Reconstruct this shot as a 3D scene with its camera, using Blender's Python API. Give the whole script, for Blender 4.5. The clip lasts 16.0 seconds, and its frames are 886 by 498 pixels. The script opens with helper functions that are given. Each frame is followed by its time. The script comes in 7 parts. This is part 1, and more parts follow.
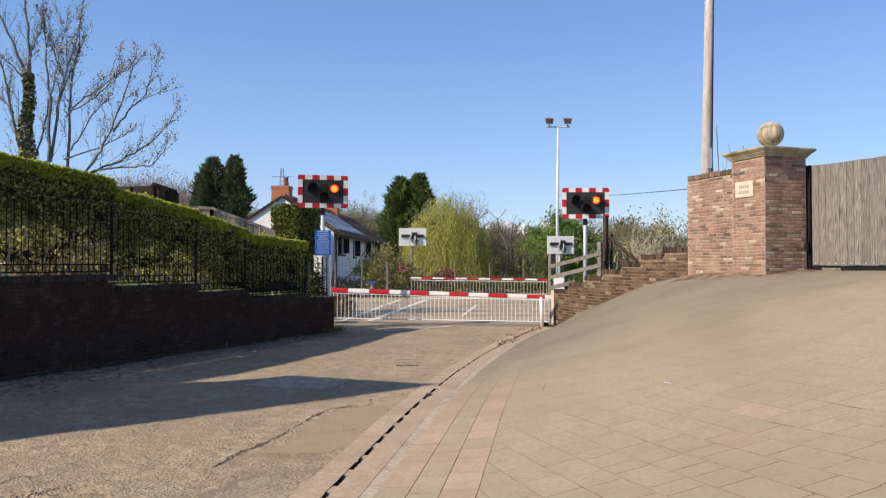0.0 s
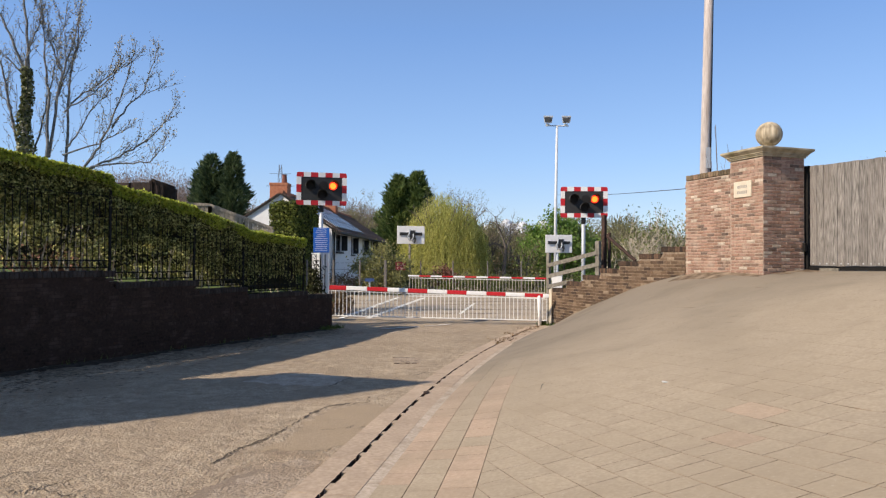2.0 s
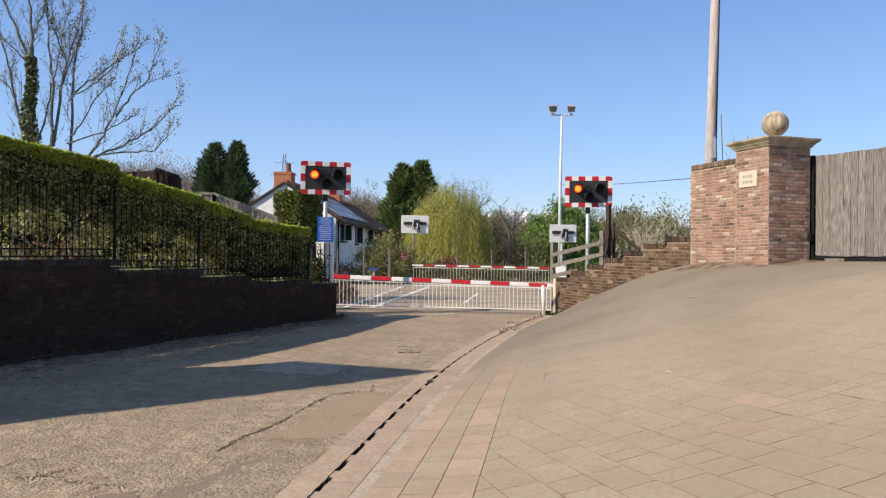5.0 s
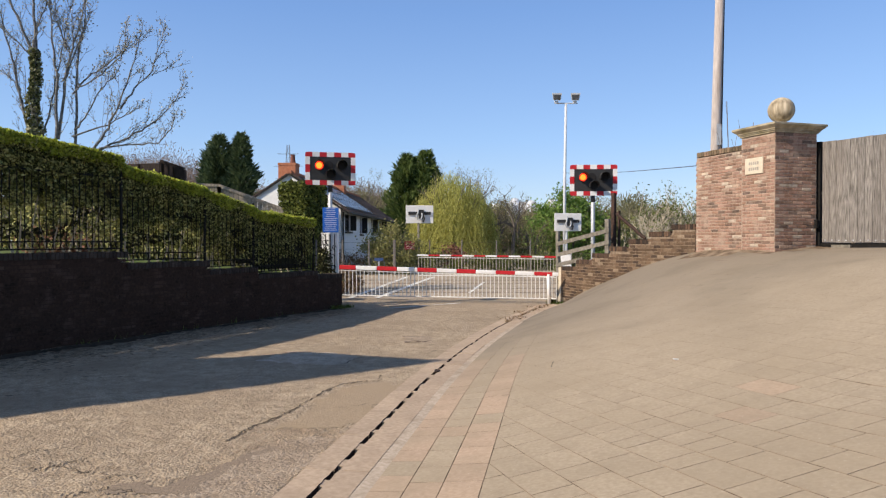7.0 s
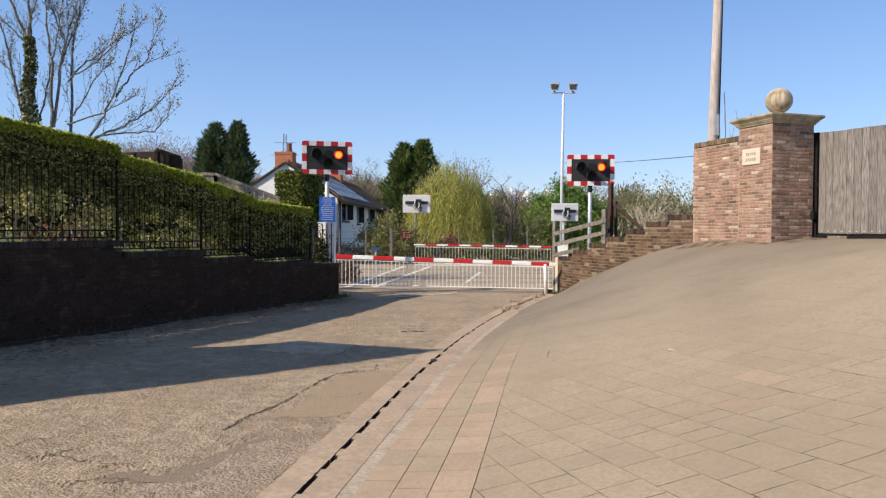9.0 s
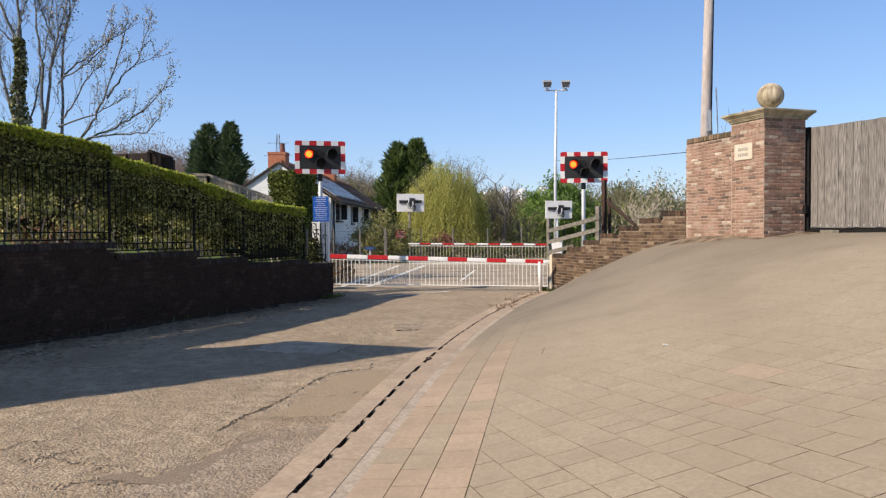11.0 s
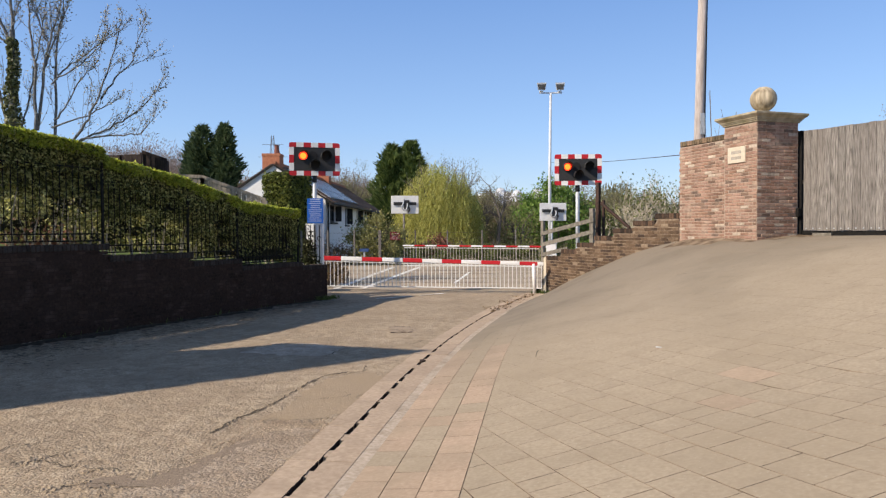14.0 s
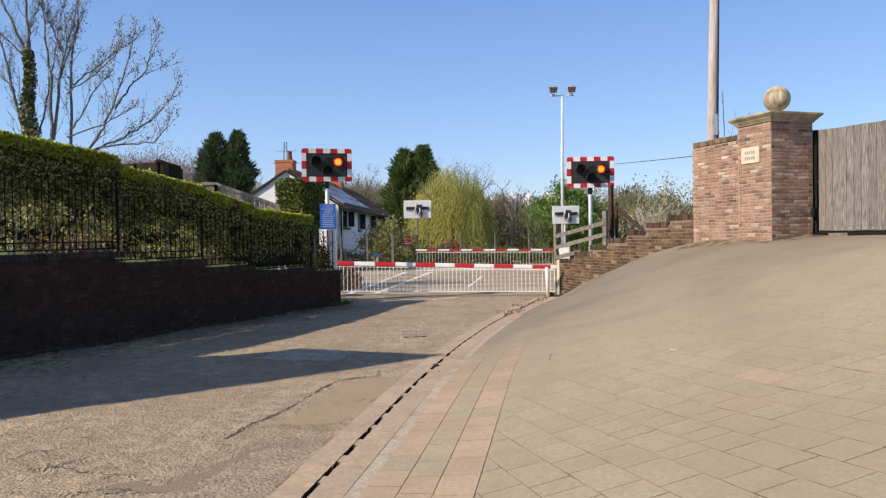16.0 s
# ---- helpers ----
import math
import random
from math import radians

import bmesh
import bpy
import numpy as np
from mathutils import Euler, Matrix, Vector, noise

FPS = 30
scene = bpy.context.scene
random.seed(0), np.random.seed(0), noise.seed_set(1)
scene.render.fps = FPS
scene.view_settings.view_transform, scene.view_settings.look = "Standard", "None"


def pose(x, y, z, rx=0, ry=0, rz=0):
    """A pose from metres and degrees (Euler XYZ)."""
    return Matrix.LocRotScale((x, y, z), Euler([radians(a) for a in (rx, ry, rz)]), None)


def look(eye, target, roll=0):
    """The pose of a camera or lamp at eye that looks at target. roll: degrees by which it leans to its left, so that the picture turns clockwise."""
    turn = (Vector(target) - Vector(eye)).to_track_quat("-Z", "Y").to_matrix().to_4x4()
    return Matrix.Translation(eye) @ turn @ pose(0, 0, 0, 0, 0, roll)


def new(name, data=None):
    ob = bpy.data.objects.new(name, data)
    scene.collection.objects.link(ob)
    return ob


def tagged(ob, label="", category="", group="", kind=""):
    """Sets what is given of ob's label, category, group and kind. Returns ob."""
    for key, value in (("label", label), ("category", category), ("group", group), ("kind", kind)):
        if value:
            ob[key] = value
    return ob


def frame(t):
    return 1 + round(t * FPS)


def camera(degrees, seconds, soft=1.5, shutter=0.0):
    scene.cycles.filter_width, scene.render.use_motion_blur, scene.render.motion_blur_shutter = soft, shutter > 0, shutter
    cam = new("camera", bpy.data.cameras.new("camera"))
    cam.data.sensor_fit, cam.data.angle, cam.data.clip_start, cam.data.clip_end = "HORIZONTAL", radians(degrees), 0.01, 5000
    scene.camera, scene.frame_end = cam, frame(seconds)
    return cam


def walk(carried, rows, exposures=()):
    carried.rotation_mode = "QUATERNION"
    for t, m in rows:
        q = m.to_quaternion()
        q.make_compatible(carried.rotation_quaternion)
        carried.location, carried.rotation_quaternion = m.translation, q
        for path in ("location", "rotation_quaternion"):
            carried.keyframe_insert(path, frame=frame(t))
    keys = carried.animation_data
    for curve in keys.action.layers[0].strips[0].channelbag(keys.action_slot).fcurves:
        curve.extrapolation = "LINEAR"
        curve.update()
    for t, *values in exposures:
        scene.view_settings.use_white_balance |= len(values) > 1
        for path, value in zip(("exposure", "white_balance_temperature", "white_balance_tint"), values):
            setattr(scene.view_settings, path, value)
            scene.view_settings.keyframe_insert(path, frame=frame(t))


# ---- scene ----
# ---- camera and its hand-held path: seconds, eye x, y, z, yaw to the left, pitch up, roll ----
PATH = [
    (0, 0.007, 0.005, 1.622, 0.025, 1.190, 0.013),
    (0.5, 0.001, 0.007, 1.620, 0.045, 1.275, 0.140),
    (1, -0.001, 0.005, 1.618, 0.076, 1.450, 0.237),
    (1.5, 0.000, 0.000, 1.620, 0.000, 1.375, 0.400),
    (2, -0.003, -0.001, 1.622, -0.143, 1.036, 0.349),
    (2.5, -0.003, 0.002, 1.623, -0.146, 0.948, 0.403),
    (3, 0.001, 0.006, 1.614, -0.182, 0.758, 0.645),
    (3.5, 0.002, 0.006, 1.619, -0.208, 0.118, 0.074),
    (4, 0.004, 0.005, 1.619, -0.104, 0.208, 0.212),
    (6.5, -0.023, -0.005, 1.620, 0.455, -0.186, 0.499),
    (7, -0.024, -0.007, 1.617, 0.537, -0.646, 0.005),
    (7.5, -0.019, 0.005, 1.614, 0.479, -0.923, -0.187),
    (8, -0.020, -0.002, 1.616, 0.418, -1.096, 0.271),
    (8.5, -0.020, -0.003, 1.617, 0.365, -1.174, -0.273),
    (9, -0.020, -0.003, 1.622, 0.293, -1.498, 0.183),
    (11.5, -0.007, 0.004, 1.609, -0.193, -1.621, -0.500),
    (12, -0.020, -0.007, 1.614, -0.282, -1.673, -0.203),
    (12.5, -0.020, -0.009, 1.617, -0.501, -1.694, -0.066),
    (13, -0.012, -0.005, 1.621, -0.573, -1.810, -0.124),
    (13.5, -0.011, -0.006, 1.617, -0.623, -1.583, -0.013),
    (14, -0.004, -0.003, 1.617, -0.594, -1.441, -0.316),
    (14.5, -0.011, -0.008, 1.616, -0.343, -1.378, -0.466),
    (15, 0.002, 0.002, 1.616, 0.165, -1.278, -0.729),
    (15.5, -0.001, -0.004, 1.620, 0.343, -1.157, -0.720),
    (16, 0.009, -0.002, 1.615, 0.472, -1.083, -0.938),
]
LENS = 64.2
cam = camera(LENS, 16.0, 1.28)


def aim(x, y, z, yaw, pitch, roll):
    a, b = radians(yaw), radians(pitch)
    way = Vector((-math.sin(a) * math.cos(b), math.cos(a) * math.cos(b), math.sin(b)))
    eye = Vector((x, y, z))
    return look(eye, eye + way, roll)


walk(cam, [(t, aim(*row)) for t, *row in PATH], [(0, 0.45, 6500, 13.5), (16, 0.45, 6500, 13.5)])

# ---- sky and sun ----
SUN = Vector((-1.22, -0.65, 1.0)).normalized()
world = bpy.data.worlds.new("world")
scene.world = world
world.use_nodes = True
nt = world.node_tree
sky = nt.nodes.new("ShaderNodeTexSky")
sky.sky_type = "NISHITA"
sky.sun_disc = False
sky.sun_elevation = math.asin(SUN.z)
sky.sun_rotation = math.atan2(SUN.x, SUN.y)
sky.air_density, sky.dust_density, sky.ozone_density = 1.0, 0.0, 5.0
nt.nodes["Background"].inputs[1].default_value = 0.116
nt.links.new(sky.outputs[0], nt.nodes["Background"].inputs[0])
# thin even haze over the whole vault, palest at the horizon
haze = nt.nodes.new("ShaderNodeBackground")
lift = nt.nodes.new("ShaderNodeValToRGB")
stops = lift.color_ramp.elements
stops[0].position, stops[0].color = 0.0, (0.37, 0.46, 0.60, 1)
stops[1].position, stops[1].color = 1.0, (0.09, 0.125, 0.19, 1)
for at, tone in ((0.06, (0.345, 0.455, 0.62, 1)), (0.14, (0.262, 0.42, 0.68, 1)), (0.31, (0.155, 0.30, 0.60, 1)), (0.55, (0.12, 0.18, 0.29, 1))):
    stops.new(at).color = tone
split = nt.nodes.new("ShaderNodeSeparateXYZ")
nt.links.new(nt.nodes.new("ShaderNodeTexCoord").outputs["Generated"], split.inputs[0])
nt.links.new(split.outputs[2], lift.inputs[0])
nt.links.new(lift.outputs[0], haze.inputs[0])
blend = nt.nodes.new("ShaderNodeMixShader")
blend.inputs[0].default_value = 0.6
nt.links.new(nt.nodes["Background"].outputs[0], blend.inputs[1])
nt.links.new(haze.outputs[0], blend.inputs[2])
nt.links.new(blend.outputs[0], nt.nodes["World Output"].inputs[0])
sun_data = bpy.data.lights.new("sun", "SUN")
sun_data.energy, sun_data.angle, sun_data.color = 4.0, radians(0.55), (1.0, 0.885, 0.71)
sun = new("sun", sun_data)
sun.matrix_world = look(SUN * 60, (0, 0, 0))


# ---- materials ----
def shader(name):
    m = bpy.data.materials.new(name)
    m.use_nodes = True
    return m, m.node_tree, m.node_tree.nodes["Principled BSDF"]


def rgba(c):
    return (c[0], c[1], c[2], 1.0)


def surface(name, low, high, size=8.0, rough=0.8, metal=0.0, bump=0.3, depth=0.004, spread=0.0, by="object",
            stain=None, stain_size=1.2, stain_mix=0.5, stretch=(1, 1, 1), detail=6.0, spec=0.4):
    """Two colours mixed by fine noise, a broad stain, a random step of value for each piece, and relief."""
    m, t, b = shader(name)
    n, k = t.nodes, t.links
    pos = n.new("ShaderNodeNewGeometry") if by != "local" else n.new("ShaderNodeTexCoord")
    at = pos.outputs["Position"] if by != "local" else pos.outputs["Object"]
    scale = n.new("ShaderNodeMapping")
    scale.inputs["Scale"].default_value = stretch
    k.new(at, scale.inputs[0])
    fine = n.new("ShaderNodeTexNoise")
    fine.inputs["Scale"].default_value, fine.inputs["Detail"].default_value = size, detail
    k.new(scale.outputs[0], fine.inputs[0])
    ramp = n.new("ShaderNodeValToRGB")
    ramp.color_ramp.elements[0].position, ramp.color_ramp.elements[1].position = 0.32, 0.68
    ramp.color_ramp.elements[0].color, ramp.color_ramp.elements[1].color = rgba(low), rgba(high)
    k.new(fine.outputs[0], ramp.inputs[0])
    colour = ramp.outputs[0]
    if stain:
        broad = n.new("ShaderNodeTexNoise")
        broad.inputs["Scale"].default_value, broad.inputs["Detail"].default_value = stain_size, 5.0
        k.new(scale.outputs[0], broad.inputs[0])
        fade = n.new("ShaderNodeMapRange")
        fade.inputs[1].default_value, fade.inputs[2].default_value = 0.45, 0.7
        fade.inputs[3].default_value, fade.inputs[4].default_value = 0.0, stain_mix
        k.new(broad.outputs[0], fade.inputs[0])
        mix = n.new("ShaderNodeMix")
        mix.data_type = "RGBA"
        mix.inputs[7].default_value = rgba(stain)
        k.new(fade.outputs[0], mix.inputs[0])
        k.new(colour, mix.inputs[6])
        colour = mix.outputs[2]
    if spread:
        hue = n.new("ShaderNodeHueSaturation")
        if by == "island":
            rnd = pos.outputs["Random Per Island"]
        else:
            rnd = n.new("ShaderNodeObjectInfo").outputs["Random"]
        value = n.new("ShaderNodeMapRange")
        value.inputs[3].default_value, value.inputs[4].default_value = 1 - spread, 1 + spread
        k.new(rnd, value.inputs[0])
        k.new(value.outputs[0], hue.inputs["Value"])
        k.new(colour, hue.inputs["Color"])
        colour = hue.outputs[0]
    k.new(colour, b.inputs["Base Color"])
    b.inputs["Roughness"].default_value, b.inputs["Metallic"].default_value = rough, metal
    b.inputs["Specular IOR Level"].default_value = spec
    if bump:
        relief = n.new("ShaderNodeBump")
        relief.inputs["Strength"].default_value, relief.inputs["Distance"].default_value = bump, depth
        k.new(fine.outputs[0], relief.inputs["Height"])
        k.new(relief.outputs[0], b.inputs["Normal"])
    return m


def foliage(name, dark, light, through_light=0.35, by="island", rough=0.55, few=0.0):
    m, t, b = shader(name)
    n, k = t.nodes, t.links
    info = n.new("ShaderNodeNewGeometry")
    ramp = n.new("ShaderNodeValToRGB")
    ramp.color_ramp.elements[0].color, ramp.color_ramp.elements[1].color = rgba(dark), rgba(light)
    ramp.color_ramp.elements[0].position = few
    k.new(info.outputs["Random Per Island"], ramp.inputs[0])
    k.new(ramp.outputs[0], b.inputs["Base Color"])
    b.inputs["Roughness"].default_value = rough
    b.inputs["Specular IOR Level"].default_value = 0.25
    if through_light:
        glow = n.new("ShaderNodeBsdfTranslucent")
        k.new(ramp.outputs[0], glow.inputs[0])
        mix = n.new("ShaderNodeMixShader")
        mix.inputs[0].default_value = through_light
        k.new(b.outputs[0], mix.inputs[1])
        k.new(glow.outputs[0], mix.inputs[2])
        k.new(mix.outputs[0], n["Material Output"].inputs[0])
    return m


def glowing(name, colour, strength):
    m, t, b = shader(name)
    b.inputs["Base Color"].default_value = rgba([c * 0.5 for c in colour])
    b.inputs["Emission Color"].default_value = rgba(colour)
    b.inputs["Emission Strength"].default_value = strength
    return m


def brickwork(name, tones, by="object", rough=0.9, mottle=0.35, bloom=0.0, salt_tone=(0.46, 0.36, 0.28)):
    """Brick faces: a random tone for each brick, mottled and pitted; bloom: how strong the pale salt stains are."""
    m, t, b = shader(name)
    n, k = t.nodes, t.links
    geo = n.new("ShaderNodeNewGeometry")
    rnd = geo.outputs["Random Per Island"] if by == "island" else n.new("ShaderNodeObjectInfo").outputs["Random"]
    ramp = n.new("ShaderNodeValToRGB")
    ramp.color_ramp.interpolation = "CONSTANT"
    el = ramp.color_ramp.elements
    while len(el) < len(tones):
        el.new(0.5)
    for e, (at, c) in zip(el, tones):
        e.position, e.color = at, rgba(c)
    k.new(rnd, ramp.inputs[0])
    spots = n.new("ShaderNodeTexNoise")
    spots.inputs["Scale"].default_value, spots.inputs["Detail"].default_value = 22.0, 6.0
    k.new(geo.outputs["Position"], spots.inputs[0])
    broad = n.new("ShaderNodeTexNoise")
    broad.inputs["Scale"].default_value, broad.inputs["Detail"].default_value = 2.2, 4.0
    k.new(geo.outputs["Position"], broad.inputs[0])
    total = n.new("ShaderNodeMath")
    k.new(spots.outputs[0], total.inputs[0])
    k.new(broad.outputs[0], total.inputs[1])
    value = n.new("ShaderNodeMapRange")
    value.inputs[1].default_value, value.inputs[2].default_value = 0.7, 1.3
    value.inputs[3].default_value, value.inputs[4].default_value = 1 - mottle, 1 + mottle
    k.new(total.outputs[0], value.inputs[0])
    hue = n.new("ShaderNodeHueSaturation")
    k.new(value.outputs[0], hue.inputs["Value"])
    k.new(ramp.outputs[0], hue.inputs["Color"])
    salt = n.new("ShaderNodeTexNoise")
    salt.inputs["Scale"].default_value, salt.inputs["Detail"].default_value = 4.2, 7.0
    k.new(geo.outputs["Position"], salt.inputs[0])
    crust = n.new("ShaderNodeMapRange")
    crust.inputs[1].default_value, crust.inputs[2].default_value = 0.53, 0.72
    crust.inputs[3].default_value, crust.inputs[4].default_value = 0.0, bloom
    k.new(salt.outputs[0], crust.inputs[0])
    mix = n.new("ShaderNodeMix")
    mix.data_type = "RGBA"
    mix.inputs[7].default_value = rgba(salt_tone)
    k.new(crust.outputs[0], mix.inputs[0])
    k.new(hue.outputs[0], mix.inputs[6])
    k.new(mix.outputs[2], b.inputs["Base Color"])
    b.inputs["Roughness"].default_value = rough
    b.inputs["Specular IOR Level"].default_value = 0.15
    relief = n.new("ShaderNodeBump")
    relief.inputs["Strength"].default_value, relief.inputs["Distance"].default_value = 0.6, 0.004
    k.new(spots.outputs[0], relief.inputs["Height"])
    k.new(relief.outputs[0], b.inputs["Normal"])
    return m




def aggregate(name, low, high, stone, stone_size, stain, stain_size, relief_depth):
    """Worn asphalt: stones in a binder, mottled and stained."""
    m, t, b = shader(name)
    n, k = t.nodes, t.links
    pos = n.new("ShaderNodeNewGeometry").outputs["Position"]
    cells = n.new("ShaderNodeTexVoronoi")
    cells.inputs["Scale"].default_value = stone_size
    warp = n.new("ShaderNodeTexNoise")
    warp.inputs["Scale"].default_value, warp.inputs["Detail"].default_value = stone_size * 0.35, 2.0
    k.new(pos, warp.inputs[0])
    shift = n.new("ShaderNodeVectorMath")
    shift.operation = "MULTIPLY_ADD"
    shift.inputs[1].default_value = (0.7 / stone_size,) * 3
    k.new(warp.outputs["Color"], shift.inputs[0])
    k.new(pos, shift.inputs[2])
    k.new(shift.outputs[0], cells.inputs["Vector"])
    mid = n.new("ShaderNodeTexNoise")
    mid.inputs["Scale"].default_value, mid.inputs["Detail"].default_value = 7.0, 3.0
    k.new(pos, mid.inputs[0])
    broad = n.new("ShaderNodeTexNoise")
    broad.inputs["Scale"].default_value, broad.inputs["Detail"].default_value = stain_size, 5.0
    k.new(pos, broad.inputs[0])
    ramp = n.new("ShaderNodeValToRGB")
    ramp.color_ramp.elements[0].position, ramp.color_ramp.elements[1].position = 0.3, 0.7
    ramp.color_ramp.elements[0].color, ramp.color_ramp.elements[1].color = rgba(low), rgba(high)
    k.new(mid.outputs[0], ramp.inputs[0])
    grey = n.new("ShaderNodeSeparateColor")
    k.new(cells.outputs["Color"], grey.inputs[0])
    pick = n.new("ShaderNodeMapRange")
    pick.inputs[1].default_value, pick.inputs[2].default_value = 0.35, 1.0
    pick.inputs[3].default_value, pick.inputs[4].default_value = 0.0, 0.42
    k.new(grey.outputs[0], pick.inputs[0])
    mix = n.new("ShaderNodeMix")
    mix.data_type = "RGBA"
    mix.inputs[7].default_value = rgba(stone)
    k.new(pick.outputs[0], mix.inputs[0])
    k.new(ramp.outputs[0], mix.inputs[6])
    fade = n.new("ShaderNodeMapRange")
    fade.inputs[1].default_value, fade.inputs[2].default_value = 0.45, 0.68
    fade.inputs[3].default_value, fade.inputs[4].default_value = 0.0, 0.7
    k.new(broad.outputs[0], fade.inputs[0])
    mix2 = n.new("ShaderNodeMix")
    mix2.data_type = "RGBA"
    mix2.inputs[7].default_value = rgba(stain)
    k.new(fade.outputs[0], mix2.inputs[0])
    k.new(mix.outputs[2], mix2.inputs[6])
    k.new(mix2.outputs[2], b.inputs["Base Color"])
    b.inputs["Roughness"].default_value = 0.93
    b.inputs["Specular IOR Level"].default_value = 0.25
    grit = n.new("ShaderNodeTexNoise")
    grit.inputs["Scale"].default_value, grit.inputs["Detail"].default_value = stone_size * 0.55, 2.0
    k.new(pos, grit.inputs[0])
    pebble = n.new("ShaderNodeMapRange")
    pebble.inputs[1].default_value, pebble.inputs[2].default_value = 0.0, 0.75
    pebble.inputs[3].default_value, pebble.inputs[4].default_value = 0.3, 0.0
    k.new(cells.outputs["Distance"], pebble.inputs[0])
    rough_sum = n.new("ShaderNodeMath")
    k.new(pebble.outputs[0], rough_sum.inputs[0])
    k.new(grit.outputs[0], rough_sum.inputs[1])
    height = n.new("ShaderNodeMath")
    half_mid = n.new("ShaderNodeMath")
    half_mid.operation = "MULTIPLY"
    half_mid.inputs[1].default_value = 1.4
    k.new(mid.outputs[0], half_mid.inputs[0])
    k.new(half_mid.outputs[0], height.inputs[0])
    k.new(rough_sum.outputs[0], height.inputs[1])
    relief = n.new("ShaderNodeBump")
    relief.inputs["Strength"].default_value, relief.inputs["Distance"].default_value = 0.6, relief_depth
    k.new(height.outputs[0], relief.inputs["Height"])
    k.new(relief.outputs[0], b.inputs["Normal"])
    return m


ASPHALT = aggregate("asphalt", (0.247, 0.188, 0.126), (0.42, 0.329, 0.228), (0.67, 0.552, 0.413), 56, (0.296, 0.228, 0.157), 0.9, 0.034)
ASPHALT_PATCH = aggregate("asphalt patch", (0.225, 0.172, 0.122), (0.40, 0.316, 0.232), (0.60, 0.495, 0.385), 50, (0.29, 0.22, 0.152), 2.0, 0.032)
# rough patch; its paler tone stands for the sun it catches
LIT_PATCH = aggregate("rough patch paled for light", (0.31, 0.245, 0.18), (0.52, 0.425, 0.325), (0.72, 0.62, 0.50), 40, (0.38, 0.30, 0.22), 2.0, 0.034)
SMOOTH_ROAD = surface("smooth worn asphalt", (0.315, 0.24, 0.16), (0.415, 0.32, 0.22), 60, 0.92, bump=0.9, depth=0.009, stain=(0.36, 0.275, 0.18), stain_size=2.2, spec=0.2)
TAR_BAND = surface("smooth tar seam", (0.215, 0.165, 0.118), (0.31, 0.24, 0.172), 45, 0.9, bump=0.9, depth=0.008, stain=(0.27, 0.2, 0.14), stain_size=3.0)
PEBBLE = surface("loose stones", (0.26, 0.19, 0.13), (0.50, 0.39, 0.28), 3, 0.9, by="island", spread=0.3, bump=0.2)
CRACK = surface("crack", (0.04, 0.031, 0.023), (0.16, 0.12, 0.08), 22, 0.95)
FAR_ROAD = surface("crossing deck", (0.33, 0.265, 0.19), (0.47, 0.385, 0.285), 12, 0.9, stain=(0.20, 0.17, 0.135))


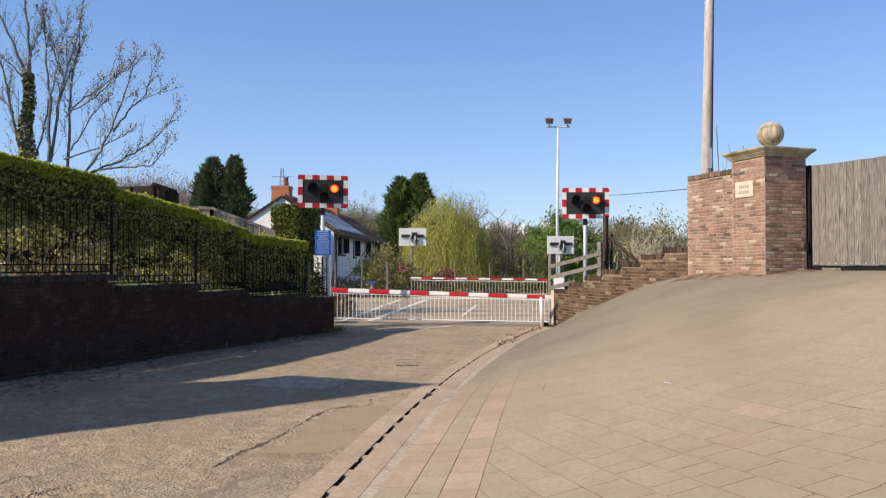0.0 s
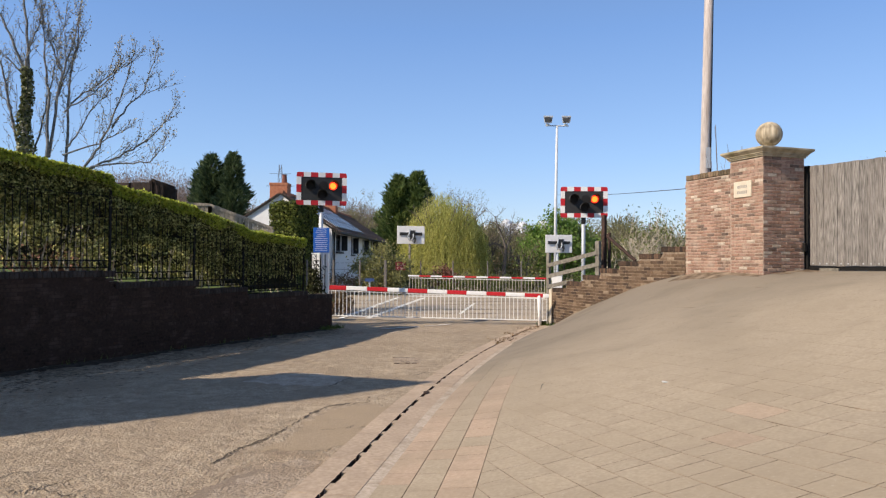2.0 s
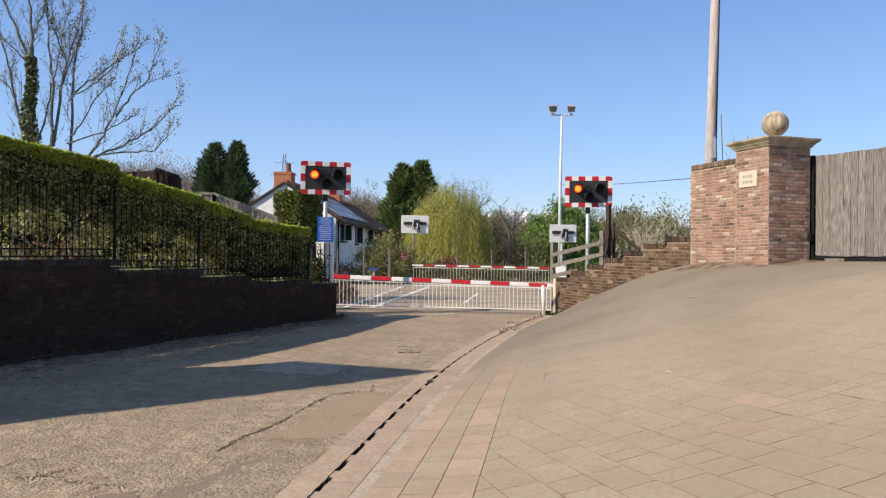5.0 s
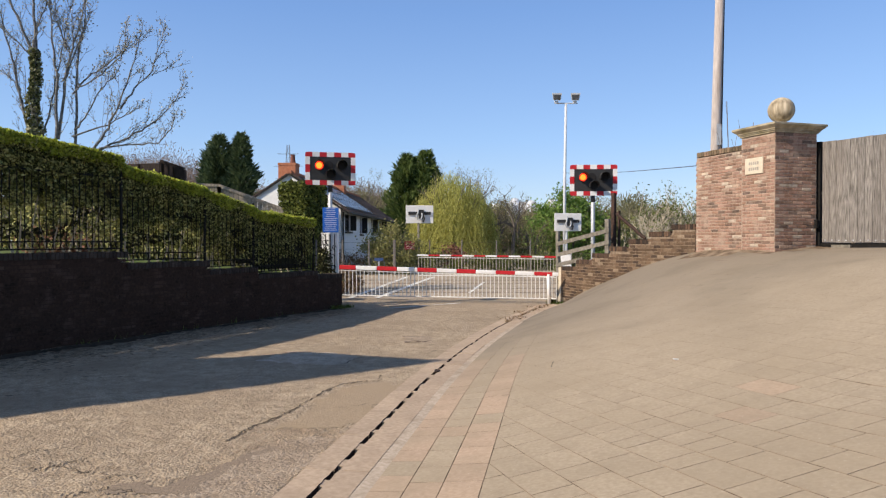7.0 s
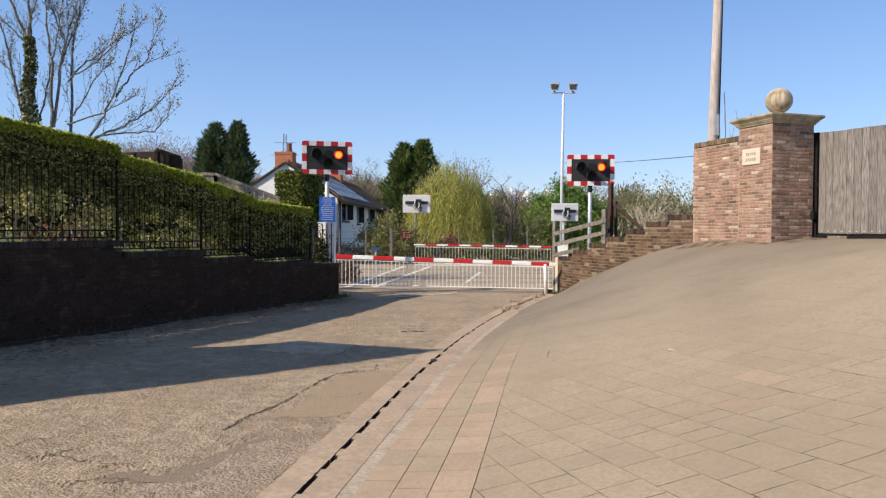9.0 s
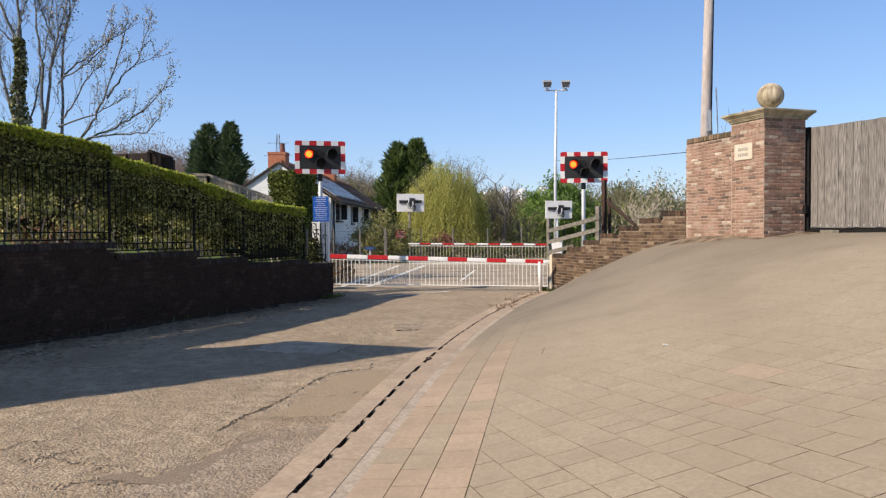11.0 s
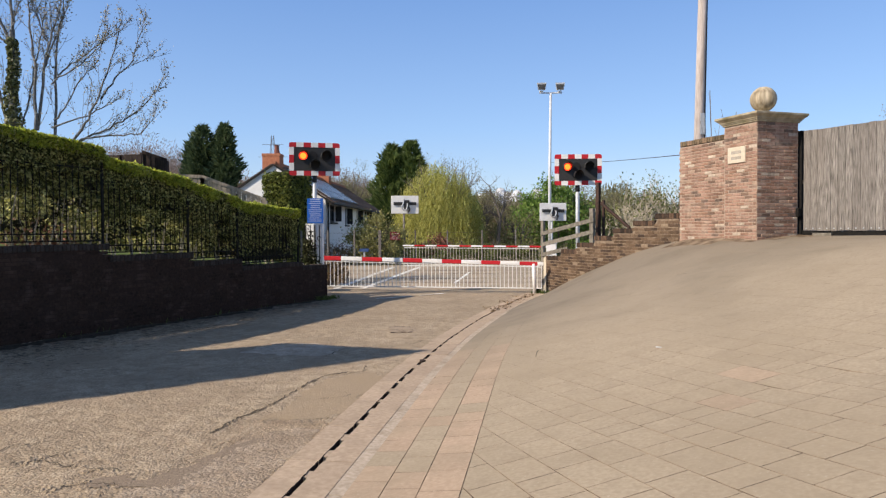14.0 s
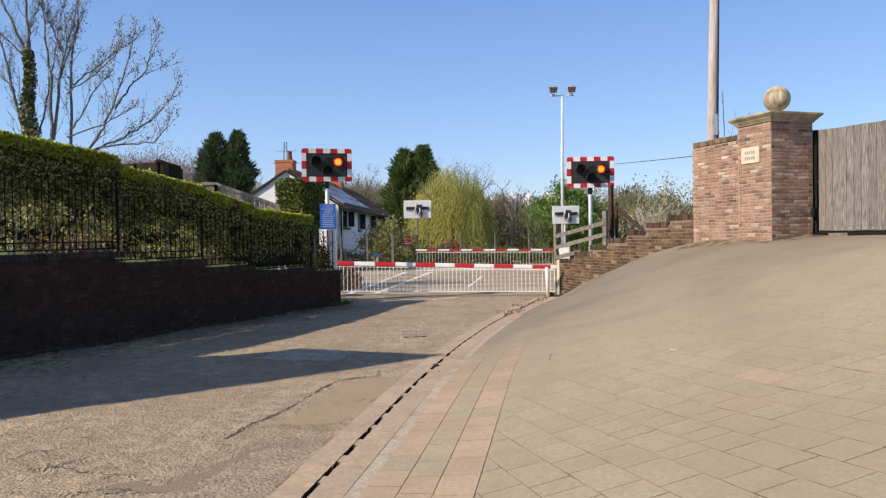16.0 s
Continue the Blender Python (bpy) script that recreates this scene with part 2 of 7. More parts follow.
def paving_stone(name, low, high, spread, by="object"):
    """Concrete pavers: grain, broad wear, pale scuffs, and a film of moss and dust that thickens in drifts up the drive."""
    m, t, b = shader(name)
    n, k = t.nodes, t.links
    geo = n.new("ShaderNodeNewGeometry")
    pos = geo.outputs["Position"]

    def cloud(size, detail, lo, hi, out_lo, out_hi):
        tex = n.new("ShaderNodeTexNoise")
        tex.inputs["Scale"].default_value, tex.inputs["Detail"].default_value = size, detail
        k.new(pos, tex.inputs[0])
        fit = n.new("ShaderNodeMapRange")
        for i, v in enumerate((lo, hi, out_lo, out_hi)):
            fit.inputs[i + 1].default_value = v
        k.new(tex.outputs[0], fit.inputs[0])
        return tex.outputs[0], fit.outputs[0]

    def tint(amount, colour, tone):
        mix = n.new("ShaderNodeMix")
        mix.data_type = "RGBA"
        mix.inputs[7].default_value = rgba(tone)
        k.new(amount, mix.inputs[0])
        k.new(colour, mix.inputs[6])
        return mix.outputs[2]

    grain, level = cloud(34, 6, 0.32, 0.68, 0, 1)
    ramp = n.new("ShaderNodeValToRGB")
    ramp.color_ramp.elements[0].color, ramp.color_ramp.elements[1].color = rgba(low), rgba(high)
    k.new(level, ramp.inputs[0])
    colour = tint(cloud(0.8, 5, 0.42, 0.7, 0, 0.65)[1], ramp.outputs[0], (0.335, 0.268, 0.185))
    colour = tint(cloud(4.5, 4, 0.5, 0.75, 0, 0.45)[1], colour, (0.30, 0.24, 0.17))
    colour = tint(cloud(55, 2, 0.66, 0.74, 0, 0.35)[1], colour, (0.60, 0.53, 0.43))
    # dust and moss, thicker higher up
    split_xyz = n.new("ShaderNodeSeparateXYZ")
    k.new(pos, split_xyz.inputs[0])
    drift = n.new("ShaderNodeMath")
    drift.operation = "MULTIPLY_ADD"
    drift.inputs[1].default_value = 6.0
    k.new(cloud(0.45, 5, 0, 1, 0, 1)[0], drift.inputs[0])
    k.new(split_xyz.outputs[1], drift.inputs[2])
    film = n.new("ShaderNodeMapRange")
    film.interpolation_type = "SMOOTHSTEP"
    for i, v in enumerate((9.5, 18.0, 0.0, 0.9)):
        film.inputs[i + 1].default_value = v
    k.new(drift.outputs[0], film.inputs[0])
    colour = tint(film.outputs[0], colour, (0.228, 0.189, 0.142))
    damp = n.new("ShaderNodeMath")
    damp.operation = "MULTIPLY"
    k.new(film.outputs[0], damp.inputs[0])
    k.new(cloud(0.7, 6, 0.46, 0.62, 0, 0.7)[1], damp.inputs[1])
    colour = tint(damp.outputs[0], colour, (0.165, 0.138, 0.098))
    rnd = geo.outputs["Random Per Island"] if by == "island" else n.new("ShaderNodeObjectInfo").outputs["Random"]
    value = n.new("ShaderNodeMapRange")
    value.inputs[3].default_value, value.inputs[4].default_value = 1 - spread, 1 + spread
    k.new(rnd, value.inputs[0])
    hue = n.new("ShaderNodeHueSaturation")
    k.new(value.outputs[0], hue.inputs["Value"])
    k.new(colour, hue.inputs["Color"])
    k.new(hue.outputs[0], b.inputs["Base Color"])
    b.inputs["Roughness"].default_value, b.inputs["Specular IOR Level"].default_value = 0.86, 0.3
    relief = n.new("ShaderNodeBump")
    relief.inputs["Strength"].default_value, relief.inputs["Distance"].default_value = 0.4, 0.003
    k.new(grain, relief.inputs["Height"])
    k.new(relief.outputs[0], b.inputs["Normal"])
    return m


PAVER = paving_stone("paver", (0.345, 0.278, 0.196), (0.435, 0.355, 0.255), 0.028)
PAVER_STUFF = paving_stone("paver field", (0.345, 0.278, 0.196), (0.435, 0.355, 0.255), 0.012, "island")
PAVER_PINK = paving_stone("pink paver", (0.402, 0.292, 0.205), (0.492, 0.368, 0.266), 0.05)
JOINT = surface("joint sand", (0.10, 0.068, 0.045), (0.33, 0.255, 0.18), 5, 0.95, spec=0.1)
GREY_BACK = surface("pale grey panel", (0.74, 0.73, 0.71), (0.82, 0.81, 0.79), 6, 0.6, bump=0.05)
CONCRETE = surface("concrete", (0.40, 0.30, 0.21), (0.525, 0.405, 0.295), 25, 0.88, bump=0.5, spread=0.07, stain=(0.32, 0.24, 0.17), stain_size=2.5)
KERB = surface("kerb", (0.41, 0.33, 0.25), (0.57, 0.475, 0.375), 30, 0.9, bump=0.6, spread=0.06, stain=(0.29, 0.225, 0.155), stain_size=5, stain_mix=0.55, spec=0.2)
# plain dark tone; in the drain it also stands for the slot's shade
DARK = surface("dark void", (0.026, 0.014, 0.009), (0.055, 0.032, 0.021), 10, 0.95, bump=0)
EARTH = surface("earth", (0.09, 0.07, 0.04), (0.16, 0.13, 0.07), 3, 0.95, bump=0.6, depth=0.03, stain=(0.07, 0.09, 0.03), stain_size=0.35)
LAWN = surface("lawn", (0.07, 0.11, 0.02), (0.14, 0.20, 0.045), 18, 0.9, bump=0.8, depth=0.03, stain=(0.12, 0.13, 0.05), stain_size=0.8)
GRASS = foliage("grass blade", (0.05, 0.08, 0.015), (0.15, 0.20, 0.05))
RED_TONES = [(0.0, (0.285, 0.172, 0.122)), (0.2, (0.318, 0.196, 0.143)), (0.40, (0.345, 0.222, 0.166)), (0.58, (0.298, 0.182, 0.135)), (0.72, (0.385, 0.275, 0.205)), (0.80, (0.20, 0.132, 0.098)), (0.90, (0.15, 0.106, 0.084)), (0.94, (0.48, 0.395, 0.31))]
BRICK = brickwork("red brick", RED_TONES, bloom=0.55)
BRICK_STUFF = brickwork("red brick rest", RED_TONES, "island", bloom=0.55)
STEP_TONES = [(0.0, (0.112, 0.074, 0.047)), (0.22, (0.142, 0.094, 0.060)), (0.45, (0.092, 0.060, 0.040)), (0.62, (0.168, 0.116, 0.076)), (0.78, (0.066, 0.045, 0.033)), (0.93, (0.26, 0.195, 0.135))]
STEP_BRICK = brickwork("brown brick", STEP_TONES)
MOSSY_BRICK = brickwork("mossy coping brick", [(0.0, (0.23, 0.165, 0.105)), (0.3, (0.18, 0.135, 0.085)), (0.55, (0.275, 0.185, 0.125)), (0.8, (0.13, 0.10, 0.065))])
COPE_BRICK = brickwork("sooty coping brick", [(0.0, (0.088, 0.057, 0.040)), (0.3, (0.060, 0.042, 0.031)), (0.55, (0.12, 0.075, 0.050)), (0.8, (0.045, 0.034, 0.027))])
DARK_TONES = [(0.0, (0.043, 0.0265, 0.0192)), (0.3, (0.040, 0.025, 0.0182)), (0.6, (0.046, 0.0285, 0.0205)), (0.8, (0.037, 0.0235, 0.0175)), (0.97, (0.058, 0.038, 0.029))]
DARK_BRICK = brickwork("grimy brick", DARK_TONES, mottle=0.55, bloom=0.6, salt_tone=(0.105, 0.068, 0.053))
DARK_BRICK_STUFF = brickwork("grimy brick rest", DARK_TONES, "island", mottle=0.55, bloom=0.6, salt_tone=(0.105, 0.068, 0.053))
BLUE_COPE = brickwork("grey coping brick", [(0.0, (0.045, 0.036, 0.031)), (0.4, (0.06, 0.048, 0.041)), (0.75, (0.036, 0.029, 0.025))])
MORTAR = surface("mortar", (0.32, 0.238, 0.18), (0.44, 0.34, 0.262), 30, 0.95)
STEP_MORTAR = surface("dull brown mortar", (0.16, 0.115, 0.08), (0.30, 0.23, 0.165), 14, 0.95, spec=0.2)
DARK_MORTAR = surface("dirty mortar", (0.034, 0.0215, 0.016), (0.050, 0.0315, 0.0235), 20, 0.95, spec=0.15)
# flake tone: dirt, and the shade beside the wall
ROAD_DIRT_SHADE = surface("asphalt dirt and shade", (0.11, 0.084, 0.06), (0.23, 0.178, 0.125), 16, 0.95, bump=0.8, depth=0.01, stain=(0.10, 0.08, 0.055), stain_size=1.5, spec=0.2)
# wall-foot strip: dirt, with the wall's shade put into the dark tone
FOOT_DIRT_SHADE = surface("dirt and wall-foot shade", (0.026, 0.020, 0.015), (0.10, 0.078, 0.055), 14, 0.95, bump=0.8, depth=0.01, stain=(0.03, 0.026, 0.014), stain_size=2.0, spec=0.15)
STONE = surface("sandstone", (0.36, 0.275, 0.165), (0.66, 0.565, 0.41), 6, 0.85, bump=0.3, stretch=(2.6, 2.6, 0.3), stain=(0.13, 0.10, 0.065), stain_size=3.4, stain_mix=0.9)
CAP_STONE = surface("mossy cap stone", (0.32, 0.265, 0.18), (0.48, 0.41, 0.285), 9, 0.9, bump=0.4, stain=(0.16, 0.14, 0.06), stain_size=3.0, stain_mix=0.8)
PLATE = surface("name plate", (0.58, 0.50, 0.38), (0.68, 0.60, 0.47), 12, 0.6, bump=0.1)
INK = surface("grey lettering", (0.30, 0.27, 0.23), (0.36, 0.33, 0.29), 12, 0.7, bump=0)
OLD_WOOD = surface("weathered board", (0.078, 0.070, 0.062), (0.325, 0.298, 0.270), 7, 0.9, bump=0.8, depth=0.006, spread=0.11, stretch=(12, 12, 0.7), stain=(0.16, 0.138, 0.122), stain_size=0.3, stain_mix=0.7)
FENCE_WOOD = surface("grey fence wood", (0.125, 0.112, 0.090), (0.25, 0.225, 0.182), 10, 0.9, bump=0.5, spread=0.12, stretch=(2, 2, 1))
POLE_WOOD = surface("pole wood", (0.38, 0.325, 0.295), (0.56, 0.495, 0.455), 8, 0.85, bump=0.4, stretch=(4, 4, 0.4), stain=(0.2, 0.14, 0.1), stain_size=1.5)
RUST = surface("rusty iron", (0.035, 0.022, 0.018), (0.095, 0.052, 0.036), 18, 0.85, 0.2, bump=0.4)
BLACK_IRON = surface("black iron", (0.008, 0.008, 0.008), (0.020, 0.018, 0.016), 20, 0.85, 0.0, bump=0.2, spec=0.15)
BLACK_PLASTIC = surface("matt black board", (0.024, 0.024, 0.025), (0.034, 0.034, 0.034), 10, 0.6, bump=0.05)
GALV = surface("galvanised steel", (0.42, 0.44, 0.46), (0.54, 0.56, 0.58), 14, 0.55, 0.3, bump=0.1)
WHITE = surface("white paint", (0.78, 0.77, 0.75), (0.86, 0.85, 0.83), 10, 0.5, bump=0.1, stain=(0.66, 0.64, 0.60), stain_size=2.0, stain_mix=0.4)
PYLON_STEEL = surface("weathered lattice steel", (0.10, 0.105, 0.115), (0.17, 0.175, 0.19), 2, 0.7, bump=0)
BOARD_WOOD = surface("silvered board", (0.23, 0.193, 0.15), (0.39, 0.335, 0.268), 10, 0.9, bump=0.5, spread=0.12, stretch=(2, 2, 0.6))
RED = surface("red paint", (0.48, 0.013, 0.018), (0.55, 0.02, 0.026), 10, 0.45, bump=0.05)
SKIRT = surface("white skirt paint", (0.72, 0.70, 0.66), (0.82, 0.80, 0.77), 12, 0.55, bump=0.1)
DULL_SKIRT = surface("dull skirt paint", (0.48, 0.435, 0.37), (0.60, 0.55, 0.47), 12, 0.6, bump=0.1)
SIGN_BLUE = surface("blue sign", (0.012, 0.12, 0.52), (0.02, 0.15, 0.58), 8, 0.45, bump=0)
SIGN_DULL = surface("faded blue sign", (0.03, 0.06, 0.16), (0.05, 0.09, 0.22), 8, 0.5, bump=0)
SIGN_RED = surface("red sign", (0.13, 0.018, 0.025), (0.28, 0.028, 0.035), 8, 0.5, bump=0)
LINE_WHITE = surface("road line", (0.74, 0.71, 0.65), (0.90, 0.88, 0.84), 14, 0.85, bump=0, spec=0.15, stain=(0.36, 0.29, 0.21), stain_size=2.4, stain_mix=1.0)
RENDER_WHITE = surface("white render", (0.80, 0.80, 0.79), (0.88, 0.88, 0.87), 4, 0.8, bump=0.3)
TILE_BROWN = surface("brown roof tile", (0.10, 0.065, 0.05), (0.19, 0.12, 0.09), 9, 0.8, bump=0.5, spread=0.2)
# panel colour is lifted to hold the sky's reflection
SOLAR = surface("solar panel", (0.36, 0.43, 0.53), (0.44, 0.51, 0.61), 3, 0.22, 0.0, bump=0, spec=0.8)
CHIMNEY_BRICK = surface("chimney brick", (0.36, 0.13, 0.07), (0.48, 0.20, 0.11), 8, 0.9, bump=0.4)
MAST = surface("pale zinc", (0.58, 0.60, 0.62), (0.70, 0.72, 0.74), 6, 0.5, 0.1, bump=0.05)
LENS_GLASS = surface("floodlight glass", (0.06, 0.065, 0.07), (0.12, 0.12, 0.125), 6, 0.35, bump=0)
GLASS_DARK = surface("window glass", (0.012, 0.014, 0.016), (0.02, 0.022, 0.024), 2, 0.08, bump=0, spec=0.6)
TIMBER_DARK = surface("dark window frame", (0.02, 0.018, 0.016), (0.035, 0.03, 0.027), 8, 0.6, bump=0.1)
STEEL_RAIL = surface("running rail", (0.12, 0.07, 0.045), (0.25, 0.18, 0.13), 10, 0.5, 0.6, bump=0.1)
BALLAST = surface("ballast", (0.13, 0.11, 0.09), (0.30, 0.26, 0.22), 22, 0.95, bump=1.0, depth=0.04)
BARK = surface("bark", (0.09, 0.075, 0.06), (0.20, 0.17, 0.14), 14, 0.95, bump=0.6, depth=0.01)
BARK_PALE = surface("pale bark", (0.09, 0.088, 0.087), (0.25, 0.242, 0.232), 14, 0.9, bump=0.5, depth=0.008)
HAZEL = surface("pale stem", (0.33, 0.285, 0.215), (0.54, 0.48, 0.385), 14, 0.9, bump=0.3)
# top leaves: young green, brightened in tone for the sun on them
HEDGE_LEAF = foliage("privet leaf", (0.20, 0.25, 0.03), (0.70, 0.73, 0.13), 0.6)
# the ramp's pale end paints sun glints on some leaves
HEDGE_INNER = foliage("hedge inner leaf", (0.125, 0.128, 0.036), (0.95, 0.90, 0.38), 0.6, rough=0.4, few=0.42)
# near-black leaf; in the hedge it paints the inner shade
DARK_LEAF = foliage("dark hedge leaf", (0.012, 0.012, 0.006), (0.05, 0.05, 0.018), 0.08, rough=0.8)
# near-black core tone: inner shade put into the colour
SHADE_CORE = surface("dark shade core", (0.012, 0.013, 0.007), (0.05, 0.048, 0.026), 25, 0.95, bump=0.8, depth=0.03, spec=0.1)
YEW_LEAF = foliage("yew leaf", (0.06, 0.085, 0.025), (0.21, 0.235, 0.07), 0.3)
TOPIARY_LEAF = foliage("clipped evergreen leaf", (0.045, 0.064, 0.016), (0.30, 0.33, 0.075), 0.3, few=0.25)
# brighter copy of the conifer leaf, sunlit faces put into the tone
CONIFER_LIT = foliage("sunlit conifer spray", (0.045, 0.078, 0.024), (0.20, 0.26, 0.075), 0.3)
CONIFER_LEAF = foliage("conifer spray", (0.03, 0.056, 0.028), (0.125, 0.17, 0.075), 0.25)
OLIVE_LEAF = foliage("olive scrub leaf", (0.15, 0.155, 0.055), (0.43, 0.41, 0.165), 0.4)
WILLOW_LEAF = foliage("willow leaf", (0.30, 0.305, 0.07), (0.62, 0.595, 0.19), 0.5)
SPRING_LEAF = foliage("spring leaf", (0.10, 0.19, 0.04), (0.30, 0.42, 0.10), 0.4)
SCRUB_LEAF = foliage("scrub leaf", (0.12, 0.13, 0.045), (0.36, 0.34, 0.14), 0.4)
BUD = foliage("bud", (0.16, 0.14, 0.10), (0.60, 0.56, 0.42), 0.2)
IVY = foliage("ivy", (0.05, 0.062, 0.022), (0.36, 0.36, 0.18), 0.2, rough=0.4, few=0.25)
POT = surface("sooty clay pot", (0.16, 0.06, 0.045), (0.24, 0.10, 0.07), 12, 0.9)
FAR_TWIG = foliage("far twigs", (0.19, 0.145, 0.12), (0.34, 0.27, 0.23), 0.3)
FAR_GREEN = foliage("far green twigs", (0.15, 0.148, 0.075), (0.34, 0.31, 0.165), 0.35)
SCRUB_GREEN = foliage("small green leaf", (0.07, 0.095, 0.03), (0.25, 0.29, 0.09), 0.35)
DRY_LEAF = foliage("dry leaf", (0.10, 0.065, 0.035), (0.32, 0.22, 0.12), 0.1)
BLOSSOM = foliage("red shrub leaf", (0.16, 0.06, 0.04), (0.36, 0.19, 0.13), 0.2)
CLOUD = surface("cloud", (0.56, 0.57, 0.59), (0.68, 0.68, 0.69), 0.02, 1.0, bump=0, spec=0.0)
LAMP_CORE = glowing("lit lamp core", (1.0, 0.13, 0.012), 3.2)
LAMP_RIM = glowing("lit lamp rim", (1.0, 0.02, 0.008), 1.6)
LAMP_OFF = surface("unlit lamp glass", (0.018, 0.017, 0.017), (0.026, 0.024, 0.024), 5, 0.6, bump=0, spec=0.2)


# ---- mesh helpers ----
class Geo:
    """Corners and faces gathered for one mesh."""

    def __init__(self):
        self.v, self.f, self.m = [], [], []

    def add(self, verts, faces, slot=0):
        n = len(self.v)
        self.v.extend(verts)
        self.f.extend([tuple(i + n for i in f) for f in faces])
        self.m.extend([slot] * len(faces))
        return self

    def box(self, centre, size, turn=None, slot=0):
        c, (a, b, h) = Vector(centre), [s / 2 for s in size]
        pts = [Vector(p) for p in ((-a, -b, -h), (a, -b, -h), (a, b, -h), (-a, b, -h), (-a, -b, h), (a, -b, h), (a, b, h), (-a, b, h))]
        if turn is not None:
            pts = [turn @ p for p in pts]
        return self.add([tuple(c + p) for p in pts], [(0, 3, 2, 1), (4, 5, 6, 7), (0, 1, 5, 4), (1, 2, 6, 5), (2, 3, 7, 6), (3, 0, 4, 7)], slot)

    def tube(self, path, radii, seg=6, slot=0, caps=True):
        path = [Vector(p) for p in path]
        rings = []
        side = None
        for i, p in enumerate(path):
            way = (path[min(i + 1, len(path) - 1)] - path[max(i - 1, 0)]).normalized()
            if side is None:
                side = way.orthogonal().normalized()
            side = (side - way * side.dot(way)).normalized()
            up = way.cross(side)
            r = radii[i] if isinstance(radii, (list, tuple)) else radii
            rings.append([tuple(p + (side * math.cos(a) + up * math.sin(a)) * r) for a in (2 * math.pi * j / seg for j in range(seg))])
        verts = [q for ring in rings for q in ring]
        faces = [(i * seg + j, i * seg + (j + 1) % seg, (i + 1) * seg + (j + 1) % seg, (i + 1) * seg + j) for i in range(len(path) - 1) for j in range(seg)]
        if caps:
            faces += [tuple(range(seg - 1, -1, -1)), tuple((len(path) - 1) * seg + j for j in range(seg))]
        return self.add(verts, faces, slot)

    def prism(self, outline, low, high, m=None, slot=0):
        """An outline in x and y, raised from low to high, then laid by m."""
        n = len(outline)
        pts = [Vector((x, y, z)) for z in (low, high) for x, y in outline]
        if m is not None:
            pts = [m @ p for p in pts]
        return self.add([tuple(p) for p in pts], [tuple(range(n - 1, -1, -1)), tuple(range(n, 2 * n))] + [(i, (i + 1) % n, n + (i + 1) % n, n + i) for i in range(n)], slot)

    def lathe(self, profile, centre=(0, 0, 0), seg=24, slot=0):
        c = Vector(centre)
        verts = [tuple(c + Vector((r * math.cos(a), r * math.sin(a), z))) for r, z in profile for a in (2 * math.pi * j / seg for j in range(seg))]
        k = len(profile)
        faces = [(i * seg + j, i * seg + (j + 1) % seg, (i + 1) * seg + (j + 1) % seg, (i + 1) * seg + j) for i in range(k - 1) for j in range(seg)]
        faces += [tuple(range(seg - 1, -1, -1)), tuple((k - 1) * seg + j for j in range(seg))]
        return self.add(verts, faces, slot)

    def mesh(self, name, mats, bevel=0.0, smooth=False):
        me = bpy.data.meshes.new(name)
        me.from_pydata([tuple(v) for v in self.v], [], self.f)
        for mat in (mats if isinstance(mats, (list, tuple)) else [mats]):
            me.materials.append(mat)
        me.polygons.foreach_set("material_index", self.m)
        if smooth:
            me.polygons.foreach_set("use_smooth", [True] * len(self.f))
        if bevel:
            bm = bmesh.new()
            bm.from_mesh(me)
            bmesh.ops.bevel(bm, geom=bm.edges[:], offset=bevel, segments=1, affect="EDGES", profile=0.5)
            bm.to_mesh(me)
            bm.free()
        me.update()
        return me


def part(name, geo, mats, parent, label="", bevel=0.0, smooth=False, at=None):
    me = geo if isinstance(geo, bpy.types.Mesh) else geo.mesh(name, mats, bevel, smooth)
    ob = new(name, me)
    ob.parent = parent
    if at is not None:
        ob.matrix_basis = at
    if label:
        ob["label"] = label
    return ob


def thing(name, label, category, at=None, group="", kind=""):
    ob = new(name)
    ob.empty_display_size = 0.2
    if at is not None:
        ob.matrix_basis = at
    return tagged(ob, label, category, group, kind)


def solid(name, geo, mats, label, category, group="", kind="", bevel=0.0, smooth=False, at=None):
    ob = new(name, geo if isinstance(geo, bpy.types.Mesh) else geo.mesh(name, mats, bevel, smooth))
    if at is not None:
        ob.matrix_basis = at
    return tagged(ob, label, category, group, kind)


def leaves_mesh(name, centres, sizes, mats, rng, upward=0.0, lean=None, long=1.6):
    """One diamond-shaped leaf at each centre, turned at random."""
    n = len(centres)
    c = np.asarray(centres, float)
    nor = rng.normal(size=(n, 3))
    nor[:, 2] += upward
    if lean is not None:
        nor += lean
    nor /= np.linalg.norm(nor, axis=1)[:, None]
    a = np.cross(nor, rng.normal(size=(n, 3)))
    a /= np.linalg.norm(a, axis=1)[:, None] + 1e-9
    b = np.cross(nor, a)
    s = np.asarray(sizes, float).reshape(-1, 1) * np.ones((n, 1))
    quad = np.stack([c - a * s * long / 2, c - b * s / 2, c + a * s * long / 2, c + b * s / 2], 1).reshape(-1, 3)
    return quads_mesh(name, quad, mats)


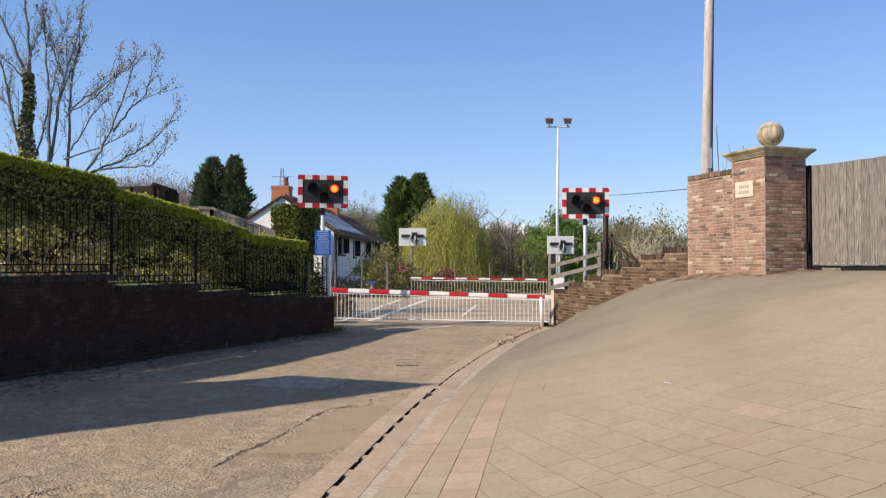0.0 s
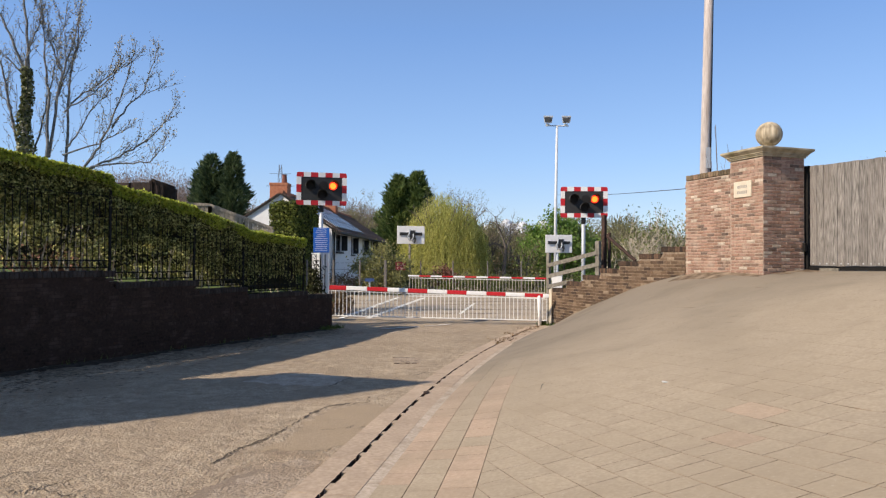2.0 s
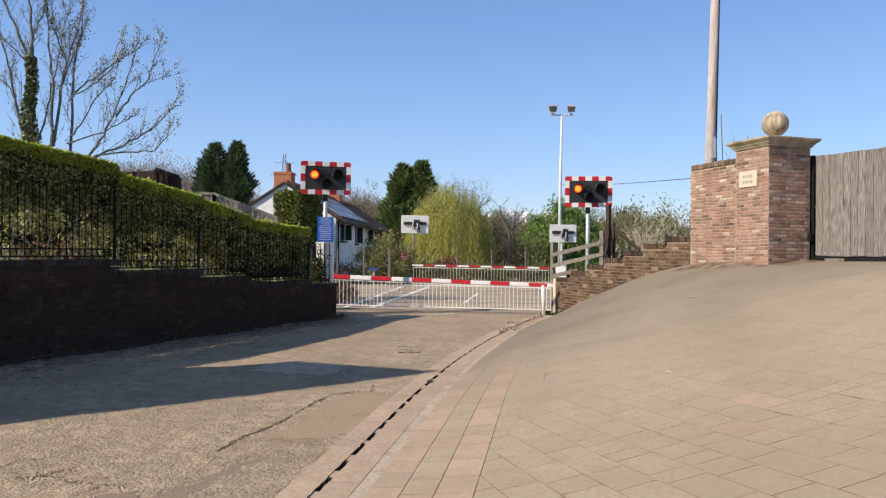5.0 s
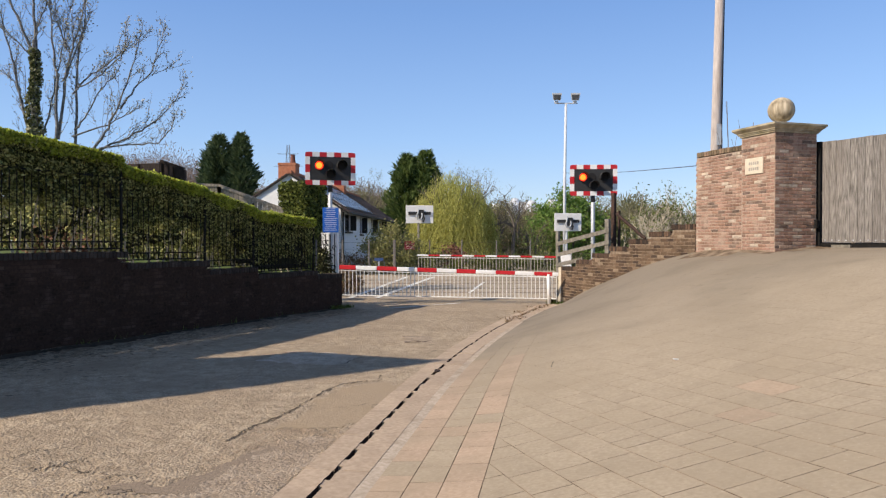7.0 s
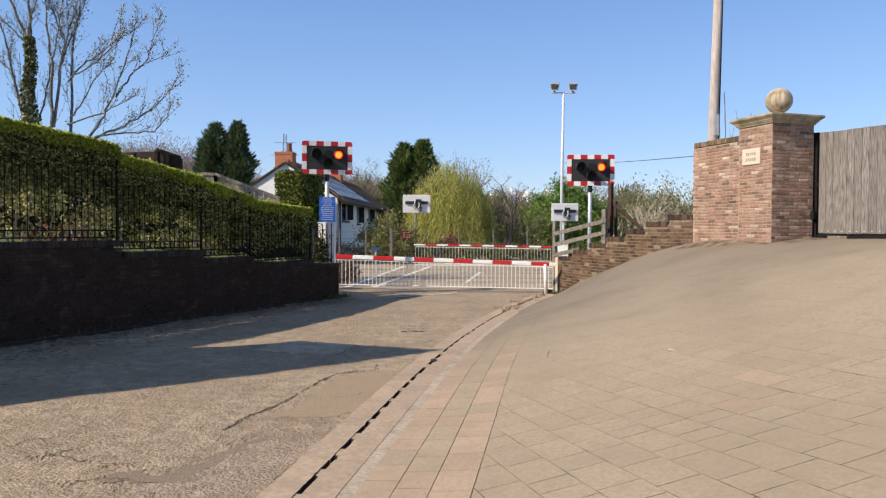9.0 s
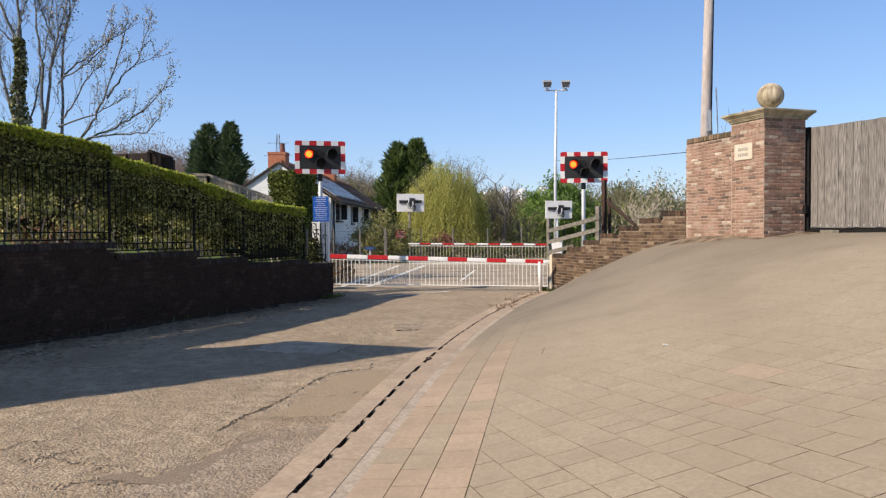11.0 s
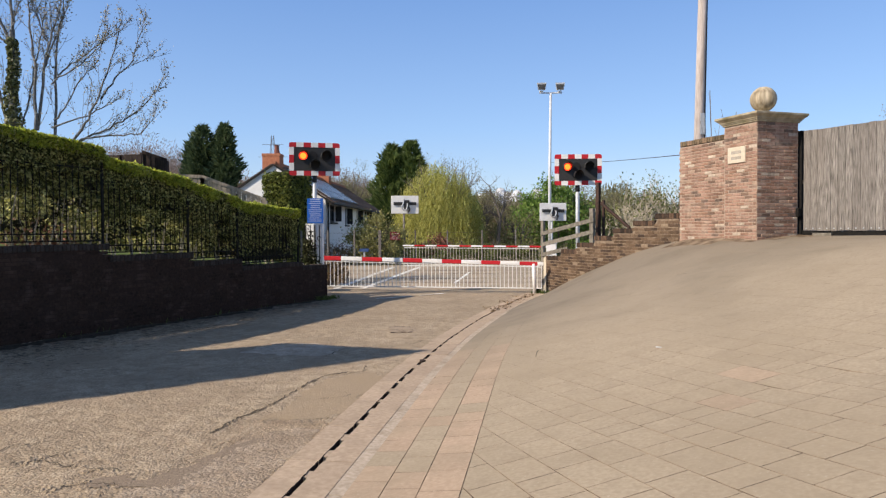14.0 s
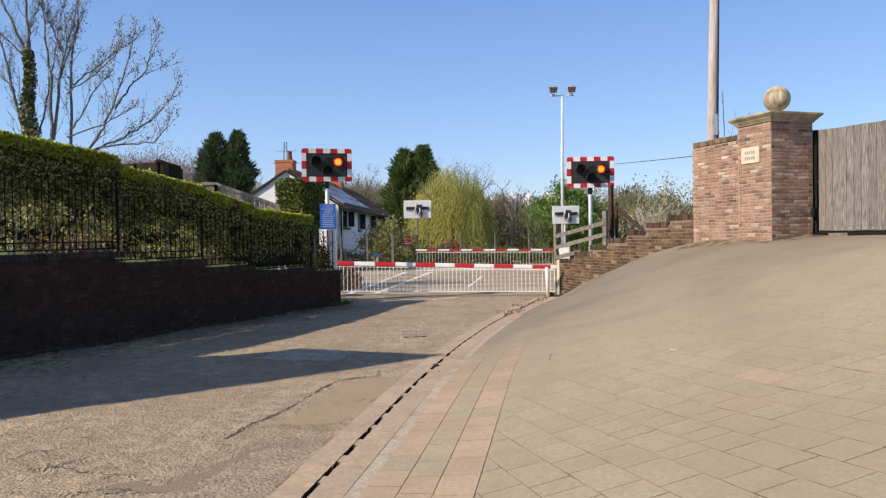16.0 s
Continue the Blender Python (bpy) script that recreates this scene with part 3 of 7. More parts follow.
def quads_mesh(name, corners, mats):
    n = len(corners) // 4
    me = bpy.data.meshes.new(name)
    me.vertices.add(4 * n)
    me.vertices.foreach_set("co", corners.astype(np.float32).ravel())
    me.loops.add(4 * n)
    me.loops.foreach_set("vertex_index", np.arange(4 * n, dtype=np.int32))
    me.polygons.add(n)
    me.polygons.foreach_set("loop_start", np.arange(0, 4 * n, 4, dtype=np.int32))
    me.polygons.foreach_set("loop_total", np.full(n, 4, dtype=np.int32))
    for mat in (mats if isinstance(mats, (list, tuple)) else [mats]):
        me.materials.append(mat)
    me.update(calc_edges=True)
    return me


# ---- lie of the land ----
def road_z(y):
    """The lane falls gently to the crossing and rises on to the railway."""
    rise = min(max((y - 20.8) / 9.0, 0.0), 1.0)
    return -0.007 * min(y, 22) + 0.22 * rise


def slot_x(y):
    """The drain's slot along the edge of the lane."""
    y = min(y, 20.5)
    return 0.008724 * y * y + 0.02848 * y - 1.1649 if y > 7 else -0.538 + 0.1506 * (y - 7)


def drive_z(x, y):
    """The paved drive climbs from the drain to the gateway."""
    d = max(0.0, x - slot_x(y) - 0.29)
    k = float(np.interp(y, [5, 8, 11.4, 12.8, 14.4, 15.64, 16.54, 17.45, 18.48, 19.3, 20], [0.15, 0.19, 0.237, 0.275, 0.325, 0.365, 0.395, 0.42, 0.48, 0.56, 0.56]))
    top = float(np.interp(y, [12.8, 14.8], [1.6, 1.85]))
    v = k * d ** 1.15
    return -0.007 * y + v / (1 + (v / top) ** 8) ** 0.125


WALL_A = Vector((-6.546, 10.502, 0))
WALL_DIR = Vector((0.4177, 0.9086, 0))
WALL_NORMAL = Vector((WALL_DIR.y, -WALL_DIR.x, 0))
WALL_TURN = Matrix.Rotation(math.atan2(WALL_DIR.y, WALL_DIR.x), 3, "Z")
PIER = Vector((5.84, 12.8, 0))
PIER_DIR = Vector((-0.312, 0.95, 0)).normalized()
PIER_SIDE = Vector((PIER_DIR.y, -PIER_DIR.x, 0))


def lane_wall(s, out=0.0, z=0.0):
    """A place s metres along the lane's wall, out metres towards the lane."""
    return WALL_A + WALL_DIR * s + WALL_NORMAL * out + Vector((0, 0, z))


# ---- ground, lane, drive ----
def grid(name, nx, ny, at, mats, label, category, kind="structure", smooth=True):
    g = Geo()
    g.add([tuple(at(i / nx, j / ny)) for j in range(ny + 1) for i in range(nx + 1)],
          [(j * (nx + 1) + i, j * (nx + 1) + i + 1, (j + 1) * (nx + 1) + i + 1, (j + 1) * (nx + 1) + i) for j in range(ny) for i in range(nx)])
    return solid(name, g, mats, label, category, kind=kind, smooth=smooth)


def bumps(x, y, size, height):
    return noise.noise(Vector((x / size, y / size, 0.3))) * height


def ground_at(u, v):
    x, y = (u * 2 - 1), (v * 2 - 1)
    x, y = 900 * x ** 3 + 60 * x, 900 * y ** 3 + 60 * y + 30
    far = min(max((y - 60) / 150, 0), 1)
    return x, y, -0.42 + bumps(x, y, 12, 0.12) + far * (1.0 + bumps(x, y, 70, 2.0))


grid("ground", 90, 90, ground_at, EARTH, "rough brown earth and grass running to the horizon", "ground")


def road_surface(x, y):
    edge = min(1.0, max(0.0, (slot_x(y) - 0.21 - x) / 0.8))
    return road_z(y) + (bumps(x, y, 1.1, 0.016) + bumps(x, y, 0.3, 0.009)) * edge


def road_at(u, v):
    y = -14 + 35.4 * v
    left, right = -6.546 + (min(y, 17.5) - 10.5) * 0.4597 - 0.1 - max(0.0, y - 17.5) * 0.35, slot_x(y) - 0.21
    x = left + (right - left) * u
    return x, y, road_surface(x, y)


grid("road", 110, 420, road_at, ASPHALT, "worn sun-bleached asphalt lane with cracks", "road")


def crossing_at(u, v):
    y = 21.4 + 24 * v
    x = -4.9 + 0.05 * (y - 21) + 9.5 * u
    return x, y, road_z(y) + 0.002


grid("level_crossing", 10, 60, crossing_at, FAR_ROAD, "grey asphalt deck of the level crossing", "crossing")


def drive_low(u, v):
    y = -8 + 22.95 * v
    x = slot_x(y) + 0.19 + (u ** 1.4) * 14
    return x, y, drive_z(x, y) - 0.005


def drive_top(u, v):
    y = 14.95 + 5.2 * v
    wide = 5.2 - (y - 14.91) * 0.4 - slot_x(y) - 0.26
    x = slot_x(y) + 0.26 + u * max(wide, 0.3)
    return x, y, drive_z(x, y) - 0.002


grid("drive", 130, 170, drive_low, JOINT, "sloping paved drive climbing to the gateway", "drive")
grid("drive_upper", 14, 20, drive_top, PAVER_STUFF, "steep upper edge of the paved drive beside the stepped wall", "drive")


# ---- the slotted drain along the lane ----
def drain():
    base = thing("drain_channel", "slotted concrete drain channel with broken dark slots", "drain", kind="structure")
    rng = random.Random(4)

    def strip(y0, y1, a, b, top, thick=0.12, cuts=3, ragged=0):
        """A length of channel from a to b across; ragged: which side is broken, -1 or 1."""
        g = Geo()
        pts = []
        for k in range(cuts + 1):
            y = y0 + (y1 - y0) * k / cuts
            sl = max(0.1506, 2 * 0.008724 * y + 0.02848)
            nx, ny = 1 / math.hypot(1, sl), -sl / math.hypot(1, sl)
            bite = 0.007 * noise.noise(Vector((y * 9, ragged * 7.0, 2.0))) + 0.005 * noise.noise(Vector((y * 31, ragged * 7.0, 5.0)))
            for o in (a - bite if ragged < 0 else a, b + bite if ragged > 0 else b):
                for z in (top, top - thick):
                    pts.append((slot_x(y) + o * nx, y + o * ny, road_z(y) + z))
        f = []
        for k in range(cuts):
            i = 4 * k
            f += [(i, i + 2, i + 6, i + 4), (i + 2, i + 3, i + 7, i + 6), (i + 1, i, i + 4, i + 5)]
        f += [(0, 1, 3, 2), (4 * cuts, 4 * cuts + 2, 4 * cuts + 3, 4 * cuts + 1)]
        g.add(pts, f)
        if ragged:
            # the broken side is dark: silt, with the slot's shade painted in
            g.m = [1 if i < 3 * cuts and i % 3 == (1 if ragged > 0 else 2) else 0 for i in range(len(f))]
        return g

    y = -6.0
    while y < 19.6:
        step = 0.92
        j = rng.uniform(-0.004, 0.004)
        half = float(np.interp(y, [4, 8.5, 10.5], [0.019, 0.021, 0.015]))
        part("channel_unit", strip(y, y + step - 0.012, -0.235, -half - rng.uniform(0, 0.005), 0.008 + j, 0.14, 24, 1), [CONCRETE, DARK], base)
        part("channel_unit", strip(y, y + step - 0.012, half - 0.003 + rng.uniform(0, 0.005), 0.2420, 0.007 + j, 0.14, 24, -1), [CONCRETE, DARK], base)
        part("kerb_edging", strip(y + 0.3, y + 0.3 + step - 0.01, 0.2425, 0.3445, 0.0055 + j * 0.5, 0.12, 3), KERB, base, "pale worn kerb edging")
        y += step
    # dark bottom strip paints the shade inside the slot
    part("channel_void", strip(-6.0, 19.6, -0.05, 0.05, -0.062, 0.02, 40), DARK, base, "dark strip in the slot, its shade put into the colour")
    y = -6.0
    while y < 19.6:
        if y > 15.2:
            long = rng.uniform(0.25, 0.6)
            part("slot_bridge", strip(y, y + long, -0.034, 0.029, 0.007, 0.06, 1), CONCRETE, base)
            y += long + rng.uniform(0.08, 0.2)
            continue
        long = rng.uniform(0.12, 0.21) if y > 8 else rng.uniform(0.07, 0.15)
        part("slot_bridge", strip(y, y + long, -0.040, 0.036, 0.003 + rng.uniform(-0.010, 0.004), 0.07, 1), CONCRETE, base)
        y += long + (rng.uniform(0.22, 0.36) if y > 8 else rng.uniform(0.27, 0.42))


drain()
# dark lump added to stand in for a dark spot in the slot
lump_ring = [(0.034 * math.cos(a) * (1 + 0.25 * math.sin(3 * a)), 0.085 * math.sin(a) * (1 + 0.2 * math.cos(2 * a))) for a in (2 * math.pi * k / 11 for k in range(11))]
solid("dark_lump", Geo().prism(lump_ring, -0.03, 0.014, pose(slot_x(9.05) + 0.005, 9.05, road_z(9.05) + 0.006, 2, 3, -12)), DARK, "dark lump standing in for a dark spot in the drain slot", "silt")


# ---- brick building ----
def brick_mesh(size, mats, chip=0.006):
    return Geo().box((0, 0, 0), size).mesh("brick", mats, chip)


def lay_bricks(parent, origin, along, out, length, top, bottom, mats, rest, mortar, near=0, mortar_thick=0.2, seed=1, course=0.062, pitch=0.206, keep=None, face_out=0.0, sink=0.0):
    """Stretcher courses on the face of a wall. top and bottom are functions of the way along. The first `near` bricks are parts, the others one mesh."""
    rng = random.Random(seed)
    turn = Matrix(((along.x, -out.x, 0), (along.y, -out.y, 0), (0, 0, 1)))
    me = brick_mesh((pitch - 0.011, 0.09, course - 0.011), mats)
    half = brick_mesh((pitch / 2 - 0.011, 0.09, course - 0.011), mats)
    g, made = Geo(), 0
    low = min(bottom(length * k / 40) for k in range(41))
    high = max(top(length * k / 40) for k in range(41))
    for row in range(int((high - low) / course) + 1):
        z = low + (row + 0.5) * course
        s = -pitch / 2 * (row % 2)
        while s < length - 0.02:
            a, b = max(s, 0), min(s + pitch, length)
            mid = (a + b) / 2
            if b - a > 0.09 and z + course * 0.45 < top(mid) + 0.002 and z + course * 0.4 > bottom(mid) and (keep is None or keep(mid, z)):
                jut = rng.uniform(-0.004, 0.004)
                p = origin + along * mid + out * (-0.04 + jut + face_out - sink) + Vector((0, 0, z))
                full = b - a > pitch * 0.75
                if made < near:
                    m = Matrix.Translation(p) @ turn.to_4x4() @ pose(0, 0, 0, rng.uniform(-0.5, 0.5), rng.uniform(-0.5, 0.5), rng.uniform(-0.5, 0.5))
                    part("brick", me if full else half, None, parent, at=m)
                    made += 1
                else:
                    g.box(p, (b - a - 0.011, 0.09, course - 0.011), turn)
            s += pitch
    if g.v:
        tagged(part("brickwork", g, rest, parent, "weathered brick courses"), kind="stuff")
    back, n = Geo(), 48
    pts = []
    for k in range(n + 1):
        s = length * k / n
        for o in (-0.003 + face_out, -mortar_thick + face_out):
            for z in (bottom(s) - 0.25, top(s) - 0.006):
                pts.append(tuple(origin + along * s + out * o + Vector((0, 0, z))))
    f = []
    for k in range(n):
        i = 4 * k
        f += [(i, i + 4, i + 5, i + 1), (i + 1, i + 5, i + 7, i + 3), (i + 3, i + 7, i + 6, i + 2)]
    f += [(0, 1, 3, 2), (4 * n, 4 * n + 2, 4 * n + 3, 4 * n + 1)]
    part("mortar_core", back.add(pts, f), mortar, parent, "recessed mortar")


def soldier_course(parent, origin, along, out, length, z, depth, high, mats, seed=1, pitch=0.075, face_out=0.0):
    rng = random.Random(seed)
    turn = Matrix(((along.x, -out.x, 0), (along.y, -out.y, 0), (0, 0, 1)))
    me = brick_mesh((pitch - 0.010, depth, high), mats, 0.008)
    n = max(1, int(length / pitch))
    for k in range(n):
        p = origin + along * ((k + 0.5) * length / n) + out * (-depth / 2 + face_out) + Vector((0, 0, z - high / 2 + rng.uniform(-0.005, 0.005)))
        part("coping_brick", me, None, parent, at=Matrix.Translation(p) @ turn.to_4x4() @ pose(0, 0, 0, rng.uniform(-0.8, 0.8), 0, rng.uniform(-1.2, 1.2)))
    core = Geo().box(origin + along * length / 2 + out * (-depth / 2 + face_out) + Vector((0, 0, z - high / 2 - 0.01)), (length - 0.01, depth - 0.02, high - 0.015), turn)
    part("coping_mortar", core, DARK_MORTAR, parent)


# the lane's retaining wall, stepping down to the crossing
STEPS = [(-13.0, -4.2, 1.86), (-4.2, -2.0, 1.64), (-2.0, 2.04, 1.43), (2.04, 4.05, 1.22), (4.05, 5.52, 1.04), (5.52, 7.75, 0.88), (7.75, 8.84, 0.77)]


def retaining_wall():
    wall = thing("garden_wall", "low grimy brick retaining wall stepping down the lane", "wall", kind="structure")

    def top(s):
        s += STEPS[2][0]
        for a, b, z in STEPS:
            if a <= s < b:
                return z - 0.10
        return STEPS[-1][2] - 0.10

    start, length = STEPS[2][0], STEPS[-1][1] - STEPS[2][0]
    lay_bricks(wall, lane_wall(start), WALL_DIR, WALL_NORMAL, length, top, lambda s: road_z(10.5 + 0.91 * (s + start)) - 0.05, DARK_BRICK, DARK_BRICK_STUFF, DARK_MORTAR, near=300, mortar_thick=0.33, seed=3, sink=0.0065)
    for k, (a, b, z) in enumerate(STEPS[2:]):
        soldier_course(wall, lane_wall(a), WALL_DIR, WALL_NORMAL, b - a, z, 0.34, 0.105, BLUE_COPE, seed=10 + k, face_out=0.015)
    g = Geo()
    for a, b, z in STEPS[:2]:
        p = lane_wall((a + b) / 2, -0.17)
        g.box((p.x, p.y, z / 2 - 0.1), (b - a, 0.33, z + 0.2), WALL_TURN)
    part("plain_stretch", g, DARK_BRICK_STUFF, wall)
    # end return of the wall towards the garden
    end = lane_wall(8.84)
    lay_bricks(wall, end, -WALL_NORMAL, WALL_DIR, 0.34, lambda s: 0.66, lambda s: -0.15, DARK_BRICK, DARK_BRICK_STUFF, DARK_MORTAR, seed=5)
    for k in range(7):
        p = lane_wall(-1.2 + 1.55 * k, 0.004, 0.72 - 0.04 * k)
        part("weep_hole", Geo().box(p, (0.06, 0.012, 0.10), WALL_TURN), DARK, wall, "dark weep hole")
    return wall


retaining_wall()


def garden_at(u, v):
    s = -16 + 25.5 * u
    out = -0.3 - 26 * v ** 1.6
    z = float(np.interp(s, [-13, -2, 2, 4, 5.5, 7.7, 9.5], [1.75, 1.34, 1.18, 1.05, 0.9, 0.75, 0.55]))
    p = lane_wall(s, out, z + min(v * 2.2, 1) * 0.5 + bumps(s * 1.3, out, 1.5, 0.05))
    return p


grid("garden_lawn", 50, 24, garden_at, LAWN, "sunlit green garden lawn behind the wall", "lawn")


# ---- hedge behind railings ----
def hedge_top(s):
    return float(np.interp(s, [-13, -2, 0, 2.0, 2.08, 4.05, 4.12, 5.5, 5.58, 7.75], [4.1, 3.50, 3.27, 3.10, 2.94, 2.68, 2.62, 2.36, 2.28, 2.15]))


def coping_z(s):
    for a, b, z in STEPS:
        if a <= s < b:
            return z
    return STEPS[-1][2]


def hedge():
    rng = np.random.default_rng(5)
    ob = thing("hedge", "clipped privet hedge, bright green top, behind black railings", "hedge")
    n = 105000
    s = rng.uniform(-7, 7.75, n)
    s = np.where(rng.random(n) < 0.8, rng.uniform(-2.2, 7.75, n), s)
    top = np.array([hedge_top(a) for a in s])
    low = np.array([coping_z(a) for a in s])
    t = rng.random(n)
    # dense above, thinner towards the stems
    h = 1 - t ** 1.1 * 0.96
    lift = np.where(s < 4.3, 0.26, 0.12)
    z = low + lift + (top - low - lift) * h
    wave = np.array([noise.noise(Vector((a * 1.7, b * 1.7, 2.0))) for a, b in zip(s, z)])
    out = -0.20 - 0.36 * rng.random(n) + wave * 0.05
    face = rng.random(n) < 0.40
    out = np.where(face, np.where(h > 0.64, -0.06, -0.115) + wave * 0.06 - 0.12 * rng.random(n), out)
    z = np.minimum(z, top + wave * 0.05)
    c = np.stack([WALL_A.x + WALL_DIR.x * s + WALL_NORMAL.x * out, WALL_A.y + WALL_DIR.y * s + WALL_NORMAL.y * out, z], 1)
    gap = np.array([noise.noise(Vector((a * 3.1, b * 3.1, 9.0))) for a, b in zip(s, z)])
    keep = (gap > -0.34 + 0.22 * (1 - h)) | (h > 0.6)
    keep &= (h > 0.24) | (rng.random(n) < 1.6 * h + 0.08)
    # see-through low down, and thinner over the dark far end
    keep &= (s > 5.2) | (h > 0.55) | (rng.random(n) < 0.35 + 0.8 * h)
    keep &= (s < 5.4) | (h > 0.85) | (rng.random(n) < 0.6)
    c = c[keep]
    part("foliage", leaves_mesh("foliage", c, rng.uniform(0.022, 0.044, len(c)), HEDGE_INNER, rng), None, ob, "dark green leaves with pale painted sun glints")
    n = 21000
    s = rng.uniform(-7, 7.8, n)
    s = np.where(rng.random(n) < 0.8, rng.uniform(-2.2, 7.8, n), s)
    out = -0.14 - 0.58 * rng.random(n)
    wave = np.array([noise.noise(Vector((a * 2.3, b * 2.3, 4.0))) + 0.6 * noise.noise(Vector((a * 9, b * 9, 4.0))) for a, b in zip(s, out)])
    z = np.array([hedge_top(a) for a in s]) + wave * 0.05 + rng.normal(0, 0.022, n) - 0.10 * rng.random(n) ** 2
    c = np.stack([WALL_A.x + WALL_DIR.x * s + WALL_NORMAL.x * out, WALL_A.y + WALL_DIR.y * s + WALL_NORMAL.y * out, z], 1)
    m = 9000
    s = rng.uniform(-0.8, 7.8, m)
    drop = 0.24 * rng.random(m) ** 1.6
    wave = np.array([noise.noise(Vector((a * 2.1, 1.0, 7.0))) for a in s])
    out = -0.03 - 0.10 * rng.random(m) + wave * 0.06
    z = np.array([hedge_top(a) for a in s]) - drop * (0.8 + 0.5 * wave) + rng.normal(0, 0.012, m)
    fringe = np.stack([WALL_A.x + WALL_DIR.x * s + WALL_NORMAL.x * out, WALL_A.y + WALL_DIR.y * s + WALL_NORMAL.y * out, z], 1)
    m = 5000
    s = rng.uniform(-0.8, 3.0, m)
    out = -0.25 - 0.35 * rng.random(m)
    z = np.array([hedge_top(a) for a in s]) - 0.9 * rng.random(m)
    dense = np.stack([WALL_A.x + WALL_DIR.x * s + WALL_NORMAL.x * out, WALL_A.y + WALL_DIR.y * s + WALL_NORMAL.y * out, z], 1)
    part("foliage", leaves_mesh("foliage", dense, rng.uniform(0.04, 0.07, m), HEDGE_INNER, rng), None, ob, "dark green leaves with pale painted sun glints")
    c = np.concatenate([c, fringe])
    n = len(c)
    m = 10400
    s = np.where(np.arange(m) < 4800, rng.uniform(-2.2, 7.75, m), rng.uniform(-2.2, 6.0, m))
    out = -0.56 - 0.18 * rng.random(m)
    low, top = np.array([coping_z(a) for a in s]), np.array([hedge_top(a) for a in s])
    h = np.where(np.arange(m) < 4800, 0.28 + 0.70 * rng.random(m), 0.04 + 0.42 * rng.random(m))
    z = low + (top - low) * h
    sunny = np.stack([WALL_A.x + WALL_DIR.x * s + WALL_NORMAL.x * out, WALL_A.y + WALL_DIR.y * s + WALL_NORMAL.y * out, z], 1)
    part("foliage", leaves_mesh("foliage", sunny, rng.uniform(0.028, 0.050, m), HEDGE_INNER, rng), None, ob, "leaves on the garden side")
    # core boxes out of view, added to block sky and sun from the left
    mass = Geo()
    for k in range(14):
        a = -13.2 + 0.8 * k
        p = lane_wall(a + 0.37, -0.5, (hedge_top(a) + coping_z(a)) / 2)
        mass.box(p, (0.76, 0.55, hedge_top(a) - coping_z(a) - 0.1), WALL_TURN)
    part("light_block", mass, SHADE_CORE, ob, "added dark core that blocks light through the hedge")
    # dark leaf layer through the middle of the hedge: blocks sun, paints inner shade
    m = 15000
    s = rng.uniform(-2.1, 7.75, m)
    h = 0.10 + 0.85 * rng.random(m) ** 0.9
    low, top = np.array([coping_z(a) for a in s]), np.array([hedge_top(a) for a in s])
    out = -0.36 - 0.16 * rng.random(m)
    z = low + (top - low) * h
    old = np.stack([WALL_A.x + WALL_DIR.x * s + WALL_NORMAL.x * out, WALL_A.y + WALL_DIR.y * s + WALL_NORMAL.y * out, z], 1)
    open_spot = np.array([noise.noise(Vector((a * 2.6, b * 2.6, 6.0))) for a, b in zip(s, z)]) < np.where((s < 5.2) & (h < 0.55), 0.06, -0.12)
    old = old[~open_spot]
    part("shade_layer", leaves_mesh("shade_layer", old, rng.uniform(0.035, 0.065, len(old)), DARK_LEAF, rng), None, ob, "dark leaf layer holding the hedge's inner shade")
    # core boxes under the top, added to stop sun leaking through
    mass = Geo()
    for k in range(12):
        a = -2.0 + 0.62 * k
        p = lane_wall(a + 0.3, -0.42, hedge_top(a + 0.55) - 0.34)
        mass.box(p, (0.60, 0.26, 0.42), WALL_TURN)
    part("light_block", mass, SHADE_CORE, ob, "added dark core that blocks light through the hedge")
    # core boxes at the far end, added to darken the hedge there
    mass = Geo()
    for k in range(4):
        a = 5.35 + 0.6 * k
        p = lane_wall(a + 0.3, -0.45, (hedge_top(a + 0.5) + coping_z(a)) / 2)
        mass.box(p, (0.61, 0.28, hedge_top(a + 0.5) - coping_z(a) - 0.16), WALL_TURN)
    part("light_block", mass, SHADE_CORE, ob, "added dark core that blocks light through the hedge")
    part("top_growth", leaves_mesh("top_growth", c, rng.uniform(0.025, 0.05, n), HEDGE_LEAF, rng, upward=0.6), None, ob, "bright yellow-green new growth, sunlight put into the colour")
    g = Geo()
    r = random.Random(2)
    for k in range(34):
        a = -2 + 9.6 * k / 33
        z0 = coping_z(a) - 0.15
        p = lane_wall(a, -0.5 + r.uniform(-0.1, 0.1), z0)
        for _ in range(2):
            q = p + Vector((r.uniform(-0.25, 0.25), r.uniform(-0.25, 0.25), r.uniform(0.7, 1.2)))
            g.tube([p, (p + q) / 2 + Vector((r.uniform(-0.05, 0.05), r.uniform(-0.05, 0.05), 0)), q], [0.022, 0.014, 0.006], 4)
    part("stem_growth", g, HAZEL, ob, "pale bare stems")


hedge()


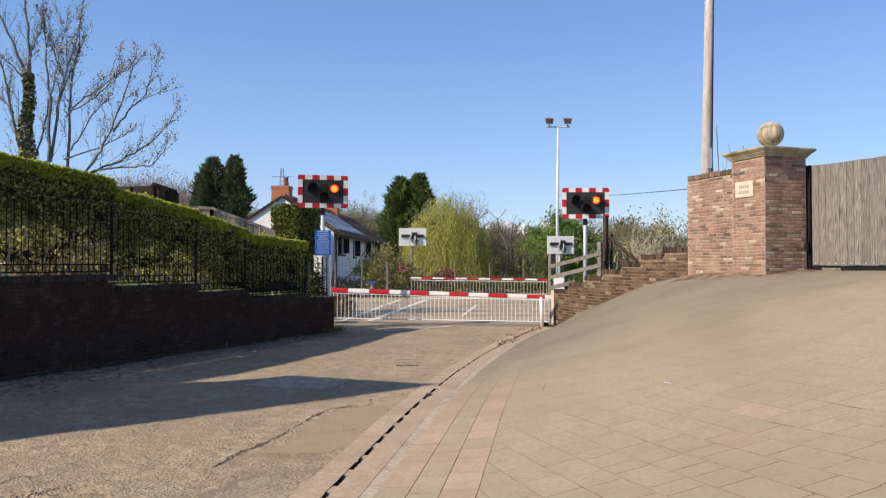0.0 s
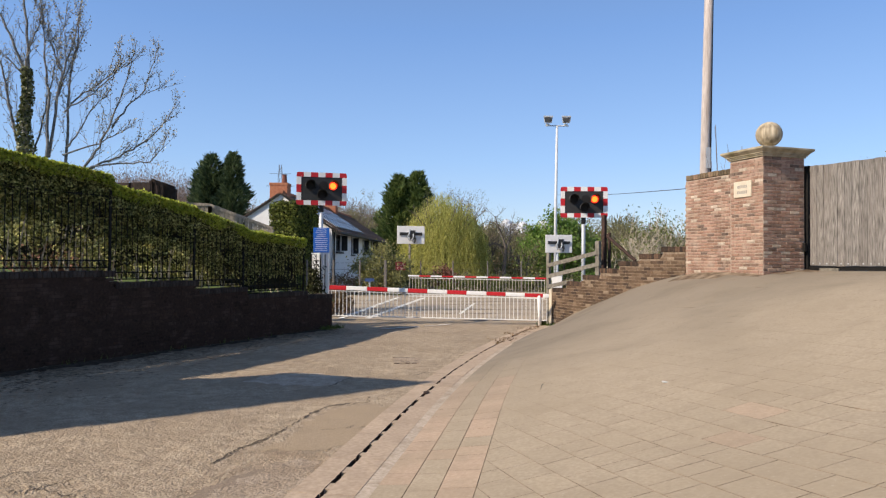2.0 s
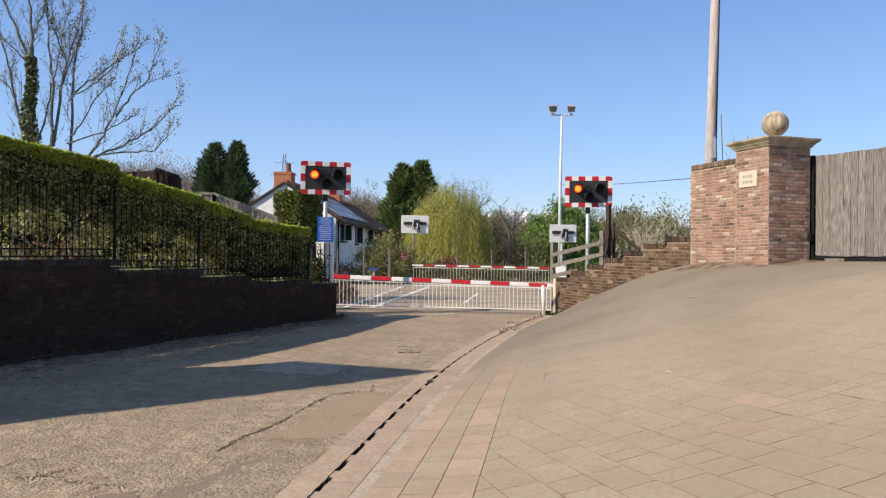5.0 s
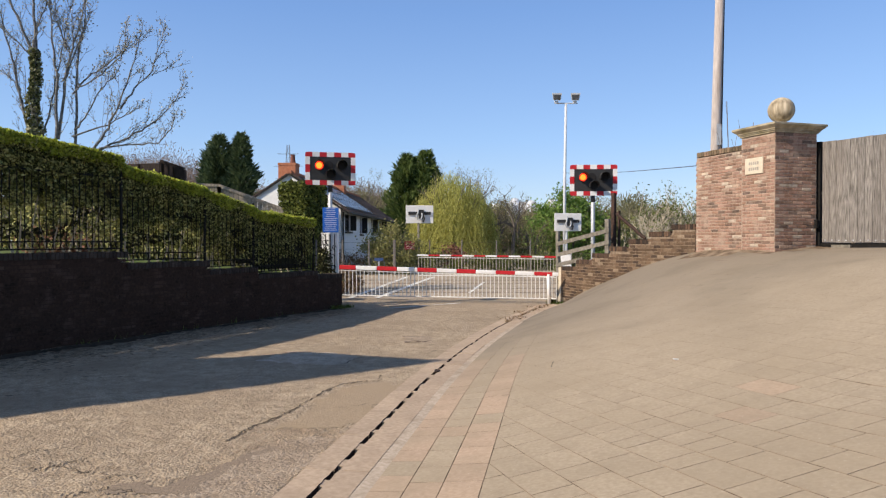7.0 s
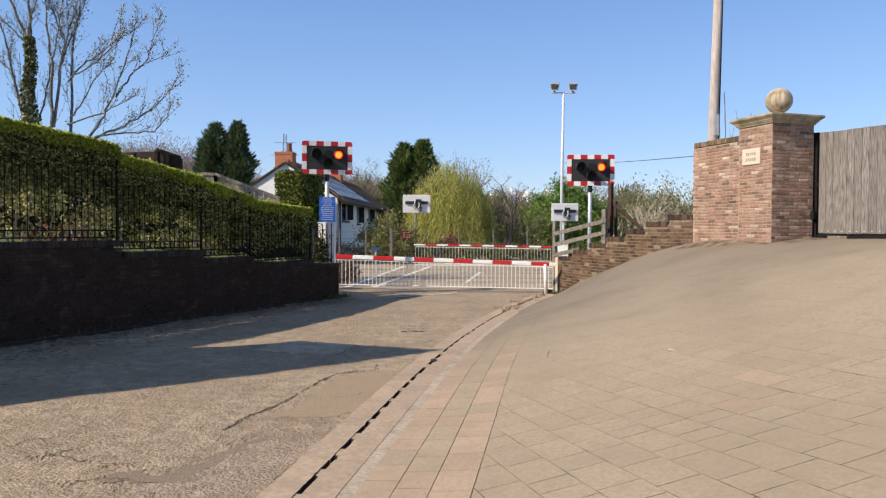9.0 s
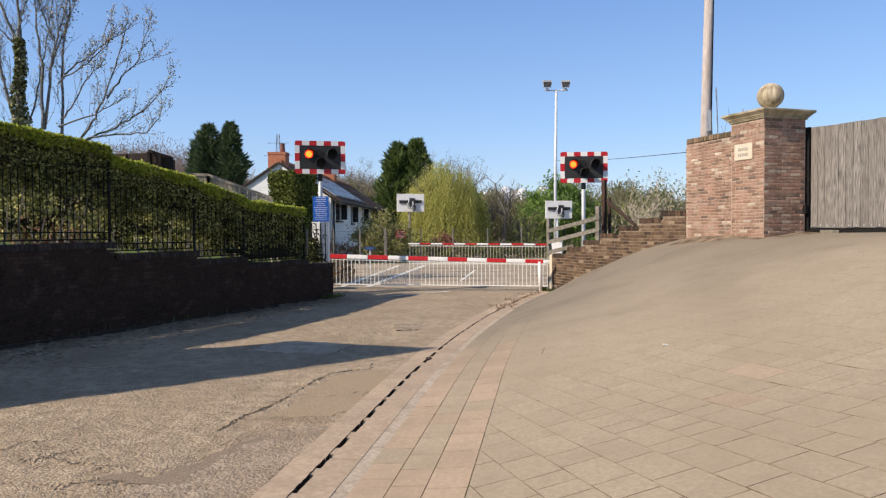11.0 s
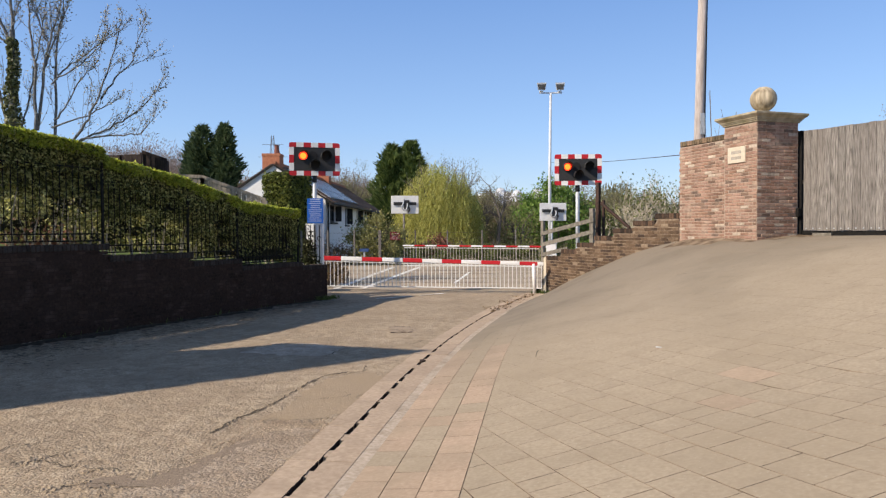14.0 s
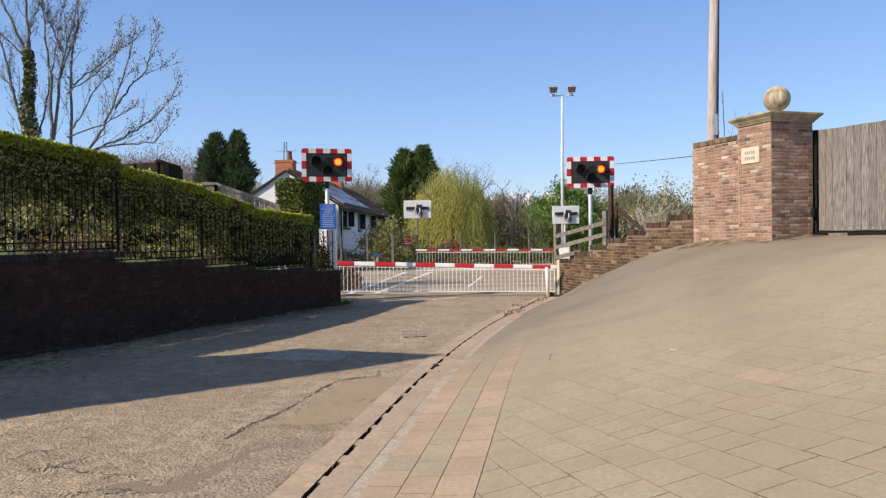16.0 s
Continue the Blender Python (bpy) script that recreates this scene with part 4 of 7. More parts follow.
def railings():
    bar = Geo().tube([(0, 0, 0), (0, 0, 1.0)], 0.0082, 5).mesh("rail_bar", BLACK_IRON)
    ring = Geo()
    ring.tube([(0.046 * math.cos(a), 0, 0.06 * math.sin(a)) for a in (math.pi * 2 * k / 12 for k in range(13))], 0.006, 4, caps=False)
    ring = ring.mesh("scroll", BLACK_IRON)
    for a, b, z in STEPS[1:6]:
        if b < -2.1:
            continue
        a = max(a, -2.6)
        high = 1.36 if a < 5 else 1.22
        panel = thing("railing_panel", "black wrought iron railing panel on the wall coping", "railing", group="railings along the wall")
        n = max(3, int((b - a) / 0.118))
        for k in range(1, n):
            p = lane_wall(a + (b - a) * k / n, -0.13, z + 0.05)
            part("bar", bar, None, panel, at=Matrix.Translation(p) @ Matrix.Diagonal((1, 1, high - 0.06, 1)))
            if k % 2 == 0:
                q = lane_wall(a + (b - a) * (k + 0.5) / n, -0.13, z + 0.115)
                part("scroll", ring, None, panel, at=Matrix.Translation(q) @ WALL_TURN.to_4x4())
        for h in (0.055, 0.175, high - 0.06):
            p = lane_wall((a + b) / 2, -0.13, z + h)
            part("rail", Geo().box(p, (b - a, 0.012, 0.022), WALL_TURN), BLACK_IRON, panel)
        p = lane_wall(b - 0.02, -0.12, z)
        post = Geo().box(p + Vector((0, 0, high / 2)), (0.036, 0.036, high), WALL_TURN)
        post.lathe([(0.015, 0), (0.024, 0.02), (0.02, 0.045), (0.004, 0.06)], p + Vector((0, 0, high)), 8)
        part("post", post, BLACK_IRON, panel, "square black iron post")


railings()


# ---- gateway: pier, wing wall, stepped wall, gate ----
def gateway():
    pier = thing("gate_pier", "red brick gate pier with moulded stone cap", "gate pier")
    w, deep, base, top = 0.95, 0.85, 1.38, 3.585
    c = PIER + PIER_DIR * deep / 2 + PIER_SIDE * w / 2
    turn = Matrix(((PIER_SIDE.x, PIER_DIR.x, 0), (PIER_SIDE.y, PIER_DIR.y, 0), (0, 0, 1)))
    lay_bricks(pier, PIER, PIER_DIR, -PIER_SIDE, deep, lambda s: top, lambda s: base, BRICK, BRICK_STUFF, MORTAR, near=140, seed=21)
    lay_bricks(pier, PIER + PIER_SIDE * 0.001, PIER_SIDE, -PIER_DIR, w, lambda s: top, lambda s: base + 0.0375, BRICK, BRICK_STUFF, MORTAR, near=140, seed=22)
    core = Geo().box(c + Vector((0, 0, (base + top) / 2 - 0.1)), (w - 0.02, deep - 0.02, top - base + 0.1), turn)
    part("core", core, MORTAR, pier)
    cap = Geo()
    for half, z0, z1 in ((w / 2 + 0.025, top, top + 0.03), (w / 2 + 0.045, top + 0.03, top + 0.055), (w / 2 + 0.065, top + 0.055, top + 0.075)):
        cap.box(c + Vector((0, 0, (z0 + z1) / 2)), (2 * half, 2 * half - w + deep, z1 - z0), turn)
    a, b, z0, z1, z2, z3 = w / 2 + 0.07, w / 2 + 0.13, top + 0.075, top + 0.13, top + 0.165, top + 0.205
    ring = [(-1, -1), (1, -1), (1, 1), (-1, 1)]
    pts = [tuple(c + turn @ Vector((x * h, y * (h - (w - deep) / 2 * (h > 0.3)), 0)) + Vector((0, 0, z))) for h, z in ((a, z0), (b, z1), (b, z2), (0.2, z3)) for x, y in ring]
    cap.add(pts, [(3, 2, 1, 0)] + [(4 * i + j, 4 * i + (j + 1) % 4, 4 * i + 4 + (j + 1) % 4, 4 * i + 4 + j) for i in range(3) for j in range(4)] + [(12, 13, 14, 15)])
    part("cap", cap, CAP_STONE, pier, "moulded weathered stone cap", bevel=0.004)
    # stone ball
    g = Geo()
    prof = [(0.13, 0.0), (0.13, 0.03), (0.09, 0.045)] + [(0.238 * math.sin(t), 0.05 + 0.238 - 0.238 * math.cos(t)) for t in (0.35 + (math.pi - 0.36) * k / 18 for k in range(19))]
    g.lathe(prof, c + Vector((0.05, 0, z3 - 0.004)), 32)
    solid("stone_ball", g, STONE, "streaked sandstone ball finial on the pier cap", "stone ball", smooth=True)
    # name plate
    p = PIER + PIER_DIR * 0.50 - PIER_SIDE * 0.012 + Vector((0, 0, 3.02))
    flat = Matrix(((-PIER_DIR.x, PIER_SIDE.x, 0), (-PIER_DIR.y, PIER_SIDE.y, 0), (0, 0, 1)))
    plate = thing("name_plate", "cream stone name plate with worn grey letters", "sign")
    part("plate", Geo().box(p, (0.46, 0.03, 0.30), flat), PLATE, plate, bevel=0.006)
    for z, wide in ((0.05, 0.27), (-0.055, 0.27)):
        for k in range(5):
            q = p + flat @ Vector((-wide / 2 + wide * (k + 0.5) / 5, -0.017, z))
            part("letter_bar", Geo().box(q, (wide / 5 * 0.66, 0.004, 0.055), flat), INK, plate)
    # wing wall beside the pier
    wing = thing("wing_wall", "red brick wing wall with brick-on-edge coping", "wall", kind="structure")
    o = PIER + PIER_DIR * deep + PIER_SIDE * 0.045
    lay_bricks(wing, o, PIER_DIR, -PIER_SIDE, 1.40, lambda s: 3.36, lambda s: 1.36, BRICK, BRICK_STUFF, MORTAR, near=260, mortar_thick=0.3, seed=23)
    lay_bricks(wing, o + PIER_DIR * 1.40, PIER_SIDE, PIER_DIR, 0.32, lambda s: 3.36, lambda s: 1.2, BRICK, BRICK_STUFF, MORTAR, seed=24)
    soldier_course(wing, o, PIER_DIR, -PIER_SIDE, 1.40, 3.47, 0.32, 0.105, MOSSY_BRICK, seed=25, face_out=0.004)


gateway()


def stepped_wall():
    wall = thing("stepped_wall", "brown brick wall stepping down beside the drive", "wall", kind="structure")
    a = PIER + PIER_DIR * 2.25 + PIER_SIDE * 0.02
    b = Vector((3.12, 19.95, 0))
    along = (b - a).normalized()
    out = Vector((-along.y, along.x, 0))
    length = (b - a).length
    tops = [1.98, 1.83, 1.66, 1.48, 1.30, 1.115, 0.91]

    def top(s):
        return tops[min(int(s / length * 7), 6)] - 0.115

    def bottom(s):
        p = a + along * s
        return drive_z(p.x - 0.05, p.y) - 0.06

    lay_bricks(wall, a, along, out, length, top, bottom, STEP_BRICK, STEP_BRICK, STEP_MORTAR, near=400, mortar_thick=0.22, seed=31, course=0.075, pitch=0.225)
    for k in range(7):
        soldier_course(wall, a + along * (length * k / 7), along, out, length / 7, tops[k], 0.23, 0.115, COPE_BRICK, seed=40 + k, face_out=0.006)
    turn = Matrix(((along.x, -out.x, 0), (along.y, -out.y, 0), (0, 0, 1)))
    e = a + along * (length + 0.07) - out * 0.1
    part("end_post", Geo().box((e.x, e.y, 0.36), (0.14, 0.22, 1.05), turn), PLATE, wall, "pale rendered end", bevel=0.01)


stepped_wall()


def gate():
    ob = thing("drive_gate", "tall weathered grey vertical-board gate, dark steel frame", "gate")
    a, b = Vector((6.80, 13.08, 0)), Vector((8.44, 9.87, 0))
    along = (b - a).normalized()
    out = Vector((along.y, -along.x, 0))
    turn = Matrix(((along.x, -out.x, 0), (along.y, -out.y, 0), (0, 0, 1)))
    length, z0, z1 = (b - a).length, 1.58, 3.44
    n = 27
    me = Geo().box((0, 0, 0), (length / n - 0.0035, 0.026, z1 - z0 - 0.02)).mesh("board", OLD_WOOD, 0.003)
    rng = random.Random(8)
    for k in range(n):
        p = a + along * (length * (k + 0.5) / n + 0.05) + out * rng.uniform(-0.004, 0.004) + Vector((0, 0, (z0 + z1) / 2 + rng.uniform(-0.006, 0.006)))
        part("board", me, None, ob, at=Matrix.Translation(p) @ turn.to_4x4())
        q = a + along * (length * (k + 0.5) / n + 0.05) + out * 0.018 + Vector((0, 0, z0 + 0.05))
        part("bolt", Geo().lathe([(0.012, -0.004), (0.012, 0.004), (0.004, 0.008)], (0, 0, 0), 8), GALV, ob, at=Matrix.Translation(q) @ turn.to_4x4() @ pose(0, 0, 0, 90, 0, 0))
    for z in (1.545, 2.5, 3.375):
        p = a + along * length / 2 - out * 0.05 + Vector((0, 0, z))
        part("frame_rail", Geo().box(p, (length + 0.12, 0.06, 0.07), turn), BLACK_IRON, ob)
    for s in (-0.045, length + 0.08):
        p = a + along * s - out * 0.04 + Vector((0, 0, (z0 + z1) / 2 - 0.02))
        part("frame_stile", Geo().box(p, (0.09, 0.07, z1 - z0 + 0.06), turn), BLACK_IRON, ob)
    p = PIER + PIER_SIDE * 0.93 - PIER_DIR * 0.03 + Vector((0, 0, 1.93))
    part("latch", Geo().box(p, (0.06, 0.07, 0.16), turn), BLACK_IRON, ob, "black latch box", bevel=0.006)
    p = a + along * 0.42 - out * 0.02 + Vector((0, 0, 1.515))
    part("timber_stop", Geo().box(p, (0.36, 0.08, 0.07), turn), FENCE_WOOD, ob, "loose timber stop under the gate")
    return ob


gate()


# ---- crossing signals ----
FLASHING = []


def crossing_signal(at, yaw, post_foot, group):
    ob = thing("crossing_signal", "level crossing flashing light signal with red and white border board", "signal", at @ pose(0, 0, 0, 0, 0, yaw), group)
    w, h, edge = 1.34, 0.88, 0.125
    part("board", Geo().box((0, 0, 0), (w - 0.02, 0.03, h - 0.02)), BLACK_PLASTIC, ob, "matt black backing board", bevel=0.008)
    nw = 7
    for row, z in enumerate((h / 2 - edge / 2, -h / 2 + edge / 2)):
        for k in range(nw):
            x = -w / 2 + w * (k + 0.5) / nw
            g = Geo().box((x, -0.02, z), (w / nw - 0.002, 0.012, edge))
            if k in (0, nw - 1):
                # rounded outer corner
                sx, sz, hw, hh, r = (-1 if k == 0 else 1), (1 if row == 0 else -1), w / nw / 2 - 0.001, edge / 2, 0.06
                arc = [(sx * (hw - r + r * math.cos(i * math.pi / 10)), sz * (hh - r + r * math.sin(i * math.pi / 10))) for i in range(6)]
                ring = [(sx * hw, -sz * hh)] + arc + [(-sx * hw, sz * hh), (-sx * hw, -sz * hh)]
                if sx * sz < 0:
                    ring = ring[::-1]
                g = Geo().prism(ring, -0.006, 0.006, pose(x, -0.02, z, 90, 0, 0))
            part("red_panel" if k % 2 == 0 else "white_panel", g, RED if k % 2 == 0 else WHITE, ob)
    side = h - 2 * edge
    for x in (-w / 2 + edge / 2, w / 2 - edge / 2):
        for k in range(3):
            z = side / 2 - side * (k + 0.5) / 3
            part("red_panel" if k == 1 else "white_panel", Geo().box((x, -0.02, z), (edge, 0.012, side / 3 - 0.002)), RED if k == 1 else WHITE, ob)
    disc_me = None
    for name, x, z in (("red_lamp", -0.30, 0.085), ("red_lamp", 0.30, 0.085), ("amber_lamp", 0.0, -0.16)):
        hood = Geo()
        arc = [math.radians(-20 + 220 * k / 14) for k in range(15)]
        for r0, r1 in ((0.135, 0.127),):
            pts, f = [], []
            for y0, cut in ((-0.03, 0.0), (-0.34, 0.0)):
                for r in (r0, r1):
                    for t in arc:
                        pts.append((x + r * math.cos(t), y0 + (0.10 * (1 - math.sin(t)) * 0.5 if y0 < -0.1 else 0), z + r * math.sin(t)))
            n = len(arc)
            for i in range(n - 1):
                f += [(i, i + 1, 2 * n + i + 1, 2 * n + i), (n + i, 3 * n + i, 3 * n + i + 1, n + i + 1), (2 * n + i, 2 * n + i + 1, 3 * n + i + 1, 3 * n + i)]
            hood.add(pts, f)
        lamp = part(name, hood, BLACK_PLASTIC, ob, "black hooded lamp", smooth=True)
        ring = Geo()
        ring.tube([(x + 0.128 * math.cos(t), -0.05, z + 0.128 * math.sin(t)) for t in (2 * math.pi * k / 20 for k in range(21))], 0.012, 5, caps=False)
        part("bezel", ring, BLACK_PLASTIC, lamp)
        if disc_me is None:
            g, seg = Geo(), 24
            for r, y in ((0.108, 0.0), (0.084, -0.006)):
                g.v.extend([(r * math.cos(2 * math.pi * k / seg), y, r * math.sin(2 * math.pi * k / seg)) for k in range(seg)])
            g.f.append(tuple(range(seg, 2 * seg)))
            g.m.append(0)
            for k in range(seg):
                g.f.append((k, (k + 1) % seg, seg + (k + 1) % seg, seg + k))
                g.m.append(1)
            disc_me = g.mesh("lamp_disc", [LAMP_CORE, LAMP_RIM])
            flap = Geo()
            flap.v.extend([(0.126 * math.cos(2 * math.pi * k / seg), y, 0.126 * math.sin(2 * math.pi * k / seg)) for y in (-0.0012, 0.0012) for k in range(seg)])
            flap.f.extend([tuple(range(seg)), tuple(range(2 * seg - 1, seg - 1, -1))] + [((k + 1) % seg, k, seg + k, seg + (k + 1) % seg) for k in range(seg)])
            flap.m.extend([0] * (seg + 2))
            flap_me = flap.mesh("shutter", LAMP_OFF)
        if name == "red_lamp":
            part("lamp_disc", disc_me, None, ob, "glowing red lamp glass", at=pose(x, -0.0165, z))
            # added disc: covers the always-lit glass in place of switching it off
            d = part("shutter", flap_me, None, ob, "added dark disc that covers the lit glass while the lamp is off")
            d.matrix_basis = pose(x, -0.026, z)
            FLASHING.append((d, x, z))
        else:
            part("lamp_glass", Geo().lathe([(0.112, -0.006), (0.112, 0.006)], (0, 0, 0), 20), LAMP_OFF, ob, at=pose(x, -0.05, z, 90))
    low = post_foot - at.translation.z
    part("post", Geo().tube([(0, 0.09, low), (0, 0.09, 0.25)], 0.057, 12), GALV, ob, "grey galvanised post", smooth=True)
    part("bracket", Geo().box((0, 0.05, -0.02), (0.5, 0.06, 0.07)), BLACK_PLASTIC, ob)
    part("post_sleeve", Geo().tube([(0, 0.09, -0.62), (0, 0.09, -0.42)], 0.064, 12), BLACK_PLASTIC, ob, "black sleeve", smooth=True)
    return ob


near_signals = "near signals"
crossing_signal(pose(-3.232, 19.0, 3.562), 14, -0.3, near_signals)
crossing_signal(pose(4.08, 20.2, 3.352), -3, -0.2, near_signals)


def signal_back(at, post_foot, post_material):
    """The far pair, seen from behind."""
    ob = thing("crossing_signal", "back of a crossing signal board, pale grey with dark bracket", "signal", at, "far signals")
    w, h = 1.32, 0.86
    part("board", Geo().box((0, 0, 0), (w, 0.035, h)), GREY_BACK, ob, "pale grey back panel", bevel=0.012)
    part("bracket", Geo().box((0, -0.045, 0.05), (1.08, 0.05, 0.145)), BLACK_PLASTIC, ob, "black cross bracket")
    g = Geo()
    g.box((0.08, -0.09, 0.0), (0.26, 0.1, 0.44))
    part("cable_box", g, BLACK_PLASTIC, ob, "black cable box")
    loop = Geo().tube([(-0.05, -0.13, 0.28), (-0.09, -0.14, 0.05), (-0.16, -0.14, -0.12), (-0.08, -0.14, -0.26), (0.06, -0.14, -0.24), (0.12, -0.13, -0.08), (0.10, -0.12, 0.06)], 0.035, 7)
    part("conduit", loop, GALV, ob, "grey looped cable conduit", smooth=True)
    part("cable", Geo().tube([(0.14, -0.1, -0.05), (0.22, -0.13, -0.2), (0.16, -0.12, -0.38)], 0.04, 6), BLACK_PLASTIC, ob, "black cable loop")
    part("post", Geo().tube([(-0.05, 0.06, post_foot - at.translation.z), (-0.05, 0.06, 0.1)], 0.055, 10), post_material, ob, smooth=True)


signal_back(pose(-1.47, 34.0, 2.90, 0, 0, 6), 0.0, FENCE_WOOD)
signal_back(pose(5.66, 34.0, 2.52, 0, 0, 6), 0.0, GALV)


# ---- barriers ----
def barrier(a, b, drop, skirt_low, bands, label, tip_leg, group, first_red=True, r=0.062, marks=None):
    """A boom from a to b with a hanging skirt of bars."""
    ob = thing("crossing_barrier", label, "barrier", group=group)
    a, b = Vector(a), Vector(b)
    along = (b - a).normalized()
    length = (b - a).length
    for k in range(bands):
        red = (k % 2 == 0) == first_red
        s0, s1 = length * k / bands, length * (k + 1) / bands
        if marks:
            s0, s1 = length * marks[k], length * marks[k + 1]
        rad = r * (1.0 - 0.22 * k / bands)
        side = Vector((along.y, -along.x, 0)).normalized()
        turn = Matrix((along, side, along.cross(side))).transposed()
        part("red_band" if red else "white_band", Geo().box(a + along * (s0 + s1) / 2, (s1 - s0 - 0.002, rad * 1.2, rad * 2), turn), RED if red else WHITE, ob, bevel=0.012)
    n = int(length / (0.116 if marks else 0.135))
    low = []
    for k in range(n + 1):
        p = a + along * (0.10 + (length - 0.16) * k / n)
        q = Vector((p.x, p.y, skirt_low(k / n)))
        low.append(q)
        part("skirt_bar", Geo().tube([p - Vector((0, 0, 0.04)), q], 0.0105 if marks else 0.009, 5), SKIRT if marks else DULL_SKIRT, ob)
    part("skirt_rail", Geo().tube(low, 0.017, 6), SKIRT, ob)
    part("skirt_rail", Geo().tube([(a + along * 0.1) - Vector((0, 0, 0.09)), (a + along * (length - 0.06)) - Vector((0, 0, 0.09))], 0.012, 6), SKIRT, ob)
    if tip_leg is not None:
        p = a + along * (length - 0.28)
        part("tip_leg", Geo().tube([p, (p.x + 0.03, p.y, tip_leg)], 0.05, 8), WHITE, ob, "white tip support leg", smooth=True)
    return ob


barrier((-3.40, 20.62, 0.86), (3.0, 19.62, 0.69), 0.8, lambda t: 0.04 - 0.03 * t, 12, "lowered red and white barrier boom with white skirt", -0.13, "crossing barriers", marks=[0.0, 0.102, 0.199, 0.291, 0.384, 0.471, 0.559, 0.644, 0.731, 0.814, 0.897, 0.974, 1.0])
barrier((4.35, 29.0, 0.96), (-1.40, 30.0, 1.02), 0.8, lambda t: 0.16, 12, "far lowered barrier boom with white skirt", None, "crossing barriers", r=0.037)


def barrier_machine(at, label):
    ob = thing("barrier_machine", label, "barrier machine", at)
    part("cabinet", Geo().box((0, 0, 0.5), (0.42, 0.5, 1.0)), WHITE, ob, bevel=0.02)
    part("lid", Geo().box((0, 0, 1.02), (0.46, 0.54, 0.05)), GALV, ob, bevel=0.01)
    part("boom_arm", Geo().box((0.28, -0.05, 0.86), (0.30, 0.05, 0.10)), GALV, ob)


barrier_machine(pose(-3.80, 20.80, -0.36, 0, 0, -9), "white barrier machine cabinet behind the wall end")
barrier_machine(pose(4.75, 28.95, 0.08, 0, 0, 171), "white barrier machine cabinet across the railway")


# ---- railway ----
def railway():
    bed = Geo()
    for x0, x1 in ((-90, -3.4), (4.6, 90)):
        bed.prism([(x0, 22.6), (x1, 22.6), (x1, 29.6), (x0, 29.6)], -0.6, -0.03)
    solid("track_bed", bed, BALLAST, "grey-brown stone ballast of the railway", "ballast", kind="structure")
    rail = Geo()
    rail.add([(x, y, z) for x in (-90, 90) for y, z in ((-0.07, -0.03), (0.07, -0.03), (0.02, 0.0), (0.036, 0.10), (0.036, 0.135), (-0.036, 0.135), (-0.036, 0.10), (-0.02, 0.0))],
             [(i, (i + 1) % 8, 8 + (i + 1) % 8, 8 + i) for i in range(8)])
    me = rail.mesh("running_rail", STEEL_RAIL)
    for y in (23.4, 24.9, 26.9, 28.4):
        tagged(part("running_rail", me, None, None, at=pose(0, y, road_z(y) - 0.122)), "rusty steel running rail crossing the lane", "rail", "railway rails", "structure")


def flangeways():
    for y in (23.4, 24.9, 26.9, 28.4):
        side = 0.075 if y in (23.4, 26.9) else -0.075
        g = Geo()
        n, wide = 12, 0.028
        pts = []
        for k in range(n + 1):
            x = -4.2 + 8.9 * k / n
            for d in (-wide, wide):
                pts.append((x, y + side + d, road_z(y + side + d) + 0.006))
        g.add(pts, [(2 * k, 2 * k + 2, 2 * k + 3, 2 * k + 1) for k in range(n)])
        solid("flangeway", g, CRACK, "dark flangeway groove beside the rail", "groove", kind="structure")


railway()
flangeways()


def road_lines():
    def line(name, a, b, w, label):
        g = Geo()
        a, b = Vector((*a, 0)), Vector((*b, 0))
        side = (b - a).normalized().cross(Vector((0, 0, 1))) * w / 2
        n = 12
        pts = []
        for k in range(n + 1):
            p = a.lerp(b, k / n)
            for s in (-1, 1):
                q = p + side * s
                pts.append((q.x, q.y, road_z(q.y) + 0.014))
        g.add(pts, [(2 * k, 2 * k + 1, 2 * k + 3, 2 * k + 2) for k in range(n)])
        solid(name, g, LINE_WHITE, label, "road marking", kind="structure")
    line("road_marking", (-3.07, 21.6), (-1.80, 30.4), 0.19, "worn white edge line over the crossing")
    line("road_marking", (-2.25, 21.6), (-0.70, 30.2), 0.19, "worn white edge line over the crossing")
    line("road_marking", (0.62, 23.2), (1.30, 27.4), 0.10, "faint centre line over the crossing")
    line("road_marking", (-1.55, 18.15), (-0.62, 19.0), 0.16, "worn broken stop line on the lane")
    line("road_marking", (-0.45, 19.15), (0.3, 19.9), 0.10, "worn broken stop line on the lane")


road_lines()


# ---- posts, signs and fences round the crossing ----
def blue_sign():
    ob = thing("crossing_notice", "blue crossing notice with white lettering on a post", "sign", pose(-3.205, 18.85, 2.18, 0, 0, 12))
    part("panel", Geo().box((0, 0, 0), (0.42, 0.012, 0.665)), SIGN_BLUE, ob, bevel=0.003)
    rng = random.Random(3)
    for k in range(12):
        z = 0.30 - k * 0.052
        wide = rng.uniform(0.22, 0.35)
        part("lettering_bar", Geo().box((rng.uniform(-0.01, 0.01), -0.009, z), (wide, 0.003, 0.011)), WHITE, ob)
    part("post", Geo().tube([(0, 0.04, -2.5), (0, 0.04, 0.36)], 0.03, 8), GALV, ob, smooth=True)


blue_sign()


